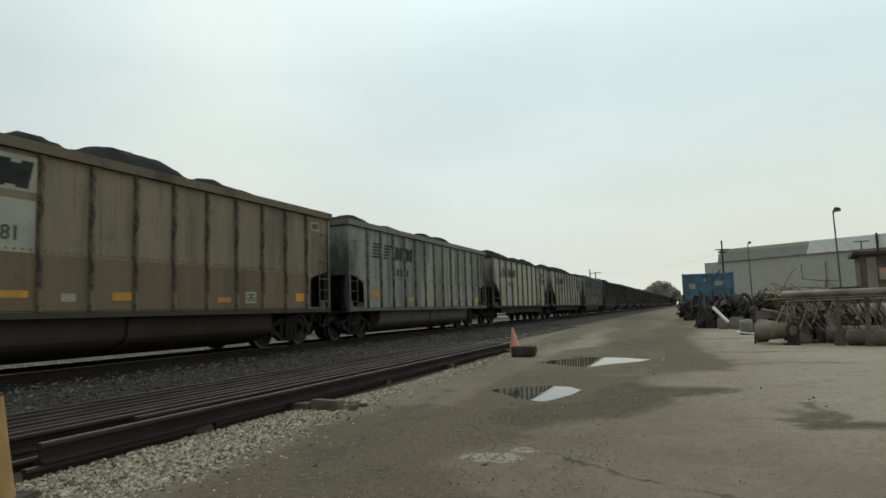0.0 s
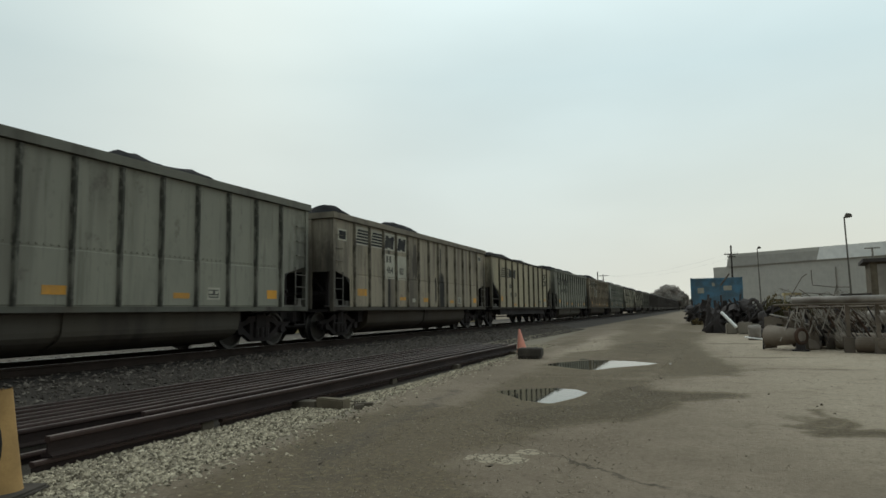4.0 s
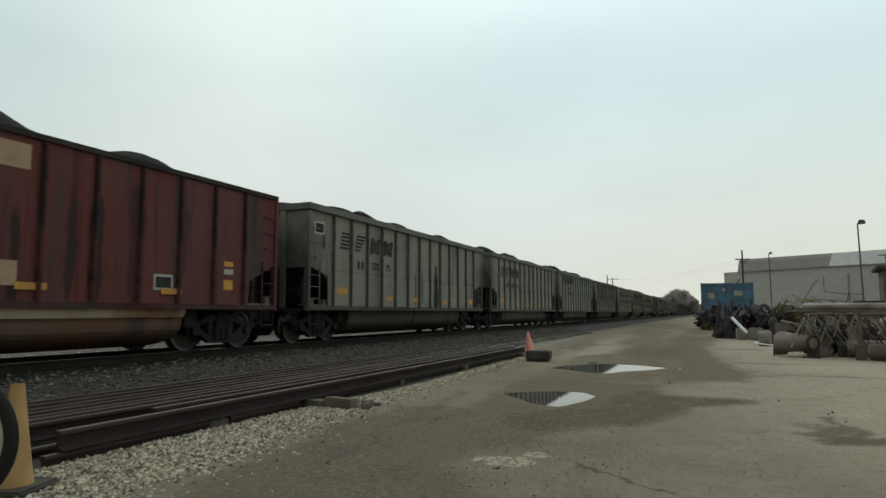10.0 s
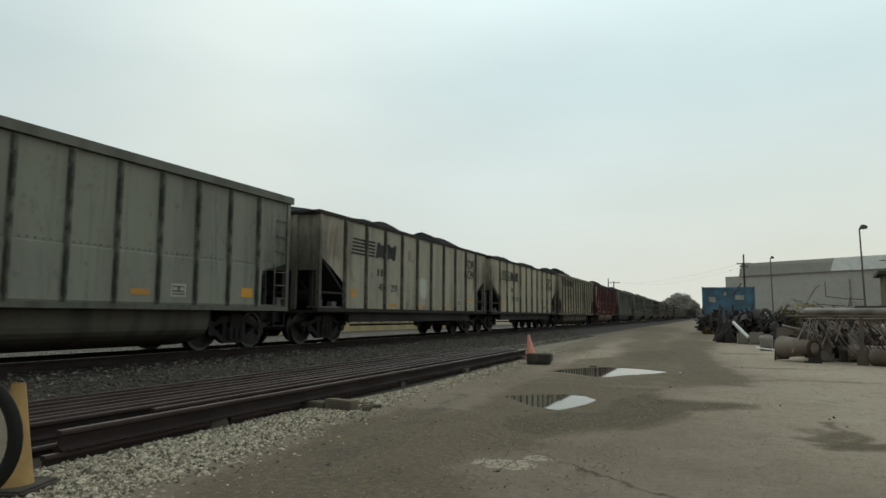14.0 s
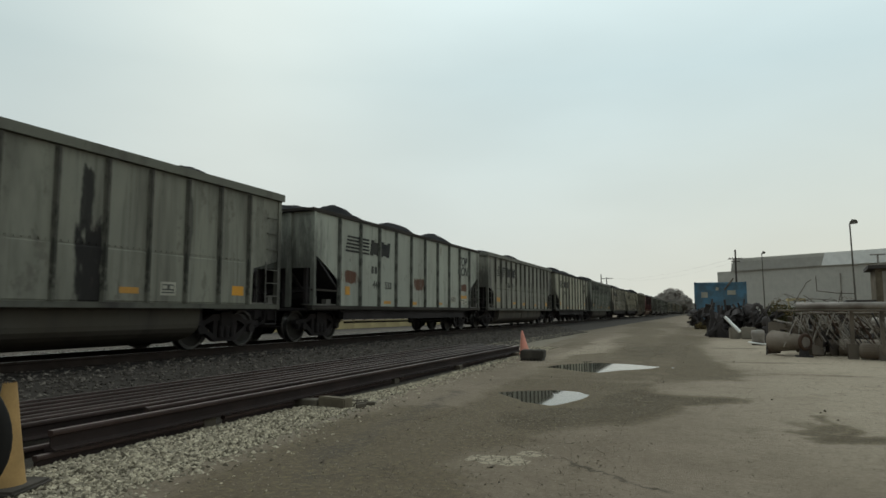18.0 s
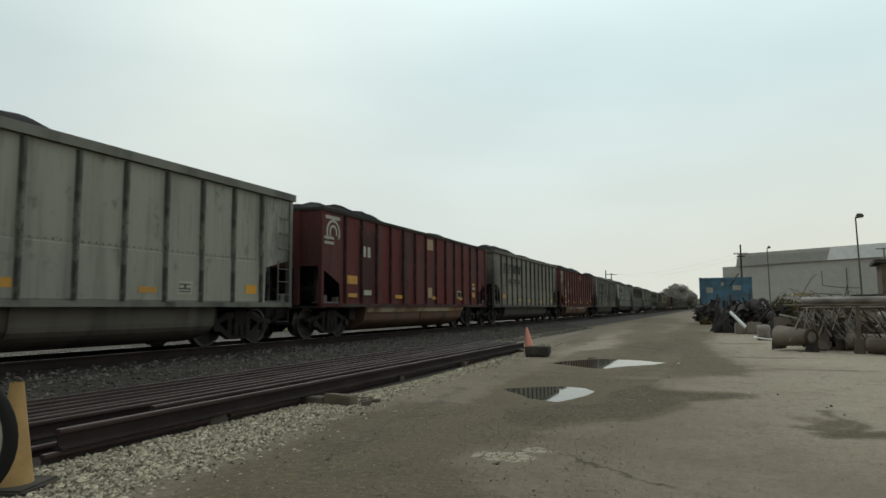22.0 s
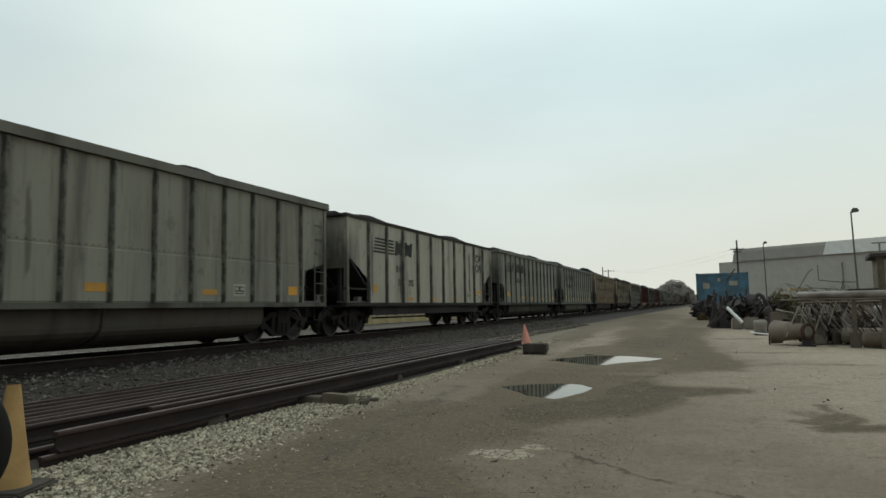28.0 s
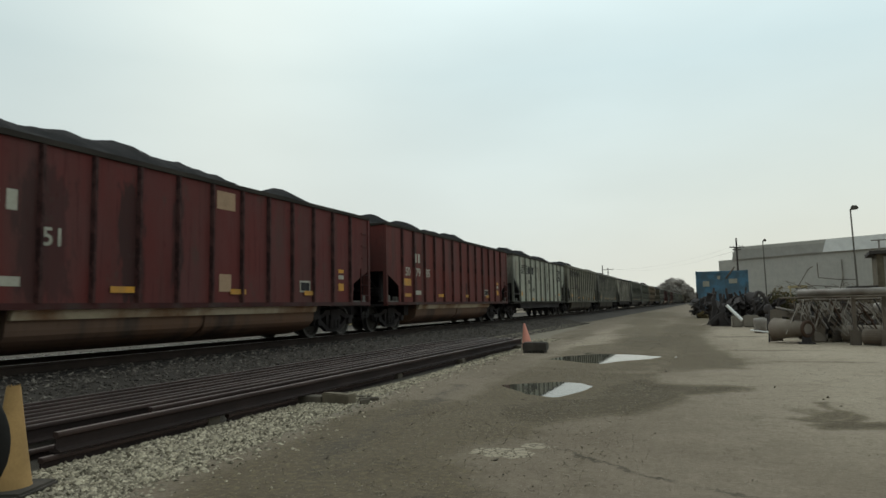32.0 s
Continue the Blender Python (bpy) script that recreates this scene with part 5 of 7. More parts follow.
def wagon(k, flat, colour, words, grime=0.5, rust=0.0, smear=0.3, logo="stripes", number="", detail=True, tubcolour=None):
    """One loaded coal gondola, number k in the train, seen from the yard side (+x)."""
    shape = "flat-bottomed" if flat else "tub-bottomed"
    car = thing("coal_gondola", "%s %s coal gondola, loaded with coal" % (words, shape), "railway wagon", "wagons of the coal train")
    TRAIN.append((car, k))
    paint = wagon_paint("paint_%s" % words.replace(" ", "_"), colour, k + 40, grime, rust, smear * (0.3 if k in STAINED else 0.7), stains=STAINED.get(k, ()), sooty=0.35 if logo in ("ring", "plain") else 0.75) if detail else FAR_PAINT[words]
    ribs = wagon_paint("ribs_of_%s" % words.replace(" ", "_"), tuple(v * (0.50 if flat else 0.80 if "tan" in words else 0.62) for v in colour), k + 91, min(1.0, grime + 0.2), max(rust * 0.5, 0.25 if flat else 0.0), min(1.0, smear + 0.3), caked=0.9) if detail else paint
    n, gap = (10, 1.31) if flat else (13, 1.02)
    red = logo in ("ring", "plain")
    kind = "flat" if flat else "red" if red else "tub"
    hung("side_sheet", shared("side_sheet/n" + kind, side_sheet(not flat, 1, red)), car, material=paint)
    hung("side_sheet", shared("side_sheet/f" + kind, side_sheet(not flat, -1, red)), car, material=paint)
    if not flat and not red:
        lower = wagon_paint("lower_paint_of_%s" % words.replace(" ", "_"), (colour[0] * 0.74, colour[1] * 0.66, colour[2] * 0.60), k + 20, grime, rust, smear) if "tan" in words else paint
        hung("lower_sheet", shared("lower_sheet", crease), car, material=lower)
        if detail:
            tagged(hung("rivets", shared("rivets", rivets), car, "", paint), "rows of small rivets", kind="stuff")
    rib = shared("rib/" + kind, rib_shape(1, 0.13 if flat else 0.11, 0.085))
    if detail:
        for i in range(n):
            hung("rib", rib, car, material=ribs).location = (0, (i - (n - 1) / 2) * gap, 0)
    else:
        def all_ribs(bm):
            for i in range(n):
                y = (i - (n - 1) / 2) * gap
                box(bm, HALF - 0.01, HALF + 0.085, y - 0.055, y + 0.055, SILL + 0.03, TOP - 0.12)
        hung("ribs", shared("ribs/near" + kind, all_ribs), car, material=paint)
    hung("far_ribs", shared("far_ribs/" + kind, far_ribs(n, gap)), car, material=paint)
    hung("top_chord", shared("top_chord/" + kind, chord(kind == "tub")), car, material=M["dust"] if flat or red or not detail else wagon_paint("chord_of_%s" % words.replace(" ", "_"), tuple(v * 0.62 for v in colour), k + 33, 0.5, 0.0, 0.3))
    for t in (1, -1):
        inset = (0, -0.12 * t if flat else 0.0, 0)
        hung("end_wall", shared("end_wall/%d" % t, end_wall(t)), car, material=paint).location = inset
        hung("slope_sheet", shared("slope_sheet/%d" % t, slope_sheet(t)), car, "coal-dusted slope sheet", M["slope"]).location = inset
        for s in (1, -1):
            hung("corner_post", shared("corner_post/%d%d" % (s, t), corner_post(s, t)), car, material=paint).location = inset
        if detail:
            for x in (-0.8, 0.8):
                hung("end_post", shared("end_post/%d%.1f" % (t, x), end_post(t, x)), car, material=paint).location = inset
            if flat:
                hung("end_rail", shared("end_rail/%d" % t, end_rail(t)), car, material=M["dust"])
            if t > 0 or not (flat or red):
                irons = M["irons"] if not red else ribs
                ladder(car, t, irons)
                for i in range(3):
                    hung("grab_iron", shared("grab_iron/%d" % t, grab_iron(1, t)), car, material=paint).location = (0, 0, 2.45 + i * 0.40)
        hung("coupler", shared("coupler/%d" % t, coupler(t)), car)
        truck(car, t, detail)
    # the shadow band beneath the side is put into this darker sill tone
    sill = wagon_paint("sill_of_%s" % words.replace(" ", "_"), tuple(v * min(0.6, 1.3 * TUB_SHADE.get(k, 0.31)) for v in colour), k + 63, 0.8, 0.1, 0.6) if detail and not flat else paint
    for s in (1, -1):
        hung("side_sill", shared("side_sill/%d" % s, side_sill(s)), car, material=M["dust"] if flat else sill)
    hung("centre_sill", shared("centre_sill", centre_sill), car)
    if flat:
        hung("floor", shared("floor", floor_beam), car)
        for s in (1, -1):
            hung("edge_beam", shared("edge_beam/%d" % s, edge_beam(s)), car, "dark deep floor beam")
        hung("brake_rod", shared("brake_rod", brake_rod), car)
    else:
        # body paint, darkened to hold the shade under the floor
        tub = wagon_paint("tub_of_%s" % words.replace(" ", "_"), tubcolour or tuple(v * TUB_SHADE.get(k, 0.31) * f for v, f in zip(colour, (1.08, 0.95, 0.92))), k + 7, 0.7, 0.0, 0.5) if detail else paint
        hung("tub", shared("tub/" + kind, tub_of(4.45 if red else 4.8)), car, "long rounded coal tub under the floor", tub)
        if red:
            hung("tub_band", shared("tub_band", tub_band), car, "rust-streaked cream band along the tub", M["band"])
        for t in (1, -1):
            hung("tub_end", shared("tub_end/%d" % t, tub_end(t)), car)
    if detail:
        for t in (1, -1):
            gear = hung("end_gear", shared("end_gear", end_gear), car, "brake cylinder and platform")
            gear.rotation_euler = (0, 0, 0.0 if t > 0 else math.pi)
            hung("end_platform", shared("end_platform/%d" % t, end_platform(t)), car, "dusty end platform with bracket", M["irons"])
    hung("coal", shared("coal/%d" % (k if detail else k % 4 - 60), coal_heap(k if detail else k % 4 - 60), M["coal"], True), car, "heaped black coal")
    if not detail:
        return car
    ink = M["white"] if red else M["faded"] if flat or logo == "boxed" else M["black"]
    if logo in ("stripes", "boxed", "split"):
        # striped railway emblem: slanted bars and two bold blocks
        rear = -END
        z0 = 2.74 if flat else 2.79 if logo == "stripes" else 3.11
        tall = 0.9 if logo == "stripes" else 0.80
        if logo == "boxed":
            for a, b in ((1.36, 2.26), (2.40, 3.26), (3.40, 4.28), (4.42, 5.28)):
                hung("emblem_patch", shared("emblem_patch/%.2f" % a, plate(rear + (a + b) / 2, 3.36, b - a, 0.60)), car, "faded white patch", M["white"])
            for a, b in ((3.40, 4.28), (4.42, 5.28)):
                hung("number_patch", shared("number_patch/%.2f" % a, plate(rear + (a + b) / 2, 2.44, b - a, 0.96)), car, "faded white patch", M["white"])
        if logo != "stripes":
            bars = [(a, b, 0.0) for a, b in ((1.40, 2.24), (2.42, 3.24))]
            blocks = ((3.46, 0.66), (4.50, 0.62))
        elif flat:
            bars, blocks = [(1.86, 3.40, 0.0)], ((3.46, 0.70), (4.18, 0.70))
        else:
            bars, blocks = [(1.64, 2.43, 0.06), (2.53, 3.23, 0.09)], ((3.50, 0.64), (4.42, 0.66))
        for a, b, cut in bars:
            for i in range(5):
                e = b - (4 - i) * cut
                hung("emblem_bar", shared("emblem_bar/%.2f%d" % (a, i) + kind + logo, slanted(rear + a + 0.03 * i, rear + e, z0 + i * 0.125 * tall, 0.062, 0.02, 0.005)), car, "painted bar", M["black"])
        for i, (a, w) in enumerate(blocks):
            p = rear + a
            for n_, (y0, y1, zz, hh, lean) in enumerate(((0.0, 0.22, 0.0, 0.58, 0.1), (0.20, w - 0.20, 0.05, 0.46, 0.08), (w - 0.22, w, 0.0, 0.58, 0.1))):
                hung("emblem_block", shared("emblem_block/%s%d%d" % (kind + logo, i, n_), slanted(p + y0, p + y1, z0 + zz * tall, hh * tall, lean, 0.005 + 0.0005 * (n_ == 1))), car, "painted block", M["black"])
        if number:
            for i, word in enumerate(number.split()):
                at = (3.86 + 0.98 * i, 1.76) if flat else (3.92 + 0.90 * i, 2.37) if logo == "stripes" else (3.86 + 0.98 * i, 2.34)
                letters_on(car, word, 0.34, rear + at[0], at[1], ink, 0.008)
            y0, z1 = (3.66, 2.26) if flat else (2.80, 2.36) if logo == "stripes" else (3.66, 2.74)
            for i in (0, 1):
                hung("mark", shared("mark/%s%s%d" % (kind, logo, i), plate(rear + y0 + 0.24 * i, z1, 0.15, 0.24, 0.004)), car, "small painted mark", ink)
        else:
            for i in range(5):
                hung("number_bar", shared("number_bar/%d" % i, plate(rear + 3.45 + 0.30 * i, 2.34, 0.15, 0.26, 0.004)), car, "painted figure too worn to read", M["black"])
    if red:
        def ring(bm):
            for r0, r1 in ((0.14, 0.22), (0.30, 0.38)):
                pts = [(r0, r1, math.radians(-30 + 12 * i)) for i in range(22)]
                for (p0, p1, a), (_, _, b) in zip(pts, pts[1:]):
                    q = [(p0, a), (p1, a), (p1, b), (p0, b)]
                    bm.faces.new([bm.verts.new((HALF + 0.006, -END + 0.62 + r * math.cos(c), 3.15 + r * math.sin(c))) for r, c in q])
            for z in (2.78, 2.93):
                box(bm, HALF + 0.002, HALF + 0.006, -END + 0.12, -END + 0.66, z, z + 0.08)
        if logo == "ring":
            hung("emblem", shared("emblem/ring", ring), car, "white curved emblem", M["white"])
            hung("name_bar", shared("name_bar", plate(-END + 0.60, 3.58, 0.80, 0.10)), car, "white painted name", M["white"])
        hung("mark", shared("mark/a", plate(-END + 2.52, 2.72, 0.18, 0.34)), car, "white painted mark", M["white"])
        hung("mark", shared("mark/b", plate(-END + 2.82, 2.72, 0.18, 0.34)), car, "white painted mark", M["white"])
        if k == 32:
            letters_on(car, "51", 0.44, -3.82, 2.16, M["white"], 0.005)
        if number:
            for i in range(0, 6, 2):
                letters_on(car, number[i:i + 2], 0.44, -END + 1.80 + 0.94 * (i // 2), 2.16, M["white"], 0.005)
        if k != 31:
            hung("notice", shared("notice/a", plate(-END + 7.86, 3.41, 0.62, 0.42)), car, "browned paper notice", M["paper"])
            hung("notice", shared("notice/b", plate(0.47, 1.50, 0.40, 0.40)), car, "stained square placard", M["paper"])
        hung("placard", shared("placard/o", plate(3.70, 1.48, 0.50, 0.32)), car, "white framed placard", M["white"])
        hung("placard", shared("placard/i", plate(3.70, 1.48, 0.40, 0.22, 0.004)), car, "dark placard", M["black"])
        for i, (z, h, m) in enumerate(((1.98, 0.11, "yellow"), (1.80, 0.12, "white"), (1.50, 0.22, "yellow"))):
            hung("data_panel", shared("data_panel/s%d" % i, plate(5.62, z, 0.30, h)), car, "small stencilled data", M[m])
        hung("data_panel", shared("data_panel/r", plate(-5.62, 1.78, 0.62, 0.26)), car, "yellow data panel", M["yellow"])
        for i, y in enumerate((-6.0 + 0.35, -2.4, 0.9, 3.9)):
            hung("reflector", shared("reflector/r%d" % i, plate(y, 1.30, 0.55, 0.12, 0.03)), car, "yellow reflector strip", M["yellow"])
        hung("data_panel", shared("data_panel/w", plate(-END + 2.75, 1.40, 0.5, 0.16)), car, "white stencilled data", M["white"])
    else:
        p = 0.004 if flat else 0.016
        spots = ((-5.35, 1.52, 0.30, 0.26), (-2.6, 1.19, 0.52, 0.10), (-0.33, 1.18, 0.50, 0.10), (2.3, 1.20, 0.46, 0.09), (5.2, 1.53, 0.74, 0.13)) if flat else ((-5.58, 1.52, 0.62, 0.22), (-2.46, 1.35, 0.50, 0.12), (-0.3, 1.33, 0.46, 0.16), (2.64, 1.28, 0.46, 0.12), (5.78, 1.36, 0.40, 0.22))
        for i, (y, z, w, h) in enumerate(spots):
            hung("reflector", shared("reflector/%s%d" % (kind, i), plate(y, z, w, h, p)), car, "yellow reflector patch", M["yellow"])
        hung("data_panel", shared("data_panel/o" + kind, plate(3.86 if flat else 3.62, 1.40 if flat else 1.34, 0.56 if flat else 0.42, 0.28, p)), car, "data panel with small squares", M["white"])
        hung("data_panel", shared("data_panel/i" + kind, plate(3.86 if flat else 3.62, 1.40 if flat else 1.34, 0.44 if flat else 0.32, 0.18, p + 0.004)), car, "black figures on the panel", M["faded"])
        for i, (dy, dz, w, h) in enumerate(((-0.10, 0.03, 0.12, 0.07), (0.09, 0.03, 0.10, 0.07), (-0.02, -0.05, 0.30, 0.03))):
            hung("data_bar", shared("data_bar/%s%d" % (kind, i), plate((3.86 if flat else 3.62) + dy, (1.40 if flat else 1.34) + dz, w, h, p + 0.009)), car, "pale figure too small to read", M["white"])
        if flat:
            hung("data_panel", shared("data_panel/pale", plate(5.2, 1.32, 0.72, 0.24)), car, "worn pale panel with stencilled lines", M["white"])
            for i, (dy, dz, w) in enumerate(((-0.12, 0.06, 0.36), (0.10, -0.01, 0.40), (-0.05, -0.08, 0.30))):
                hung("data_bar", shared("data_bar/p%d" % i, plate(5.2 + dy, 1.32 + dz, w, 0.03, 0.004)), car, "line too small to read", M["faded"])
            letters_on(car, "TOP", 0.56, 5.06, 3.13, M["black"])
            letters_on(car, "GON", 0.56, 5.06, 2.68, M["black"])
        if k in (0, 3, 24):
            hung("sign_plate", shared("sign_plate/fo", plate(6.63, 3.45, 0.42, 0.25)), car, "small framed plate", M["white"])
            hung("sign_plate", shared("sign_plate/fi", plate(6.63, 3.45, 0.32, 0.16, 0.004)), car, "dusty plate", M["faded"])
            hung("reflector", shared("reflector/white", plate(-1.46, 1.30, 0.29, 0.14, 0.016)), car, "dirty white reflector patch", M["white"])
        if k % 3 == 0 and not flat:
            hung("sign_plate", shared("sign_plate/o", plate(-END + 0.55, 3.28, 0.50, 0.36)), car, "small framed plate", M["white"])
            hung("sign_plate", shared("sign_plate/i", plate(-END + 0.55, 3.28, 0.40, 0.26, 0.004)), car, "dark plate", M["black"])
    return car


# k, flat, colour, words, grime, rust, smear, emblem, number
CONSIST = [
    (-4, 0, GREY, "grime-streaked grey", 0.6, 0, 0.4, "stripes", ""), (-3, 1, CREAM, "brown-stained cream", 0.6, 0.6, 0.5, "stripes", ""),
    (-2, 1, CREAM, "coal-blackened cream", 0.6, 0.1, 1.0, "stripes", ""), (-1, 0, PALE_GREY, "dark-streaked pale grey", 0.65, 0, 0.6, "stripes", ""),
    (0, 0, TAN, "two-tone dusty tan", 0.35, 0, 0.2, "boxed", "463 81"), (1, 0, GREY, "dusty grey", 0.4, 0, 0.25, "stripes", "533 63"),
    (2, 1, (0.50, 0.455, 0.33), "faded cream", 0.35, 0, 0.15, "stripes", "42 154"), (3, 0, DUSK, "black-streaked grey-brown", 0.6, 0, 0.9, "boxed", "464 83"),
    (4, 0, GREY, "plain grey", 0.45, 0, 0.3, "stripes", ""), (5, 0, (0.37, 0.355, 0.28), "cream-grey", 0.45, 0, 0.3, "stripes", "531 20"),
    (6, 0, (0.262, 0.266, 0.222), "clean sage grey", 0.3, 0, 0.2, "stripes", "530 23"), (7, 0, SAGE, "dull sage grey", 0.4, 0, 0.3, "split", "500 39"),
    (8, 0, GREY, "smeared olive grey", 0.45, 0, 0.4, "stripes", "520 19"), (9, 0, (0.31, 0.32, 0.265), "grey with black coal smears", 0.5, 0, 1.0, "stripes", "525 75"),
    (10, 0, (0.17, 0.047, 0.041), "oxide red", 0.7, 0, 1.0, "ring", "507481"), (11, 0, (0.38, 0.35, 0.25), "smooth beige", 0.45, 0.15, 0.4, "split", "499 71"),
    (12, 1, (0.57, 0.53, 0.40), "pale cream", 0.5, 0.15, 0.2, "stripes", "29 820"), (13, 1, (0.49, 0.465, 0.375), "rust-streaked cream", 0.4, 0.4, 0.2, "stripes", "40 259"),
    (14, 0, SAGE, "sage grey with patchy fading", 0.35, 0, 0.2, "split", "492 50"), (15, 1, CREAM, "sooty cream", 0.6, 0.2, 0.9, "stripes", ""),
    (16, 0, (0.37, 0.37, 0.32), "pale grey with dark drips", 0.55, 0, 0.6, "stripes", ""), (17, 1, (0.50, 0.53, 0.47), "pale grey with rusted patches", 0.25, 0.12, 0.05, "stripes", "44 533"),
    (18, 0, GREY, "grey with long black drips", 0.5, 0, 1.0, "stripes", "522 54"), (19, 0, RED, "deep oxide red", 0.6, 0, 0.7, "ring", "507992"),
    (20, 0, (0.275, 0.265, 0.225), "warm grey", 0.4, 0, 0.2, "stripes", "532 36"), (21, 0, (0.15, 0.03, 0.026), "sooty dark red", 0.6, 0, 0.9, "ring", ""),
    (22, 0, (0.40, 0.41, 0.355), "light grey", 0.4, 0, 0.35, "split", "478 86"), (23, 1, (0.43, 0.375, 0.27), "heavily rusted cream", 0.6, 0.35, 0.3, "stripes", "25 841"),
    (24, 0, (0.42, 0.335, 0.235), "brown-tan", 0.35, 0, 0.15, "boxed", "470 80"), (25, 0, SAGE, "blue-grey", 0.35, 0, 0.2, "stripes", "511 75"),
    (26, 0, GREY, "mid-grey", 0.45, 0, 0.4, "stripes", ""), (27, 1, (0.54, 0.52, 0.44), "off-white", 0.5, 0.1, 0.6, "stripes", "24 705"),
    (28, 0, (0.34, 0.335, 0.28), "streaky grey", 0.65, 0, 0.4, "split", "477 65"), (29, 0, (0.335, 0.325, 0.255), "mud-grey", 0.45, 0, 0.3, "split", ""),
    (30, 1, (0.52, 0.54, 0.46), "cream-grey with rust runs", 0.35, 0.35, 0.15, "stripes", "41 448"), (31, 0, RED, "faded oxide red", 0.5, 0, 0.6, "plain", "507985"),
    (32, 0, (0.165, 0.037, 0.034), "red-brown", 0.35, 0, 0.4, "plain", ""), (33, 0, GREY, "trailing grey", 0.45, 0, 0.3, "stripes", ""),
]
# distance haze and grazing-angle dark are put into these far paints
FAR_PAINT = {w: wagon_paint("far_paint_" + w.replace(" ", "_"), c, 3 + i, 0.6, 0.0, 0.6) for i, (w, c) in enumerate((("distant dark grey", (0.075, 0.065, 0.060)), ("distant grey", (0.098, 0.086, 0.080)), ("distant red-brown", (0.075, 0.042, 0.040)), ("distant cream", (0.130, 0.113, 0.098))))}


def build_train():
    far = ["distant grey", "distant dark grey", "distant cream", "distant dark grey", "distant red-brown", "distant grey", "distant grey"]
    for i in range(24):
        w = far[(i * 5 + i // 4) % 7]
        wagon(-28 + i, w == "distant cream", (0.2, 0.2, 0.16), w, detail=False)
    for k, flat, colour, words, grime, rust, smear, logo, number in CONSIST:
        wagon(k, bool(flat), colour, words, grime, rust, smear, logo, number, tubcolour=(0.20, 0.115, 0.075) if logo in ("ring", "plain") else None)


build_train()

# ---- stored rails beside the track ----
def stored_rails():
    # x, first y, last y, top height
    # low rails from y 9.25 on fill the shadow gap under the stack
    rows = [(-6.05, 4.66, 22.2, 0.32), (-6.52, 6.30, 22.9, 0.30), (-6.80, 2.2, 23.1, 0.30), (-7.06, 4.9, 22.6, 0.30), (-7.30, 2.0, 23.2, 0.295), (-7.56, 3.9, 23.0, 0.30),
            (-7.84, 1.9, 23.3, 0.30), (-8.14, 2.3, 22.7, 0.305), (-8.48, 1.5, 21.2, 0.30), (-6.04, 4.50, 6.75, 0.105), (-6.04, 7.15, 8.75, 0.105), (-6.50, 4.20, 6.7, 0.105), (-6.05, 9.25, 12.2, 0.105), (-6.05, 12.6, 15.8, 0.105), (-6.05, 16.2, 21.1, 0.105)]
    r = random.Random(5)
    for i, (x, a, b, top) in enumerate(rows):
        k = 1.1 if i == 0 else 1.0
        t = thing("stored_rail", "old rust-brown steel rail lying on timber blocks" if top > 0.2 else "dark rusted rail half sunk in the gravel, filling the shadow under the stack", "rail", "stored rails", at=(x, a, top - 0.18 * k), rz=r.uniform(-0.06, 0.06))
        bm = bmesh.new()
        prism(bm, [(p[0] * k, p[1] * k) for p in RAIL_SHAPE[:6] + RAIL_SHAPE[-4:]], "y", 0, b - a)
        part("rail_web", bm, M["railweb"], t, "dark web and foot, shade in its colour")
        bm = bmesh.new()
        prism(bm, [(p[0] * k, p[1] * k) for p in RAIL_SHAPE[5:13]], "y", 0, b - a)
        part("rail_head", bm, M["rust2"], t, "rusty head")
        # a strip in the lit tone along the top of the head
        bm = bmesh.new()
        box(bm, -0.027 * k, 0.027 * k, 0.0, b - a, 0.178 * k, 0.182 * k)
        part("worn_top", bm, M["worn"], t, "paler running face, sheen in its colour")
    for x, y, w in ((-7.25, 9.0, 1.55), (-7.35, 6.95, 1.32), (-7.30, 16.0, 1.42), (-7.4, 3.2, 1.3), (-7.2, 21.4, 1.35), (-7.35, 12.4, 1.35)):
        bm = bmesh.new()
        box(bm, -w, w, -0.11, 0.11, 0, 0.118)
        bmesh.ops.bevel(bm, geom=bm.edges[:], offset=0.012, segments=1, affect='EDGES')
        solid("timber_block", bm, M["sleeper"], "weathered square timber under the stored rails", "timber", "timbers under the rails", at=(x, y, -0.005), rz=r.uniform(-2, 2))


def offcuts():
    """A short block of an old tie before the rails, and split pieces beside it."""
    bm = bmesh.new()
    box(bm, -0.26, 0.26, -0.11, 0.11, 0.0, 0.165)
    bmesh.ops.bevel(bm, geom=bm.edges[:], offset=0.018, segments=2, affect='EDGES')
    for v in bm.verts:
        v.co += Vector((noise.noise(v.co * 6), noise.noise(v.co * 7), noise.noise(v.co * 5))) * 0.018
    solid("tie_block", bm, M["timber"], "short weathered block of an old tie against the rails", "timber", at=(-5.42, 9.0, 0), rz=-6)
    for x, y, rz, l, w, h in ((-5.12, 9.42, 28, 0.17, 0.035, 0.05), (-5.02, 9.10, 65, 0.10, 0.03, 0.07), (-5.36, 9.66, 15, 0.14, 0.03, 0.04)):
        bm = bmesh.new()
        prism(bm, [(-l, -w), (l * 0.9, -w * 0.7), (l, w * 0.4), (l * 0.2, w), (-l * 0.8, w * 0.8)], "z", 0, h)
        bmesh.ops.bevel(bm, geom=bm.edges[:], offset=0.008, segments=1, affect='EDGES')
        solid("tie_offcut", bm, M["sleeper"], "split piece of old timber lying on the gravel", "timber", "offcuts by the rails", at=(x, y, 0), rz=rz)


def cone_body(bm, h, r0, r1, n=28):
    prof = [(r0, 0.0), (r0 * 0.985, 0.02), (r1 * 1.04, h - 0.03), (r1 * 0.7, h)]
    turned(bm, prof, n)


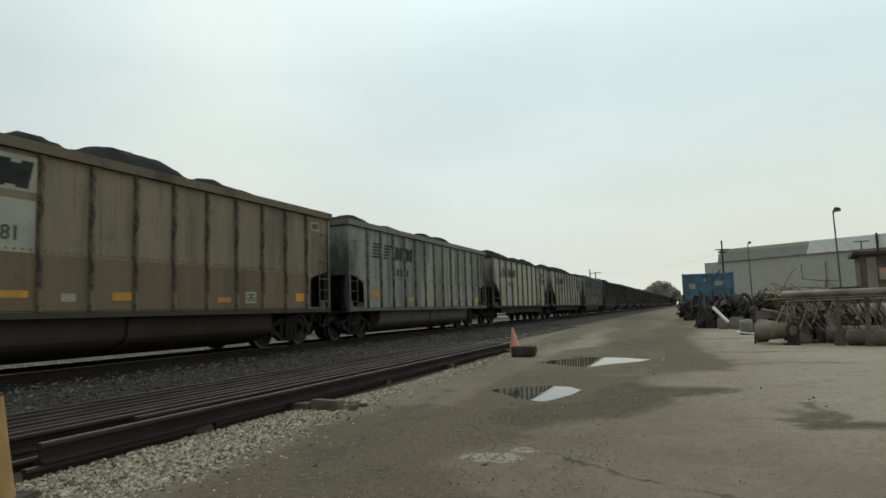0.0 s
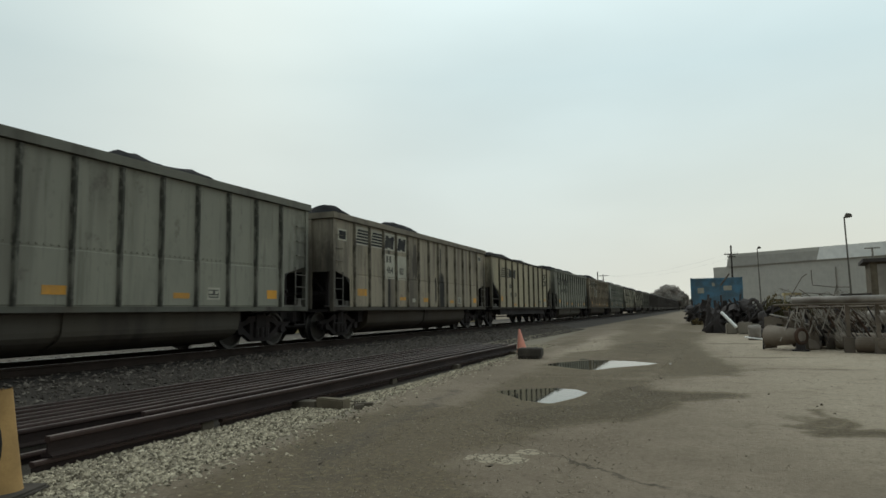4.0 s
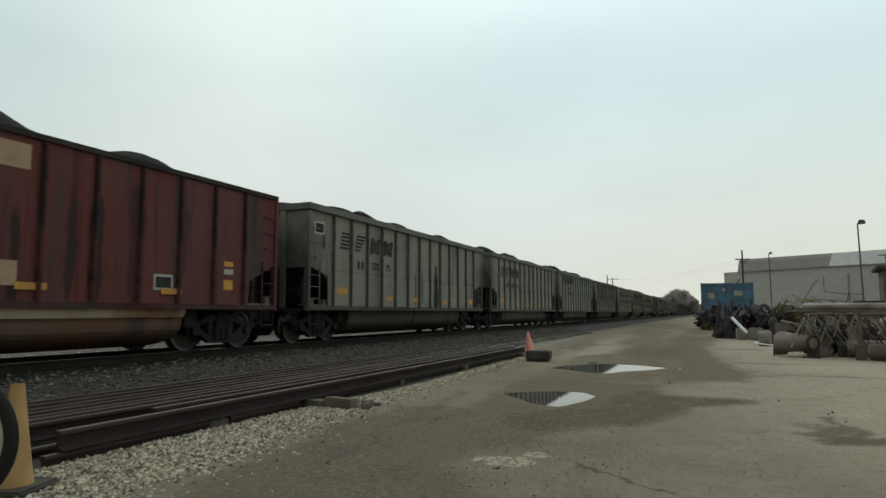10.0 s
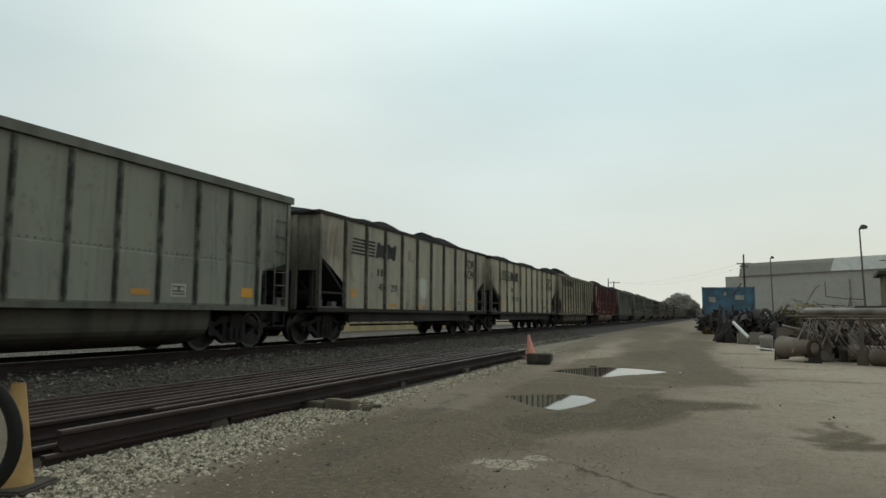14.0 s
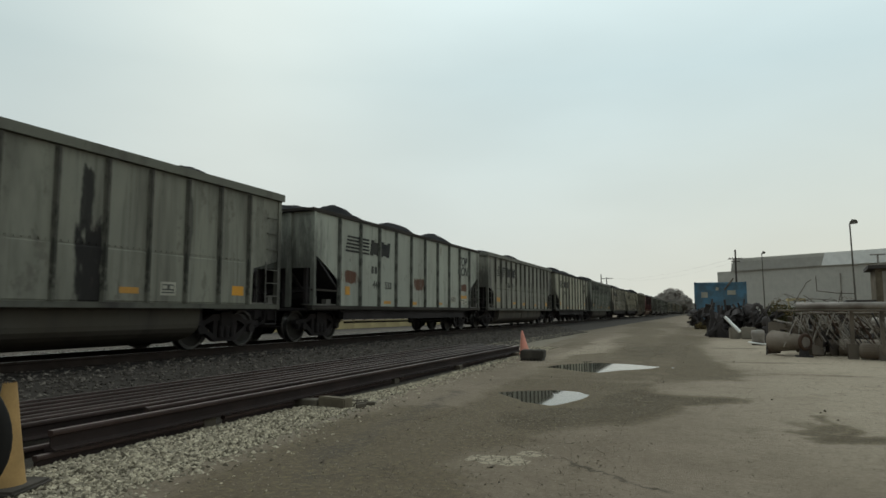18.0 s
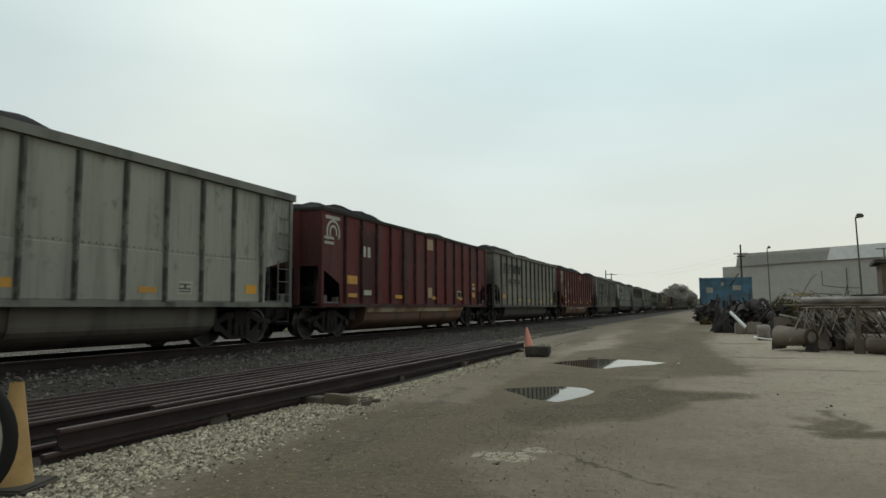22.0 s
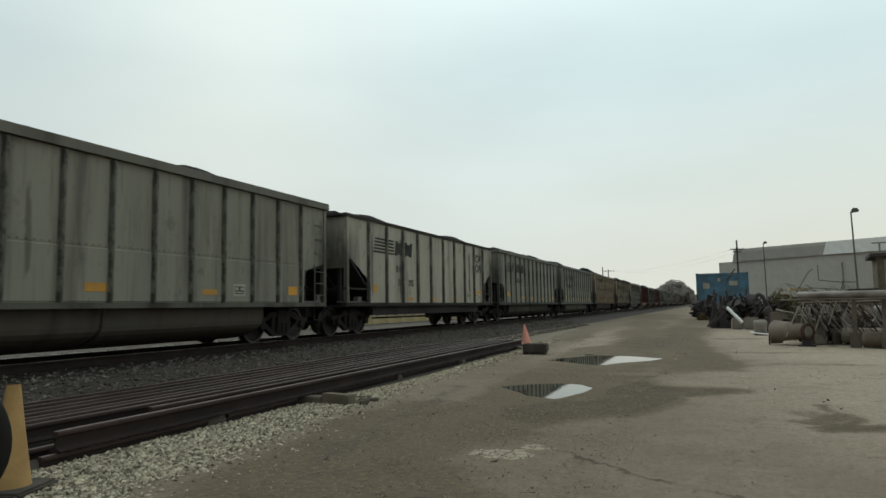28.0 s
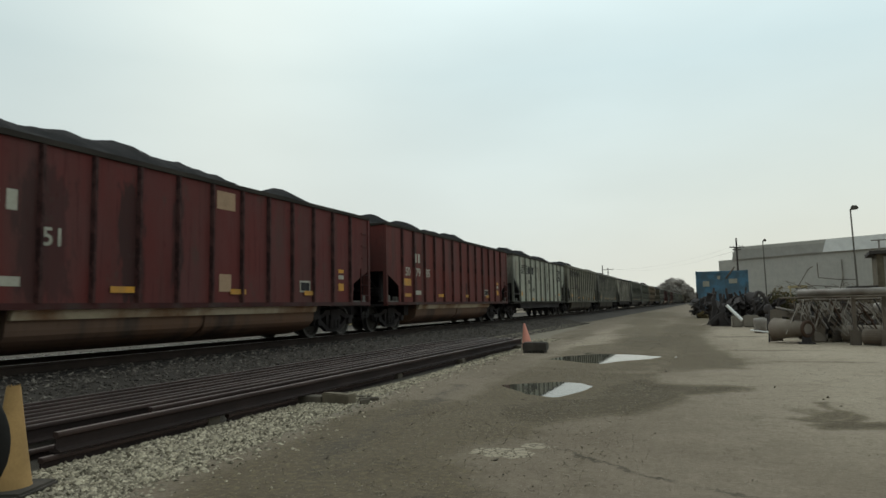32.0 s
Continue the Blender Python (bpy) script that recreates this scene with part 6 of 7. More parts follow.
def traffic_cones():
    c = thing("traffic_cone", "faded orange plastic traffic cone leaning behind a dark block", "cone", at=(-5.93, 22.45, 0.0))
    bm = bmesh.new()
    cone_body(bm, 0.80, 0.185, 0.036)
    ob = part("cone_shell", bm, M["orange"], c, smooth=True)
    ob.matrix_basis = pose(0.03, 0, 0.035, 0, -7, 0)
    bm = bmesh.new()
    box(bm, -0.23, 0.23, -0.23, 0.23, 0.0, 0.038)
    bmesh.ops.bevel(bm, geom=bm.edges[:], offset=0.012, segments=2, affect='EDGES')
    part("base", bm, M["orange"], c)
    # ribbed dark block at the end of the rails
    b = thing("rubber_block", "dark ribbed rubber block at the end of the stored rails", "block", at=(-4.98, 19.95, 0), rz=4)
    bm = bmesh.new()
    box(bm, -0.36, 0.36, -0.30, 0.30, 0.06, 0.32)
    bmesh.ops.bevel(bm, geom=bm.edges[:], offset=0.03, segments=2, affect='EDGES')
    part("body", bm, M["mat"], b)
    for i in range(7):
        bm = bmesh.new()
        box(bm, -0.34 + i * 0.1, -0.29 + i * 0.1, -0.31, 0.31, 0.0, 0.14)
        part("tread_lug", bm, M["mat"], b)
    # worn cone with a torn top
    c = thing("worn_cone", "bleached yellow-orange cone with a torn top on a black base", "cone", at=(-5.505, 3.84, 0.0), rz=20)
    bm = bmesh.new()
    n = 32
    r = random.Random(8)
    tops = [0.885 + r.uniform(-0.012, 0.02) for _ in range(n)]
    for r_in in (0, 1):
        rings = []
        for rr, z in ((0.165, 0.05), (0.156, 0.09), (0.098, 0.52), (0.052, None)):
            rings.append([bm.verts.new(((rr - 0.006 * r_in) * math.cos(6.2832 * i / n), (rr - 0.006 * r_in) * math.sin(6.2832 * i / n), tops[i] if z is None else z)) for i in range(n)])
        for p, q in zip(rings, rings[1:]):
            for i in range(n):
                bm.faces.new((p[i], p[(i + 1) % n], q[(i + 1) % n], q[i]))
    part("cone_shell", bm, M["tan"], c, "bleached yellow-orange plastic", True)
    bm = bmesh.new()
    box(bm, -0.26, 0.26, -0.26, 0.26, 0.0, 0.055)
    bmesh.ops.bevel(bm, geom=bm.edges[:], offset=0.02, segments=2, affect='EDGES')
    part("base", bm, M["mat"], c, "dusty black rubber base")


# ---- scrap yard along the lot ----
def blue_bin():
    b = thing("blue_container", "battered blue steel container with rusted white patches", "container", at=(1.4, 65.3, 0))
    w, h, d = 2.15, 4.2, 5.5
    bm = bmesh.new()
    box(bm, -w, w, 0.0, 0.06, 0.25, h)
    box(bm, -w, -w + 0.06, 0.06, d, 0.25, h)
    box(bm, w - 0.06, w, 0.06, d, 0.25, h)
    box(bm, -w, w, d - 0.06, d, 0.25, h)
    part("body", bm, M["blue"], b)
    for s in (-1, 1):
        bm = bmesh.new()
        box(bm, min(0.06 * s, s * (w - 0.1)), max(0.06 * s, s * (w - 0.1)), -0.05, -0.004, 0.45, h - 0.12)
        part("door", bm, M["blue"], b)
        for i in range(4):
            bm = bmesh.new()
            x = s * (0.4 + i * 0.48)
            box(bm, x - 0.05, x + 0.05, -0.10, -0.045, 0.5, h - 0.2)
            part("rib", bm, M["blue"], b)
        for z in (0.3, h - 0.1):
            bm = bmesh.new()
            a, c = sorted((s * 0.02, s * w))
            box(bm, a, c, -0.12, 0.0, z - 0.1, z + 0.1)
            part("frame_beam", bm, M["blue"], b)
        bm = bmesh.new()
        box(bm, s * w - 0.08, s * w + 0.08, -0.12, 0.06, 0.0, h + 0.04)
        part("corner_post", bm, M["blue"], b)
    for x, z, sx, sz in ((-1.35, 3.05, 0.55, 0.5), (0.95, 3.25, 0.7, 0.42), (-0.25, 3.6, 0.24, 0.3)):
        bm = bmesh.new()
        box(bm, x - sx / 2, x + sx / 2, -0.125, -0.10, z - sz / 2, z + sz / 2)
        part("patch", bm, M["white"], b, "worn white patch")
    bm = bmesh.new()
    box(bm, -1.35, -0.8, -0.125, -0.10, 1.1, 1.65)
    part("patch", bm, M["yellow"], b, "yellow patch")
    bm = bmesh.new()
    rod(bm, (0.35, -0.15, h - 0.7), (1.15, -0.12, h + 0.35), 0.07, 8)
    part("hose", bm, M["scrap"], b, "dark hose hanging over the edge")


def lump(bm, r, n, sx, sy, sz, th=0.10):
    """A piece of scrap: a bent plate, an angle bar or a casting, thrown at random."""
    for _ in range(n):
        m = Matrix.Translation((r.uniform(-sx, sx), r.uniform(-sy, sy), sz * r.uniform(0.08, 0.72))) @ Euler((r.uniform(-0.9, 0.9), r.uniform(-1.4, 1.4), r.uniform(0, 3.1))).to_matrix().to_4x4()
        pick = r.random()
        if pick < 0.45:
            w, h, d = r.uniform(0.2, 0.5), r.uniform(0.15, 0.4), r.uniform(0.02, 0.2)
            o = [(-w, 0.0), (-w * 0.3, d), (w * 0.4, d * 0.6), (w, -d), (w, -d - 0.04), (w * 0.4, d * 0.6 - 0.05), (-w * 0.3, d - 0.05), (-w, -0.05)]
            lo = [bm.verts.new(m @ Vector((x, -h, z))) for x, z in o]
            hi = [bm.verts.new(m @ Vector((x, h * r.uniform(0.7, 1), z))) for x, z in o]
            for i in range(8):
                bm.faces.new((lo[i], lo[(i + 1) % 8], hi[(i + 1) % 8], hi[i]))
            bm.faces.new(lo[::-1])
            bm.faces.new(hi)
        elif pick < 0.75:
            l, w = r.uniform(0.35, 0.8), r.uniform(0.04, 0.09)
            o = [(-w, -w), (w, -w), (w, -w + 0.025), (-w + 0.025, -w + 0.025), (-w + 0.025, w), (-w, w)]
            lo = [bm.verts.new(m @ Vector((-l, y, z))) for y, z in o]
            hi = [bm.verts.new(m @ Vector((l, y, z))) for y, z in o]
            for i in range(6):
                bm.faces.new((lo[i], lo[(i + 1) % 6], hi[(i + 1) % 6], hi[i]))
            bm.faces.new(lo[::-1])
            bm.faces.new(hi)
        else:
            k = r.uniform(0.12, 0.3)
            turned(bm, [(k * 0.4, -k * 0.5), (k, -k * 0.45), (k, -k * 0.2), (k * 0.55, 0), (k * 0.6, k * 0.5), (k * 0.3, k * 0.6)], 10, m)


def hoop(bm, big, small, m, n=28, k=10):
    """A ring about z, set by m."""
    vs = [[bm.verts.new(m @ Vector(((big + small * math.cos(6.2832 * j / k)) * math.cos(6.2832 * i / n), (big + small * math.cos(6.2832 * j / k)) * math.sin(6.2832 * i / n), small * math.sin(6.2832 * j / k)))) for j in range(k)] for i in range(n)]
    for i in range(n):
        for j in range(k):
            bm.faces.new((vs[i][j], vs[(i + 1) % n][j], vs[(i + 1) % n][(j + 1) % k], vs[i][(j + 1) % k]))


def scrap():
    r = random.Random(21)
    for x, y, sx, sz, label in ((0.55, 43.6, 0.55, 2.35, "dark heap of scrapped castings"), (1.15, 42.8, 0.55, 2.2, "dark heap of bent scrap plates"), (2.2, 42.0, 0.9, 2.35, "dark heap of scrapped wheel parts"), (3.1, 41.0, 0.6, 1.95, "dark heap of rusted scrap beams"), (-0.6, 61.0, 0.5, 2.2, "dark scrap heap against the blue container")):
        h = thing("scrap_heap", label + " on the dirt", "scrap", "scrap along the yard", at=(x, y, 0))
        for i in range(32):
            bm = bmesh.new()
            lump(bm, r, 1, sx, 0.5, sz)
            part("scrap_piece", bm, M["charred"], h)
        for i in range(3):
            bm = bmesh.new()
            rod(bm, (r.uniform(-sx, sx), r.uniform(-0.4, 0.4), 0), (r.uniform(-sx, sx), r.uniform(-0.4, 0.4), sz * r.uniform(0.7, 1.05)), 0.07, 7)
            part("scrap_bar", bm, M["charred"], h)
    # a thick bent beam that arches out of the scrap
    bm = bmesh.new()
    arch = [(-0.30, 1.62), (-0.10, 1.92), (0.10, 1.86), (0.30, 1.50), (0.48, 1.10), (0.62, 0.70), (0.68, 0.0)]
    for (x0, z0), (x1, z1) in zip(arch, arch[1:]):
        rod(bm, (x0, 0, z0), (x1, 0.05, z1), 0.10, 8)
    solid("bent_beam", bm, M["charred"], "thick dark beam bent over the scrap", "scrap", "scrap along the yard", at=(2.75, 40.2, 0))
    # a tall folded plate that stands at the end of the heaps
    bm = bmesh.new()
    prism(bm, [(-0.45, 0.0), (0.10, 0.0), (0.02, 0.75), (-0.08, 1.30), (-0.22, 1.88), (-0.36, 1.55), (-0.30, 1.1), (-0.42, 0.7)], "y", -0.12, 0.05)
    prism(bm, [(-0.05, 0.0), (0.62, 0.0), (0.50, 0.42), (0.28, 0.65), (0.30, 1.02), (0.08, 1.40), (-0.02, 0.8)], "y", -0.32, -0.16)
    prism(bm, [(-0.55, 0.1), (-0.25, 0.3), (0.35, 0.9), (0.28, 1.05), (-0.2, 0.62), (-0.58, 0.3)], "y", -0.44, -0.36)
    rod(bm, (-0.5, -0.3, 0.05), (0.25, -0.2, 1.55), 0.05, 7)
    rod(bm, (0.55, -0.3, 0.05), (-0.15, -0.25, 1.2), 0.06, 7)
    solid("torn_plate", bm, M["charred"], "tall torn dark casting standing on end", "scrap", "scrap along the yard", at=(0.62, 41.6, 0), rz=8)
    bm = bmesh.new()
    rod(bm, (-0.28, 0, 1.22), (0.42, -0.5, 0.42), 0.085, 14)
    solid("white_pipe", bm, M["panelwhite"], "white plastic pipe leaning on the scrap", "pipe", at=(1.3, 38.9, 0), smooth=False)
    bm = bmesh.new()
    box(bm, -0.27, 0.27, -0.3, 0.3, 0, 0.62)
    bmesh.ops.bevel(bm, geom=bm.edges[:], offset=0.05, segments=2, affect='EDGES')
    solid("concrete_block", bm, M["concrete"], "chipped grey concrete block on the dirt", "block", at=(1.52, 39.8, 0), rz=6)
    bm = bmesh.new()
    box(bm, -0.40, 0.40, -0.2, 0.2, 0, 0.66)
    bmesh.ops.bevel(bm, geom=bm.edges[:], offset=0.06, segments=2, affect='EDGES')
    solid("concrete_block", bm, M["concrete"], "worn pale concrete slab beside the drum", "block", at=(2.22, 39.6, 0), rz=-4)
    bm = bmesh.new()
    rod(bm, (-0.6, 0, 0.3), (0.75, 0.1, 0.34), 0.22, 16)
    solid("pale_drum", bm, M["concrete"], "pale grey drum lying on its side", "drum", at=(2.6, 40.4, 0.0))
    bm = bmesh.new()
    turned(bm, [(0.26, 0.0), (0.27, 0.08), (0.26, 0.3), (0.28, 0.5), (0.27, 0.66), (0.22, 0.67)], 20)
    solid("steel_drum", bm, M["pipe"], "grey steel drum standing in the scrap", "drum", at=(2.2, 32.7, 0.0), smooth=True)
    bm = bmesh.new()
    hoop(bm, 0.40, 0.035, pose(0, 0, 0.09, 0, 7, 0))
    solid("pale_hoop", bm, M["panelwhite"], "bent pale metal hoop round the drum", "hoop", at=(2.2, 32.6, 0.0))
    h = thing("pump_casting", "black pump casting beside the drum", "scrap", at=(2.62, 33.6, 0))
    for z, s in ((0.25, 0.22), (0.7, 0.16), (1.05, 0.2)):
        bm = bmesh.new()
        bmesh.ops.create_icosphere(bm, subdivisions=2, radius=s, matrix=Matrix.Translation((0, 0, z)) @ Matrix.Diagonal((1, 1, 1.25, 1)))
        part("casting", bm, M["charred"], h, smooth=True)


def pipe_fitting():
    """The flanged pipe with a welded plate at its back."""
    p = thing("flanged_pipe", "rusty grey flanged pipe with a welded plate and stand", "pipe", at=(3.05, 25.2, 0), rz=0)
    bm = bmesh.new()
    rod(bm, (-0.82, 0.44, 0.48), (0.0, -0.5, 0.50), 0.38, 22, 0.225)
    part("pipe_barrel", bm, M["dullpipe"], p, "dull grey-brown tapered barrel", True)
    bm = bmesh.new()
    hoop(bm, 0.235, 0.062, Matrix.Translation((0.02, -0.53, 0.50)) @ (Vector((0.66, -0.75, 0.0)).to_track_quat('Z', 'Y').to_matrix().to_4x4()))
    part("flange", bm, M["rust"], p, "dark rusted flange ring", True)
    bm = bmesh.new()
    rod(bm, (0.0, -0.5, 0.50), (0.03, -0.54, 0.50), 0.20, 20)
    part("blank_disc", bm, M["pipe"], p, "pale blanking disc")
    bm = bmesh.new()
    rod(bm, (-0.02, -0.45, 0.0), (-0.02, -0.45, 0.34), 0.16, 12, 0.12)
    box(bm, -0.27, 0.22, -0.66, -0.24, 0.0, 0.05)
    part("stand", bm, M["charred"], p)
    bm = bmesh.new()
    rod(bm, (-1.07, 0.40, 0.0), (-1.0, 0.40, 1.32), 0.028, 8)
    part("post", bm, M["charred"], p, "thin dark post")
    bm = bmesh.new()
    prism(bm, [(-1.02, 0.02), (-0.98, 1.12), (-0.78, 1.16), (0.40, 0.80), (0.32, 0.72), (-0.60, 0.90), (-0.62, 0.05)], "y", 0.56, 0.60)
    part("plate", bm, M["dullpipe"], p, "rust-speckled bent plate")
    bm = bmesh.new()
    rod(bm, (-0.80, 0.50, 1.22), (-0.15, 0.50, 1.06), 0.03, 8)
    rod(bm, (-0.15, 0.50, 1.06), (0.40, 0.48, 0.84), 0.03, 8)
    part("plate_edge", bm, M["steel"], p, "pale edge tube")


def pipe_rack():
    """The big pipe up on its rack, the lattice of bars below it and the pipes on the ground."""
    bm = bmesh.new()
    rod(bm, (2.86, 24.7, 1.69), (5.75, 23.42, 1.69), 0.12, 24)
    solid("rack_pipe", bm, M["pipe"], "long dull grey pipe lying on a bar rack", "pipe", "pipes in the scrap yard", smooth=True)
    k = thing("pipe_rack", "rusted bar rack leaning under the long pipe", "rack", at=(0, 0, 0))
    bm = bmesh.new()
    rod(bm, (2.3, 24.8, 1.545), (5.7, 23.32, 1.545), 0.028, 8)
    part("beam", bm, M["scrap"], k)
    bm = bmesh.new()
    rod(bm, (2.9, 25.3, 1.44), (5.7, 24.1, 1.46), 0.04, 8)
    part("beam", bm, M["scrap"], k)
    for x, y in ((4.36, 24.3), (5.1, 23.9), (3.2, 25.4)):
        bm = bmesh.new()
        box(bm, x - 0.055, x + 0.055, y - 0.06, y + 0.06, 0.0, 1.52)
        part("leg", bm, M["scrap"], k)
        bm = bmesh.new()
        box(bm, x - 0.14, x + 0.14, y - 0.12, y + 0.12, 0.0, 0.48)
        part("leg_foot", bm, M["scrap"], k)
    r = random.Random(4)
    for i in range(74):
        x = 2.75 + i * 0.038 + r.uniform(-0.06, 0.06)
        y = 24.95 - (x - 2.5) * 0.42 + r.uniform(0.0, 0.8)
        bm = bmesh.new()
        lean = r.choice((0.35, 0.42, 0.3, 0.55, -0.3, -0.15, 0.15, 0.7))
        low = r.uniform(0.25, 1.05)
        rod(bm, (x, y, 1.52 - r.random() * 0.22), (x + lean * (1.5 - low) * 1.2, y - 0.1, low), r.choice((0.011, 0.014, 0.018, 0.026)), 6)
        part("bar", bm, r.choice((M["steel"], M["steel"], M["pipe"], M["scrap"], M["charred"], M["rust"])), k)
    for x0, y0, x1, y1, z, rad, lab in ((3.35, 26.9, 4.7, 27.4, 0.36, 0.33, "rust-stained grey pipe lying on the dirt"), (4.3, 25.9, 6.6, 24.9, 0.30, 0.28, "grey pipe lying along the edge of the yard"), (5.05, 24.8, 6.3, 24.2, 1.10, 0.22, "pale pipe on top of the heap"), (3.6, 28.4, 6.4, 27.6, 0.75, 0.30, "dark pipe stacked behind"), (4.6, 24.3, 6.4, 23.3, 0.26, 0.25, "rusty pipe in front of the heap")):
        bm = bmesh.new()
        rod(bm, (x0, y0, z), (x1, y1, z), rad, 20)
        solid("yard_pipe", bm, M["steel"] if "pale" in lab else M["dullpipe"], lab, "pipe", "pipes in the scrap yard")
    h = thing("bar_heap", "tangled heap of dark bars and plates behind the pipes", "scrap", "scrap along the yard", at=(4.6, 26.4, 0))
    for i in range(54):
        bm = bmesh.new()
        lump(bm, r, 1, 1.7, 0.7, 1.7, 0.06)
        part("scrap_piece", bm, M["scrap"] if i % 5 else M["charred"], h)
    for i in range(30):
        bm = bmesh.new()
        x = r.uniform(-1.7, 1.6)
        rod(bm, (x, r.uniform(-0.6, 0.6), 0.1), (x + r.uniform(-0.9, 0.9), r.uniform(-0.6, 0.6), r.uniform(0.7, 1.45)), r.uniform(0.02, 0.05), 6)
        part("scrap_bar", bm, M["steel"] if r.random() < 0.4 else M["scrap"], h)
    h = thing("slag_heap", "low heap of dark offcuts before the pipes", "scrap", "scrap along the yard", at=(3.95, 28.9, 0))
    for i in range(18):
        bm = bmesh.new()
        lump(bm, r, 1, 1.2, 0.6, 0.8, 0.08)
        part("scrap_piece", bm, M["scrap"], h)
    # long bent rods that stick up behind
    t = thing("bent_rods", "long bent rusty rods sticking out of the scrap", "scrap", at=(0, 0, 0))
    for pts in (((7.04, 50, 3.90), (7.06, 50, 2.90), (8.2, 50, 2.74), (9.3, 50, 2.70)), ((5.9, 51, 2.3), (6.6, 51, 3.5), (6.9, 51, 3.7)), ((6.0, 50, 2.20), (6.7, 50, 2.38), (8.2, 50, 2.25)), ((7.3, 49.5, 0.4), (7.0, 49.5, 2.0), (6.2, 49.5, 2.6)), ((8.6, 50, 0.3), (8.2, 50, 1.8), (8.5, 50, 2.9))):
        bm = bmesh.new()
        for a, b in zip(pts, pts[1:]):
            rod(bm, a, b, 0.026, 6)
        part("bent_rod", bm, M["scrap"], t)
    for i in range(46):
        bm = bmesh.new()
        a = Vector((r.uniform(5.4, 10.6), r.uniform(48.6, 50.6), r.uniform(1.3, 2.3)))
        b = a + Vector((r.uniform(-1.3, 1.3), r.uniform(-0.3, 0.3), r.uniform(-0.2, 0.75)))
        c = b + Vector((r.uniform(-0.8, 0.8), 0, r.uniform(-0.5, 0.35)))
        rod(bm, a, b, 0.013, 5)
        rod(bm, b, c, 0.013, 5)
        part("wire", bm, r.choice((M["steel"], M["rust"], M["scrap"])), t)
    for x, y, sx, sz, n, lab in ((7.4, 49.8, 1.8, 2.3, 16, "brown heap of brush and scrap behind the pipes"), (10.0, 48.6, 1.6, 2.6, 16, "brown heap of rusted scrap below the shed"), (5.2, 50.4, 1.1, 1.8, 10, "weedy brown heap of old scrap")):
        h = thing("brush_heap", lab, "scrap", "scrap along the yard", at=(x, y, 0))
        for i in range(2 * n):
            bm = bmesh.new()
            lump(bm, r, 1, sx, 0.8, sz, 0.10)
            part("scrap_piece", bm, M["rust"] if i % 2 else M["timber"], h)


def loader_cab():
    c = thing("loader", "small yellowed loader cab behind the weeds", "vehicle", at=(5.75, 51.5, 0))
    bm = bmesh.new()
    box(bm, -1.1, 1.1, -0.5, 0.5, 0.4, 1.5)
    part("body", bm, M["tan"], c)
    bm = bmesh.new()
    box(bm, -0.35, 0.75, -0.5, 0.5, 2.26, 2.42)
    part("roof", bm, M["palewall"], c, "cream cab roof")
    for x in (-0.3, 0.7):
        bm = bmesh.new()
        box(bm, x - 0.045, x + 0.045, -0.5, -0.42, 1.45, 2.3)
        part("cab_post", bm, M["palewall"], c, "cream cab post")
    for x in (-0.7, 0.7):
        bm = bmesh.new()
        rod(bm, (x, -0.62, 0.42), (x, 0.62, 0.42), 0.42, 16)
        part("wheel", bm, M["rubber"], c)


def leaves(bm, r, n, centre, spread, size):
    for _ in range(n):
        while True:
            v = Vector((r.uniform(-1, 1), r.uniform(-1, 1), r.uniform(-1, 1)))
            if v.length < 1:
                break
        c = Vector(centre) + Vector((v.x * spread[0], v.y * spread[1], v.z * spread[2]))
        e = Euler((r.uniform(0, 3), r.uniform(0, 3), r.uniform(0, 6)))
        s = size * r.uniform(0.6, 1.4)
        q = [Vector(p) for p in ((-s, 0, 0), (0, -s * 0.5, 0), (s, 0, 0.12 * s), (0, s * 0.5, 0))]
        for p in q:
            p.rotate(e)
        bm.faces.new([bm.verts.new(c + p) for p in q])


def weeds():
    r = random.Random(31)
    for x, y, h, w in ((4.55, 49.0, 2.6, 0.8), (5.0, 49.4, 1.9, 0.9), (4.1, 48.6, 1.6, 0.7), (3.6, 49.2, 1.4, 0.8), (9.3, 46.4, 1.9, 1.1), (-0.2, 60.5, 0.7, 0.9), (6.5, 48.4, 1.4, 1.0)):
        t = thing("weed_clump", "dry brown weeds growing through the scrap", "weeds", "weeds in the yard", at=(x, y, 0))
        for i in range(5):
            bm = bmesh.new()
            a = (r.uniform(-w, w) * 0.4, r.uniform(-0.3, 0.3))
            rod(bm, (a[0] * 0.5, a[1] * 0.5, 0), (a[0] * 1.4, a[1], h * r.uniform(0.7, 1.0)), 0.02, 5, 0.006)
            part("stem", bm, M["weed"], t)
        bm = bmesh.new()
        leaves(bm, r, 260, (0, 0, h * 0.45), (w * 0.7, w * 0.5, h * 0.5), 0.09)
        part("leaves", bm, M["weed"], t)
    for x, y, h, w in ((4.0, 45.6, 2.1, 0.75), (4.9, 46.0, 2.0, 0.8), (3.3, 45.2, 1.7, 0.6), (5.8, 46.3, 1.8, 0.8)):
        t = thing("brush_clump", "dense dull olive brush behind the scrap heap", "bush", "brush in the yard", at=(x, y, 0))
        for i in range(6):
            bm = bmesh.new()
            rod(bm, (r.uniform(-0.1, 0.1), r.uniform(-0.1, 0.1), 0), (r.uniform(-w, w) * 0.8, r.uniform(-0.4, 0.4), h * r.uniform(0.7, 1.05)), 0.022, 5, 0.006)
            part("stem", bm, M["weed"], t)
        bm = bmesh.new()
        leaves(bm, r, 1100, (0, 0, h * 0.48), (w, w * 0.7, h * 0.5), 0.075)
        part("leaves", bm, M["bush"], t)


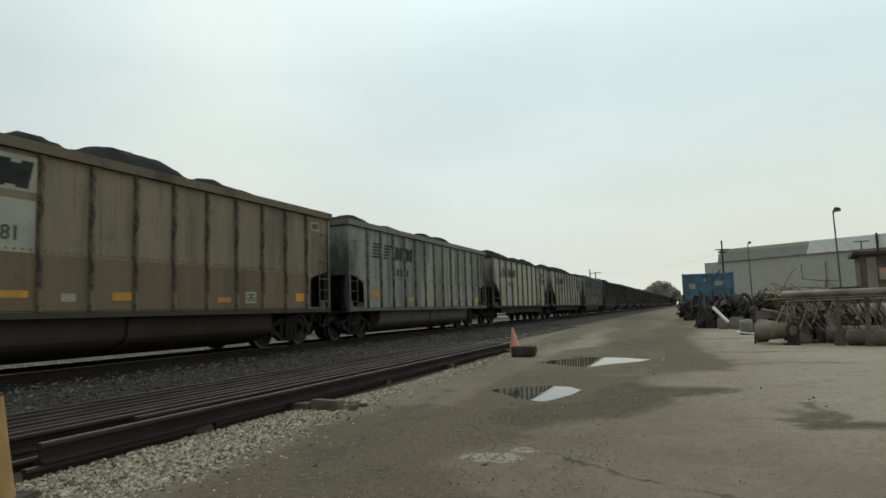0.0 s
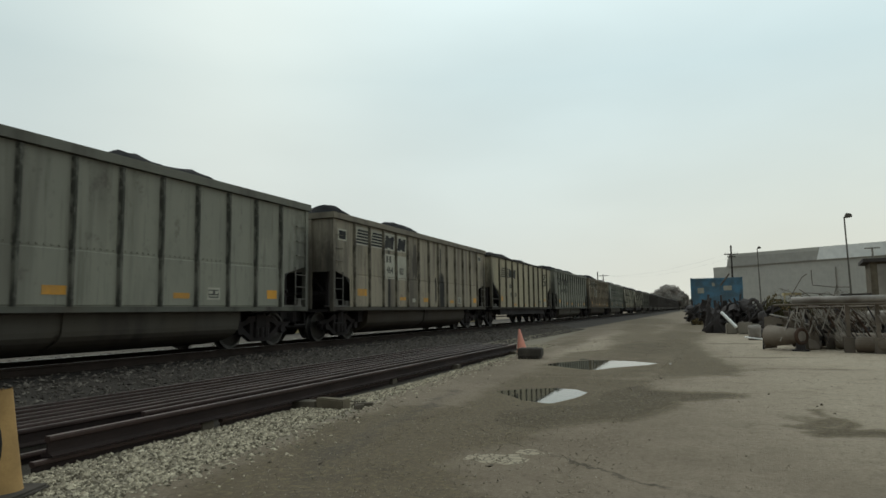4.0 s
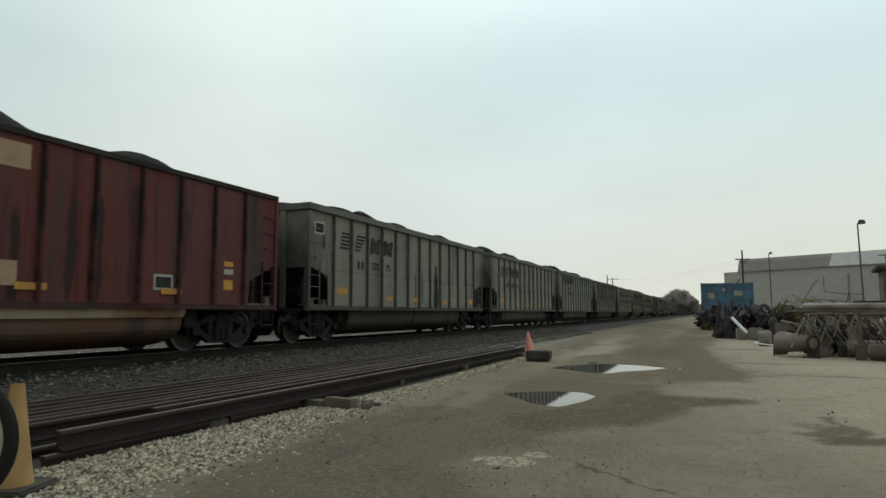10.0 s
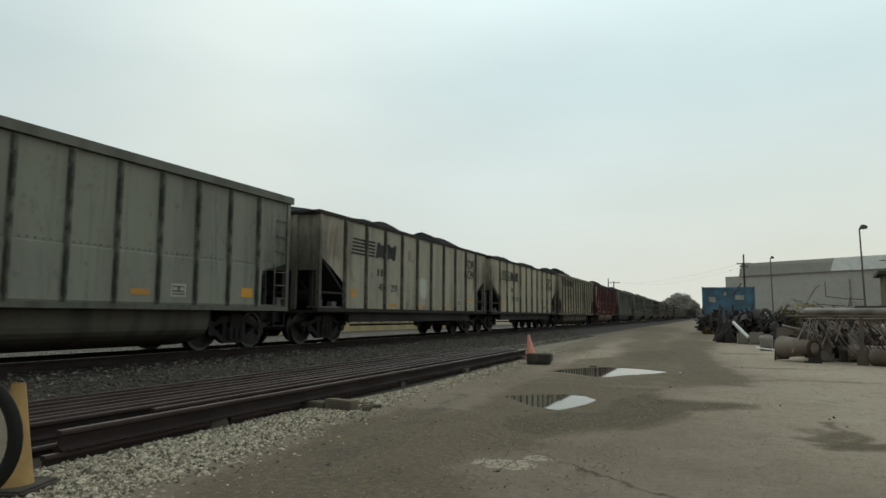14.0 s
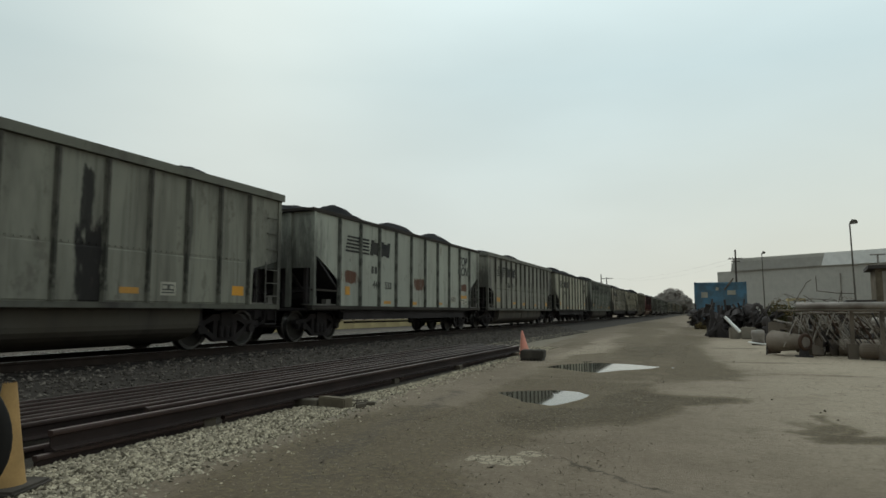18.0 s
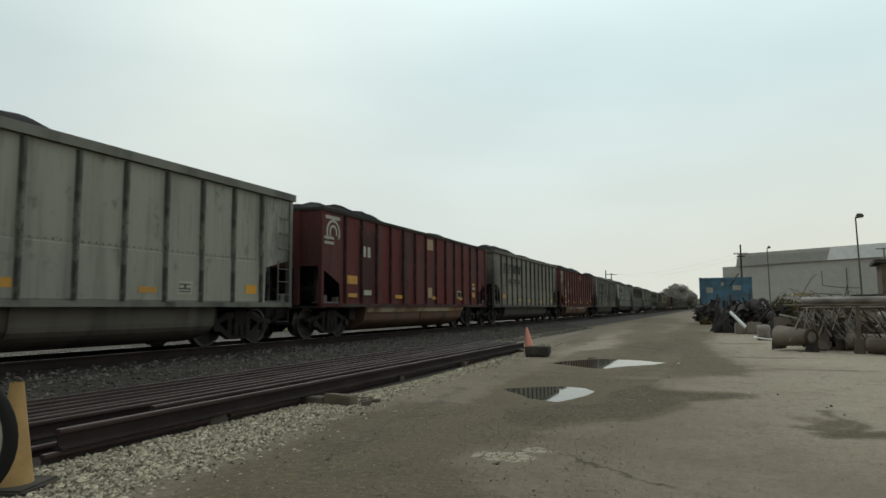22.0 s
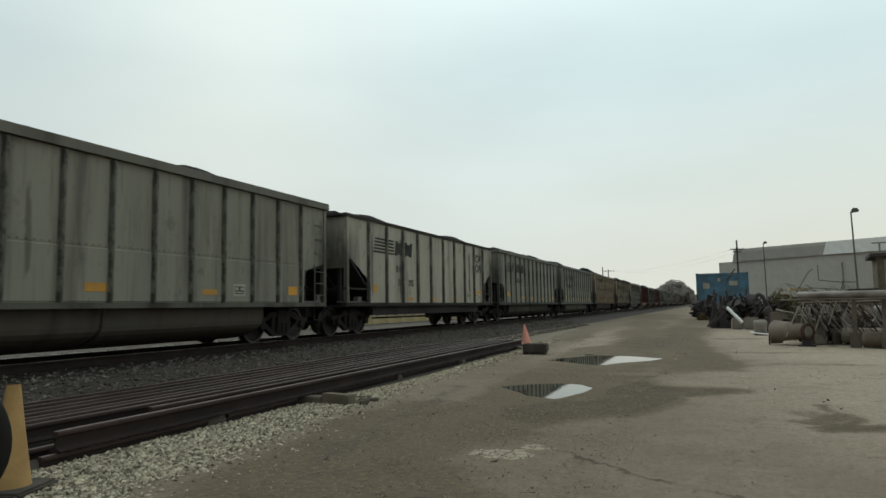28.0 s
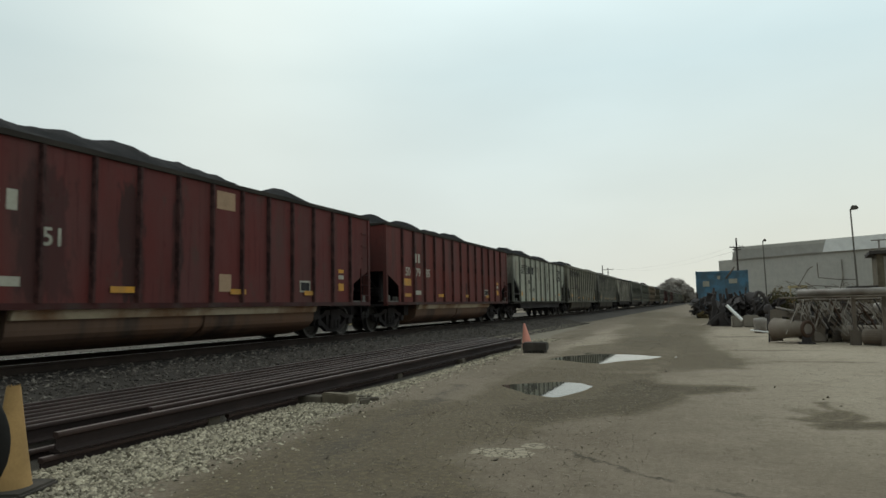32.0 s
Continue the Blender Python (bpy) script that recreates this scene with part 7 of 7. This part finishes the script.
# ---- far buildings, poles and trees ----
def warehouse():
    """Grey clad hall across the yard; its front runs back to the left."""
    b = thing("warehouse", "large grey metal-clad industrial hall with a white upper band", "building", at=(5.11, 142.5, 0), rz=math.degrees(math.atan2(127.71 - 142.52, 27.69 - 5.11)))
    L = 75.0
    bm = bmesh.new()
    prism(bm, [(0, 0), (L, 0), (L, 11.4), (0.75, 11.4), (0.1, 9.4), (0, 9.4)], "y", 0, 30)
    part("wall", bm, M["cladding"], b)
    me = None
    for i in range(125):
        if me is None:
            bm = bmesh.new()
            box(bm, -0.06, 0.06, -0.008, 0.0, 0.3, 11.2)
            me = mesh_of("cladding_rib", bm, M["cladding"])
        hung("cladding_rib", me, b).location = (0.3 + i * 0.6, 0, 0)
    bm = bmesh.new()
    prism(bm, [(-0.3, 11.4), (30.3, 11.4), (30.3, 11.9), (15, 13.2), (-0.3, 12.0)], "x", 0.8, L + 0.3)
    part("roof", bm, M["cladding"], b, "low grey roof")
    bm = bmesh.new()
    prism(bm, [(17.6, 9.7), (31.2, 9.7), (31.2, 11.95), (18.3, 11.95)], "y", -0.40, -0.31)
    part("white_band", bm, M["panelwhite"], b, "white cladding band under the eaves")
    bm = bmesh.new()
    prism(bm, [(0.25, 9.5), (17.7, 9.7), (18.3, 11.38), (0.75, 11.38)], "y", -0.36, -0.24)
    part("fascia", bm, M["fascia"], b, "darker grey cladding under the eaves")
    bm = bmesh.new()
    box(bm, 41.0, 47.0, -0.40, -0.31, 9.7, 11.95)
    part("white_band", bm, M["panelwhite"], b, "white cladding band under the eaves")
    bm = bmesh.new()
    box(bm, -3.2, 0.0, 0.5, 28, 0, 9.6)
    part("side_bay", bm, M["cladding"], b, "lower end bay")
    bm = bmesh.new()
    box(bm, 29.0, 29.25, -0.8, -0.5, 8.0, 12.2)
    part("vent_pipe", bm, M["pole"], b)
    for x in (20.5,):
        bm = bmesh.new()
        box(bm, x, x + 0.10, -0.25, -0.06, 2.0, 8.2)
        part("downpipe", bm, M["steel"], b)
    bm = bmesh.new()
    box(bm, 27.6, 28.3, -0.3, -0.06, 6.6, 7.3)
    part("wall_lamp", bm, M["pole"], b)


def shed():
    s = thing("shed", "dark brown timber shed with a flat roof above the scrap", "shed", at=(9.35, 45.2, 0), rz=-8)
    bm = bmesh.new()
    box(bm, 0.1, 6.0, 0, 4, 0, 4.05)
    part("wall", bm, M["timber"], s, "brown board wall")
    bm = bmesh.new()
    box(bm, -0.25, 6.3, -0.3, 4.3, 4.05, 4.25)
    part("roof", bm, M["pole"], s, "dark flat roof")
    for i in range(15):
        bm = bmesh.new()
        box(bm, 0.12 + i * 0.39, 0.47 + i * 0.39, -0.03, 0.0, 0.05, 4.04)
        part("board", bm, M["timber"], s)
    bm = bmesh.new()
    box(bm, 0.45, 0.95, -0.07, -0.035, 1.6, 3.9)
    part("panel", bm, M["steel"], s, "grey panel")
    bm = bmesh.new()
    box(bm, 1.05, 1.75, -0.08, -0.04, 2.55, 3.25)
    part("sign", bm, M["white"], s, "red and white sign too blurred to read")
    bm = bmesh.new()
    box(bm, 1.12, 1.68, -0.085, -0.05, 2.95, 3.18)
    part("sign_bar", bm, M["orange"], s, "red bar on the sign")
    bm = bmesh.new()
    box(bm, -1.3, 0.05, 0.2, 2.5, 0, 2.05)
    part("lean_to", bm, M["timber"], s, "low lean-to")
    bm = bmesh.new()
    box(bm, -1.45, 0.09, 0.05, 2.6, 2.05, 2.2)
    part("lean_to_roof", bm, M["pole"], s)
    bm = bmesh.new()
    rod(bm, (0.35, 1, 4.2), (0.35, 1, 4.95), 0.05, 8)
    box(bm, -0.05, 0.75, 0.9, 1.1, 4.92, 4.98)
    part("vent_pipe", bm, M["steel"], s, "grey vent pipe")


def street_lamp(x, y, h, lean, arm):
    p = thing("street_lamp", "tall dark yard lamp post with a single head", "lamp post", "yard lamps", at=(x, y, 0))
    bm = bmesh.new()
    rod(bm, (0, 0, 0), (lean, 0, h - 0.15), 0.085, 12, 0.055)
    part("pole", bm, M["post"], p)
    bm = bmesh.new()
    rod(bm, (lean, 0, h - 0.2), (lean + arm * 0.5, 0, h - 0.05), 0.05, 8)
    part("arm", bm, M["post"], p)
    bm = bmesh.new()
    prism(bm, [(0.0, -0.12), (0.95, -0.08), (1.05, 0.04), (0.8, 0.22), (0.2, 0.26), (0.0, 0.1)], "y", -0.22, 0.22)
    ob = part("lamp_head", bm, M["post"], p, "grey drop-shaped lamp head")
    ob.location = (lean + (0.05 if arm > 0 else -0.05), 0, h - 0.12)
    ob.scale = (0.50, 0.8, 1.0) if arm > 0.6 else (0.36, 0.6, 0.85)


def utility_pole(x, y, h, arms, lean=0.0):
    p = thing("utility_pole", "dark wooden utility pole with a crossarm", "utility pole", "utility poles", at=(x, y, 0))
    bm = bmesh.new()
    rod(bm, (0, 0, 0), (lean, 0, h), 0.17, 10, 0.12)
    part("pole", bm, M["pole"], p)
    for z, w in arms:
        bm = bmesh.new()
        box(bm, lean - w, lean + w, -0.09, 0.03, z - 0.07, z + 0.07)
        part("crossarm", bm, M["pole"], p)
        for s in (-0.85, -0.4, 0.4, 0.85):
            bm = bmesh.new()
            rod(bm, (lean + s * w, 0, z + 0.06), (lean + s * w, 0, z + 0.24), 0.05, 6)
            part("insulator", bm, M["steel"], p)


def cable(a, b, sag, name="cable"):
    bm = bmesh.new()
    n = 14
    pts = []
    for i in range(n + 1):
        t = i / n
        p = Vector(a).lerp(Vector(b), t)
        p.z -= sag * 4 * t * (1 - t)
        pts.append(p)
    for p, q in zip(pts, pts[1:]):
        rod(bm, p, q, 0.006, 5)
    solid(name, bm, M["pole"], "thin overhead cable sagging between the poles", "cable", "overhead cables")


def tree(x, y, h, w, seed, leaf, bare=0.0):
    """Tapered trunk and limbs with a ragged crown of leaf clumps."""
    r = random.Random(seed)
    t = thing("tree", "hazy round tree with dull autumn leaves", "tree", "trees beyond the train", at=(x, y, 0))
    bm = bmesh.new()
    rod(bm, (0, 0, 0), (0.1, 0, h * 0.45), h * 0.028, 8, h * 0.018)
    tips = []
    for i in range(9):
        a = r.uniform(0, 6.28)
        d = r.uniform(0.35, 0.9) * w
        tip = (d * math.cos(a), d * math.sin(a), h * r.uniform(0.5, 0.88))
        rod(bm, (0.1, 0, h * r.uniform(0.28, 0.45)), tip, h * 0.010, 6, h * 0.004)
        tips.append(tip)
    tips.append((0, 0, h * 0.88))
    part("trunk", bm, M["bark"], t)
    bm = bmesh.new()
    for tip in tips:
        leaves(bm, r, 150, Vector(tip) * 0.94, (w * 0.26, w * 0.26, h * 0.09), 0.30)
    for _ in range(64):
        a, e = r.uniform(0, 6.28), r.uniform(-1, 1)
        q = math.sqrt(1 - e * e) * r.uniform(0.45, 1.0)
        c = Vector((0.80 * w * q * math.cos(a), 0.80 * w * q * math.sin(a), h * (0.58 + 0.31 * e)))
        leaves(bm, r, 130, c, (w * 0.25, w * 0.25, h * 0.09), 0.30)
    part("crown", bm, leaf, t)


def wing_mirror():
    """The near wing mirror, on the car door that carries it."""
    tip = Vector((-0.740, 0.526, 1.356))
    right, up, ahead = Vector((0.925, 0.380, -0.006)), Vector((0.042, -0.085, 0.9955)), Vector((-0.377, 0.921, 0.0945))
    a, b = 0.105, 0.092
    c = tip - right * a
    frame_m = Matrix.Translation(c) @ Matrix((right, up, -ahead)).transposed().to_4x4() @ pose(0, 0, 0, 0, 0, 0)
    d = thing("car_mirror", "black oval wing mirror on a dark car door", "car mirror")

    def oval(k, z, n=40):
        out = min(0.0, z) * 1.1
        return [frame_m @ Vector((k * a * math.cos(6.2832 * i / n) + out, k * b * math.sin(6.2832 * i / n) + 0.3 * min(0.0, z), z)) for i in range(n)]

    def loft(rings, bm, caps=(True, True)):
        vs = [[bm.verts.new(p) for p in ring] for ring in rings]
        n = len(vs[0])
        for p, q in zip(vs, vs[1:]):
            for i in range(n):
                bm.faces.new((p[i], p[(i + 1) % n], q[(i + 1) % n], q[i]))
        if caps[0]:
            bm.faces.new(vs[0][::-1])
        if caps[1]:
            bm.faces.new(vs[-1])
        bmesh.ops.recalc_face_normals(bm, faces=bm.faces)
    bm = bmesh.new()
    loft([oval(0.55, -0.10), oval(0.85, -0.075), oval(0.98, -0.03), oval(1.0, -0.004)], bm)
    part("housing", bm, M["rubber"], d, "black plastic housing", True)
    bm = bmesh.new()
    loft([oval(0.82, -0.003), oval(0.83, 0.004), oval(0.91, 0.008), oval(0.99, 0.004), oval(1.0, -0.004)], bm, (False, False))
    part("rim", bm, M["rubber"], d, "black rim", True)
    bm = bmesh.new()
    loft([oval(0.825, -0.002), oval(0.825, 0.0)], bm)
    part("glass", bm, M["mirror"], d, "mirror glass")
    bm = bmesh.new()
    foot = Vector((-0.66, 0.30, 1.10))
    rod(bm, c - up * 0.07 + ahead * 0.05, foot, 0.022, 10)
    part("stalk", bm, M["rubber"], d)
    bm = bmesh.new()
    m = Matrix.Translation((-0.66, 0.30, 0)) @ pose(0, 0, 0, 0, 0, 22.3)
    box(bm, -0.07, 0.0, -1.15, 0.06, 0.02, 1.12, m)
    bmesh.ops.bevel(bm, geom=bm.edges[:], offset=0.025, segments=2, affect='EDGES')
    part("door", bm, M["black"], d, "dark car door")


stored_rails()
offcuts()
traffic_cones()
blue_bin()
scrap()
pipe_fitting()
pipe_rack()
loader_cab()
weeds()
warehouse()
shed()
street_lamp(11.6, 62.3, 9.0, -0.15, 1.0)
street_lamp(7.05, 90.8, 9.0, -0.1, 0.5)
utility_pole(4.7, 109.2, 11.0, ((9.6, 1.0), (9.2, 0.6)))
utility_pole(-24.3, 169.5, 11.0, ())
utility_pole(-24.9, 184.1, 11.0, ((10.6, 1.6),))
cable((-24.9, 184.1, 10.7), (4.7, 109.2, 9.8), 1.2)
cable((-23.6, 184.1, 10.7), (5.4, 109.2, 9.4), 1.6)
for tx, ty, th, tw, ts, tl in ((-14.5, 330, 13.4, 6.6, 1, "leaf"), (-19.8, 338, 10.4, 5.2, 2, "leaf"), (-9.5, 345, 10.2, 5.0, 3, "leaf"), (-37.5, 330, 13.0, 4.4, 4, "leaf2"), (-31.5, 340, 11.4, 4.6, 5, "leaf"), (-25.5, 350, 9.4, 3.6, 6, "leaf2"), (-43.5, 345, 12.6, 4.2, 7, "leaf"), (-5.0, 420, 7.0, 5.0, 8, "leaf"), (2.0, 430, 7.5, 6.0, 9, "leaf")):
    tree(tx, ty, th, tw, ts, M[tl])
wing_mirror()

def run(t):
    """How far the train has gone, in metres along the track."""
    return 17.2 + 15.62 * t + 0.01653 * t * t


def motions():
    for car, k in TRAIN:
        walk(car, [(t, pose(TRACK, run(t) - PITCH * k - 7.5 + SLACK.get(k, 0.0), RAIL)) for t in range(0, 33, 2)])
    # the wheels of all wagons turn alike: one turn of keys for each of the two axle places of a truck
    lead = {}
    for w, y in WHEELS:
        if y not in lead:
            walk(w, [(i / FPS, pose(0, y, 0.457, -math.degrees(run(i / FPS) / 0.457))) for i in range(32 * FPS + 1)])
            lead[y] = w
        else:
            src = lead[y].animation_data
            w.rotation_mode = "QUATERNION"
            keys = w.animation_data_create()
            keys.action = src.action
            keys.action_slot = src.action_slot


motions()
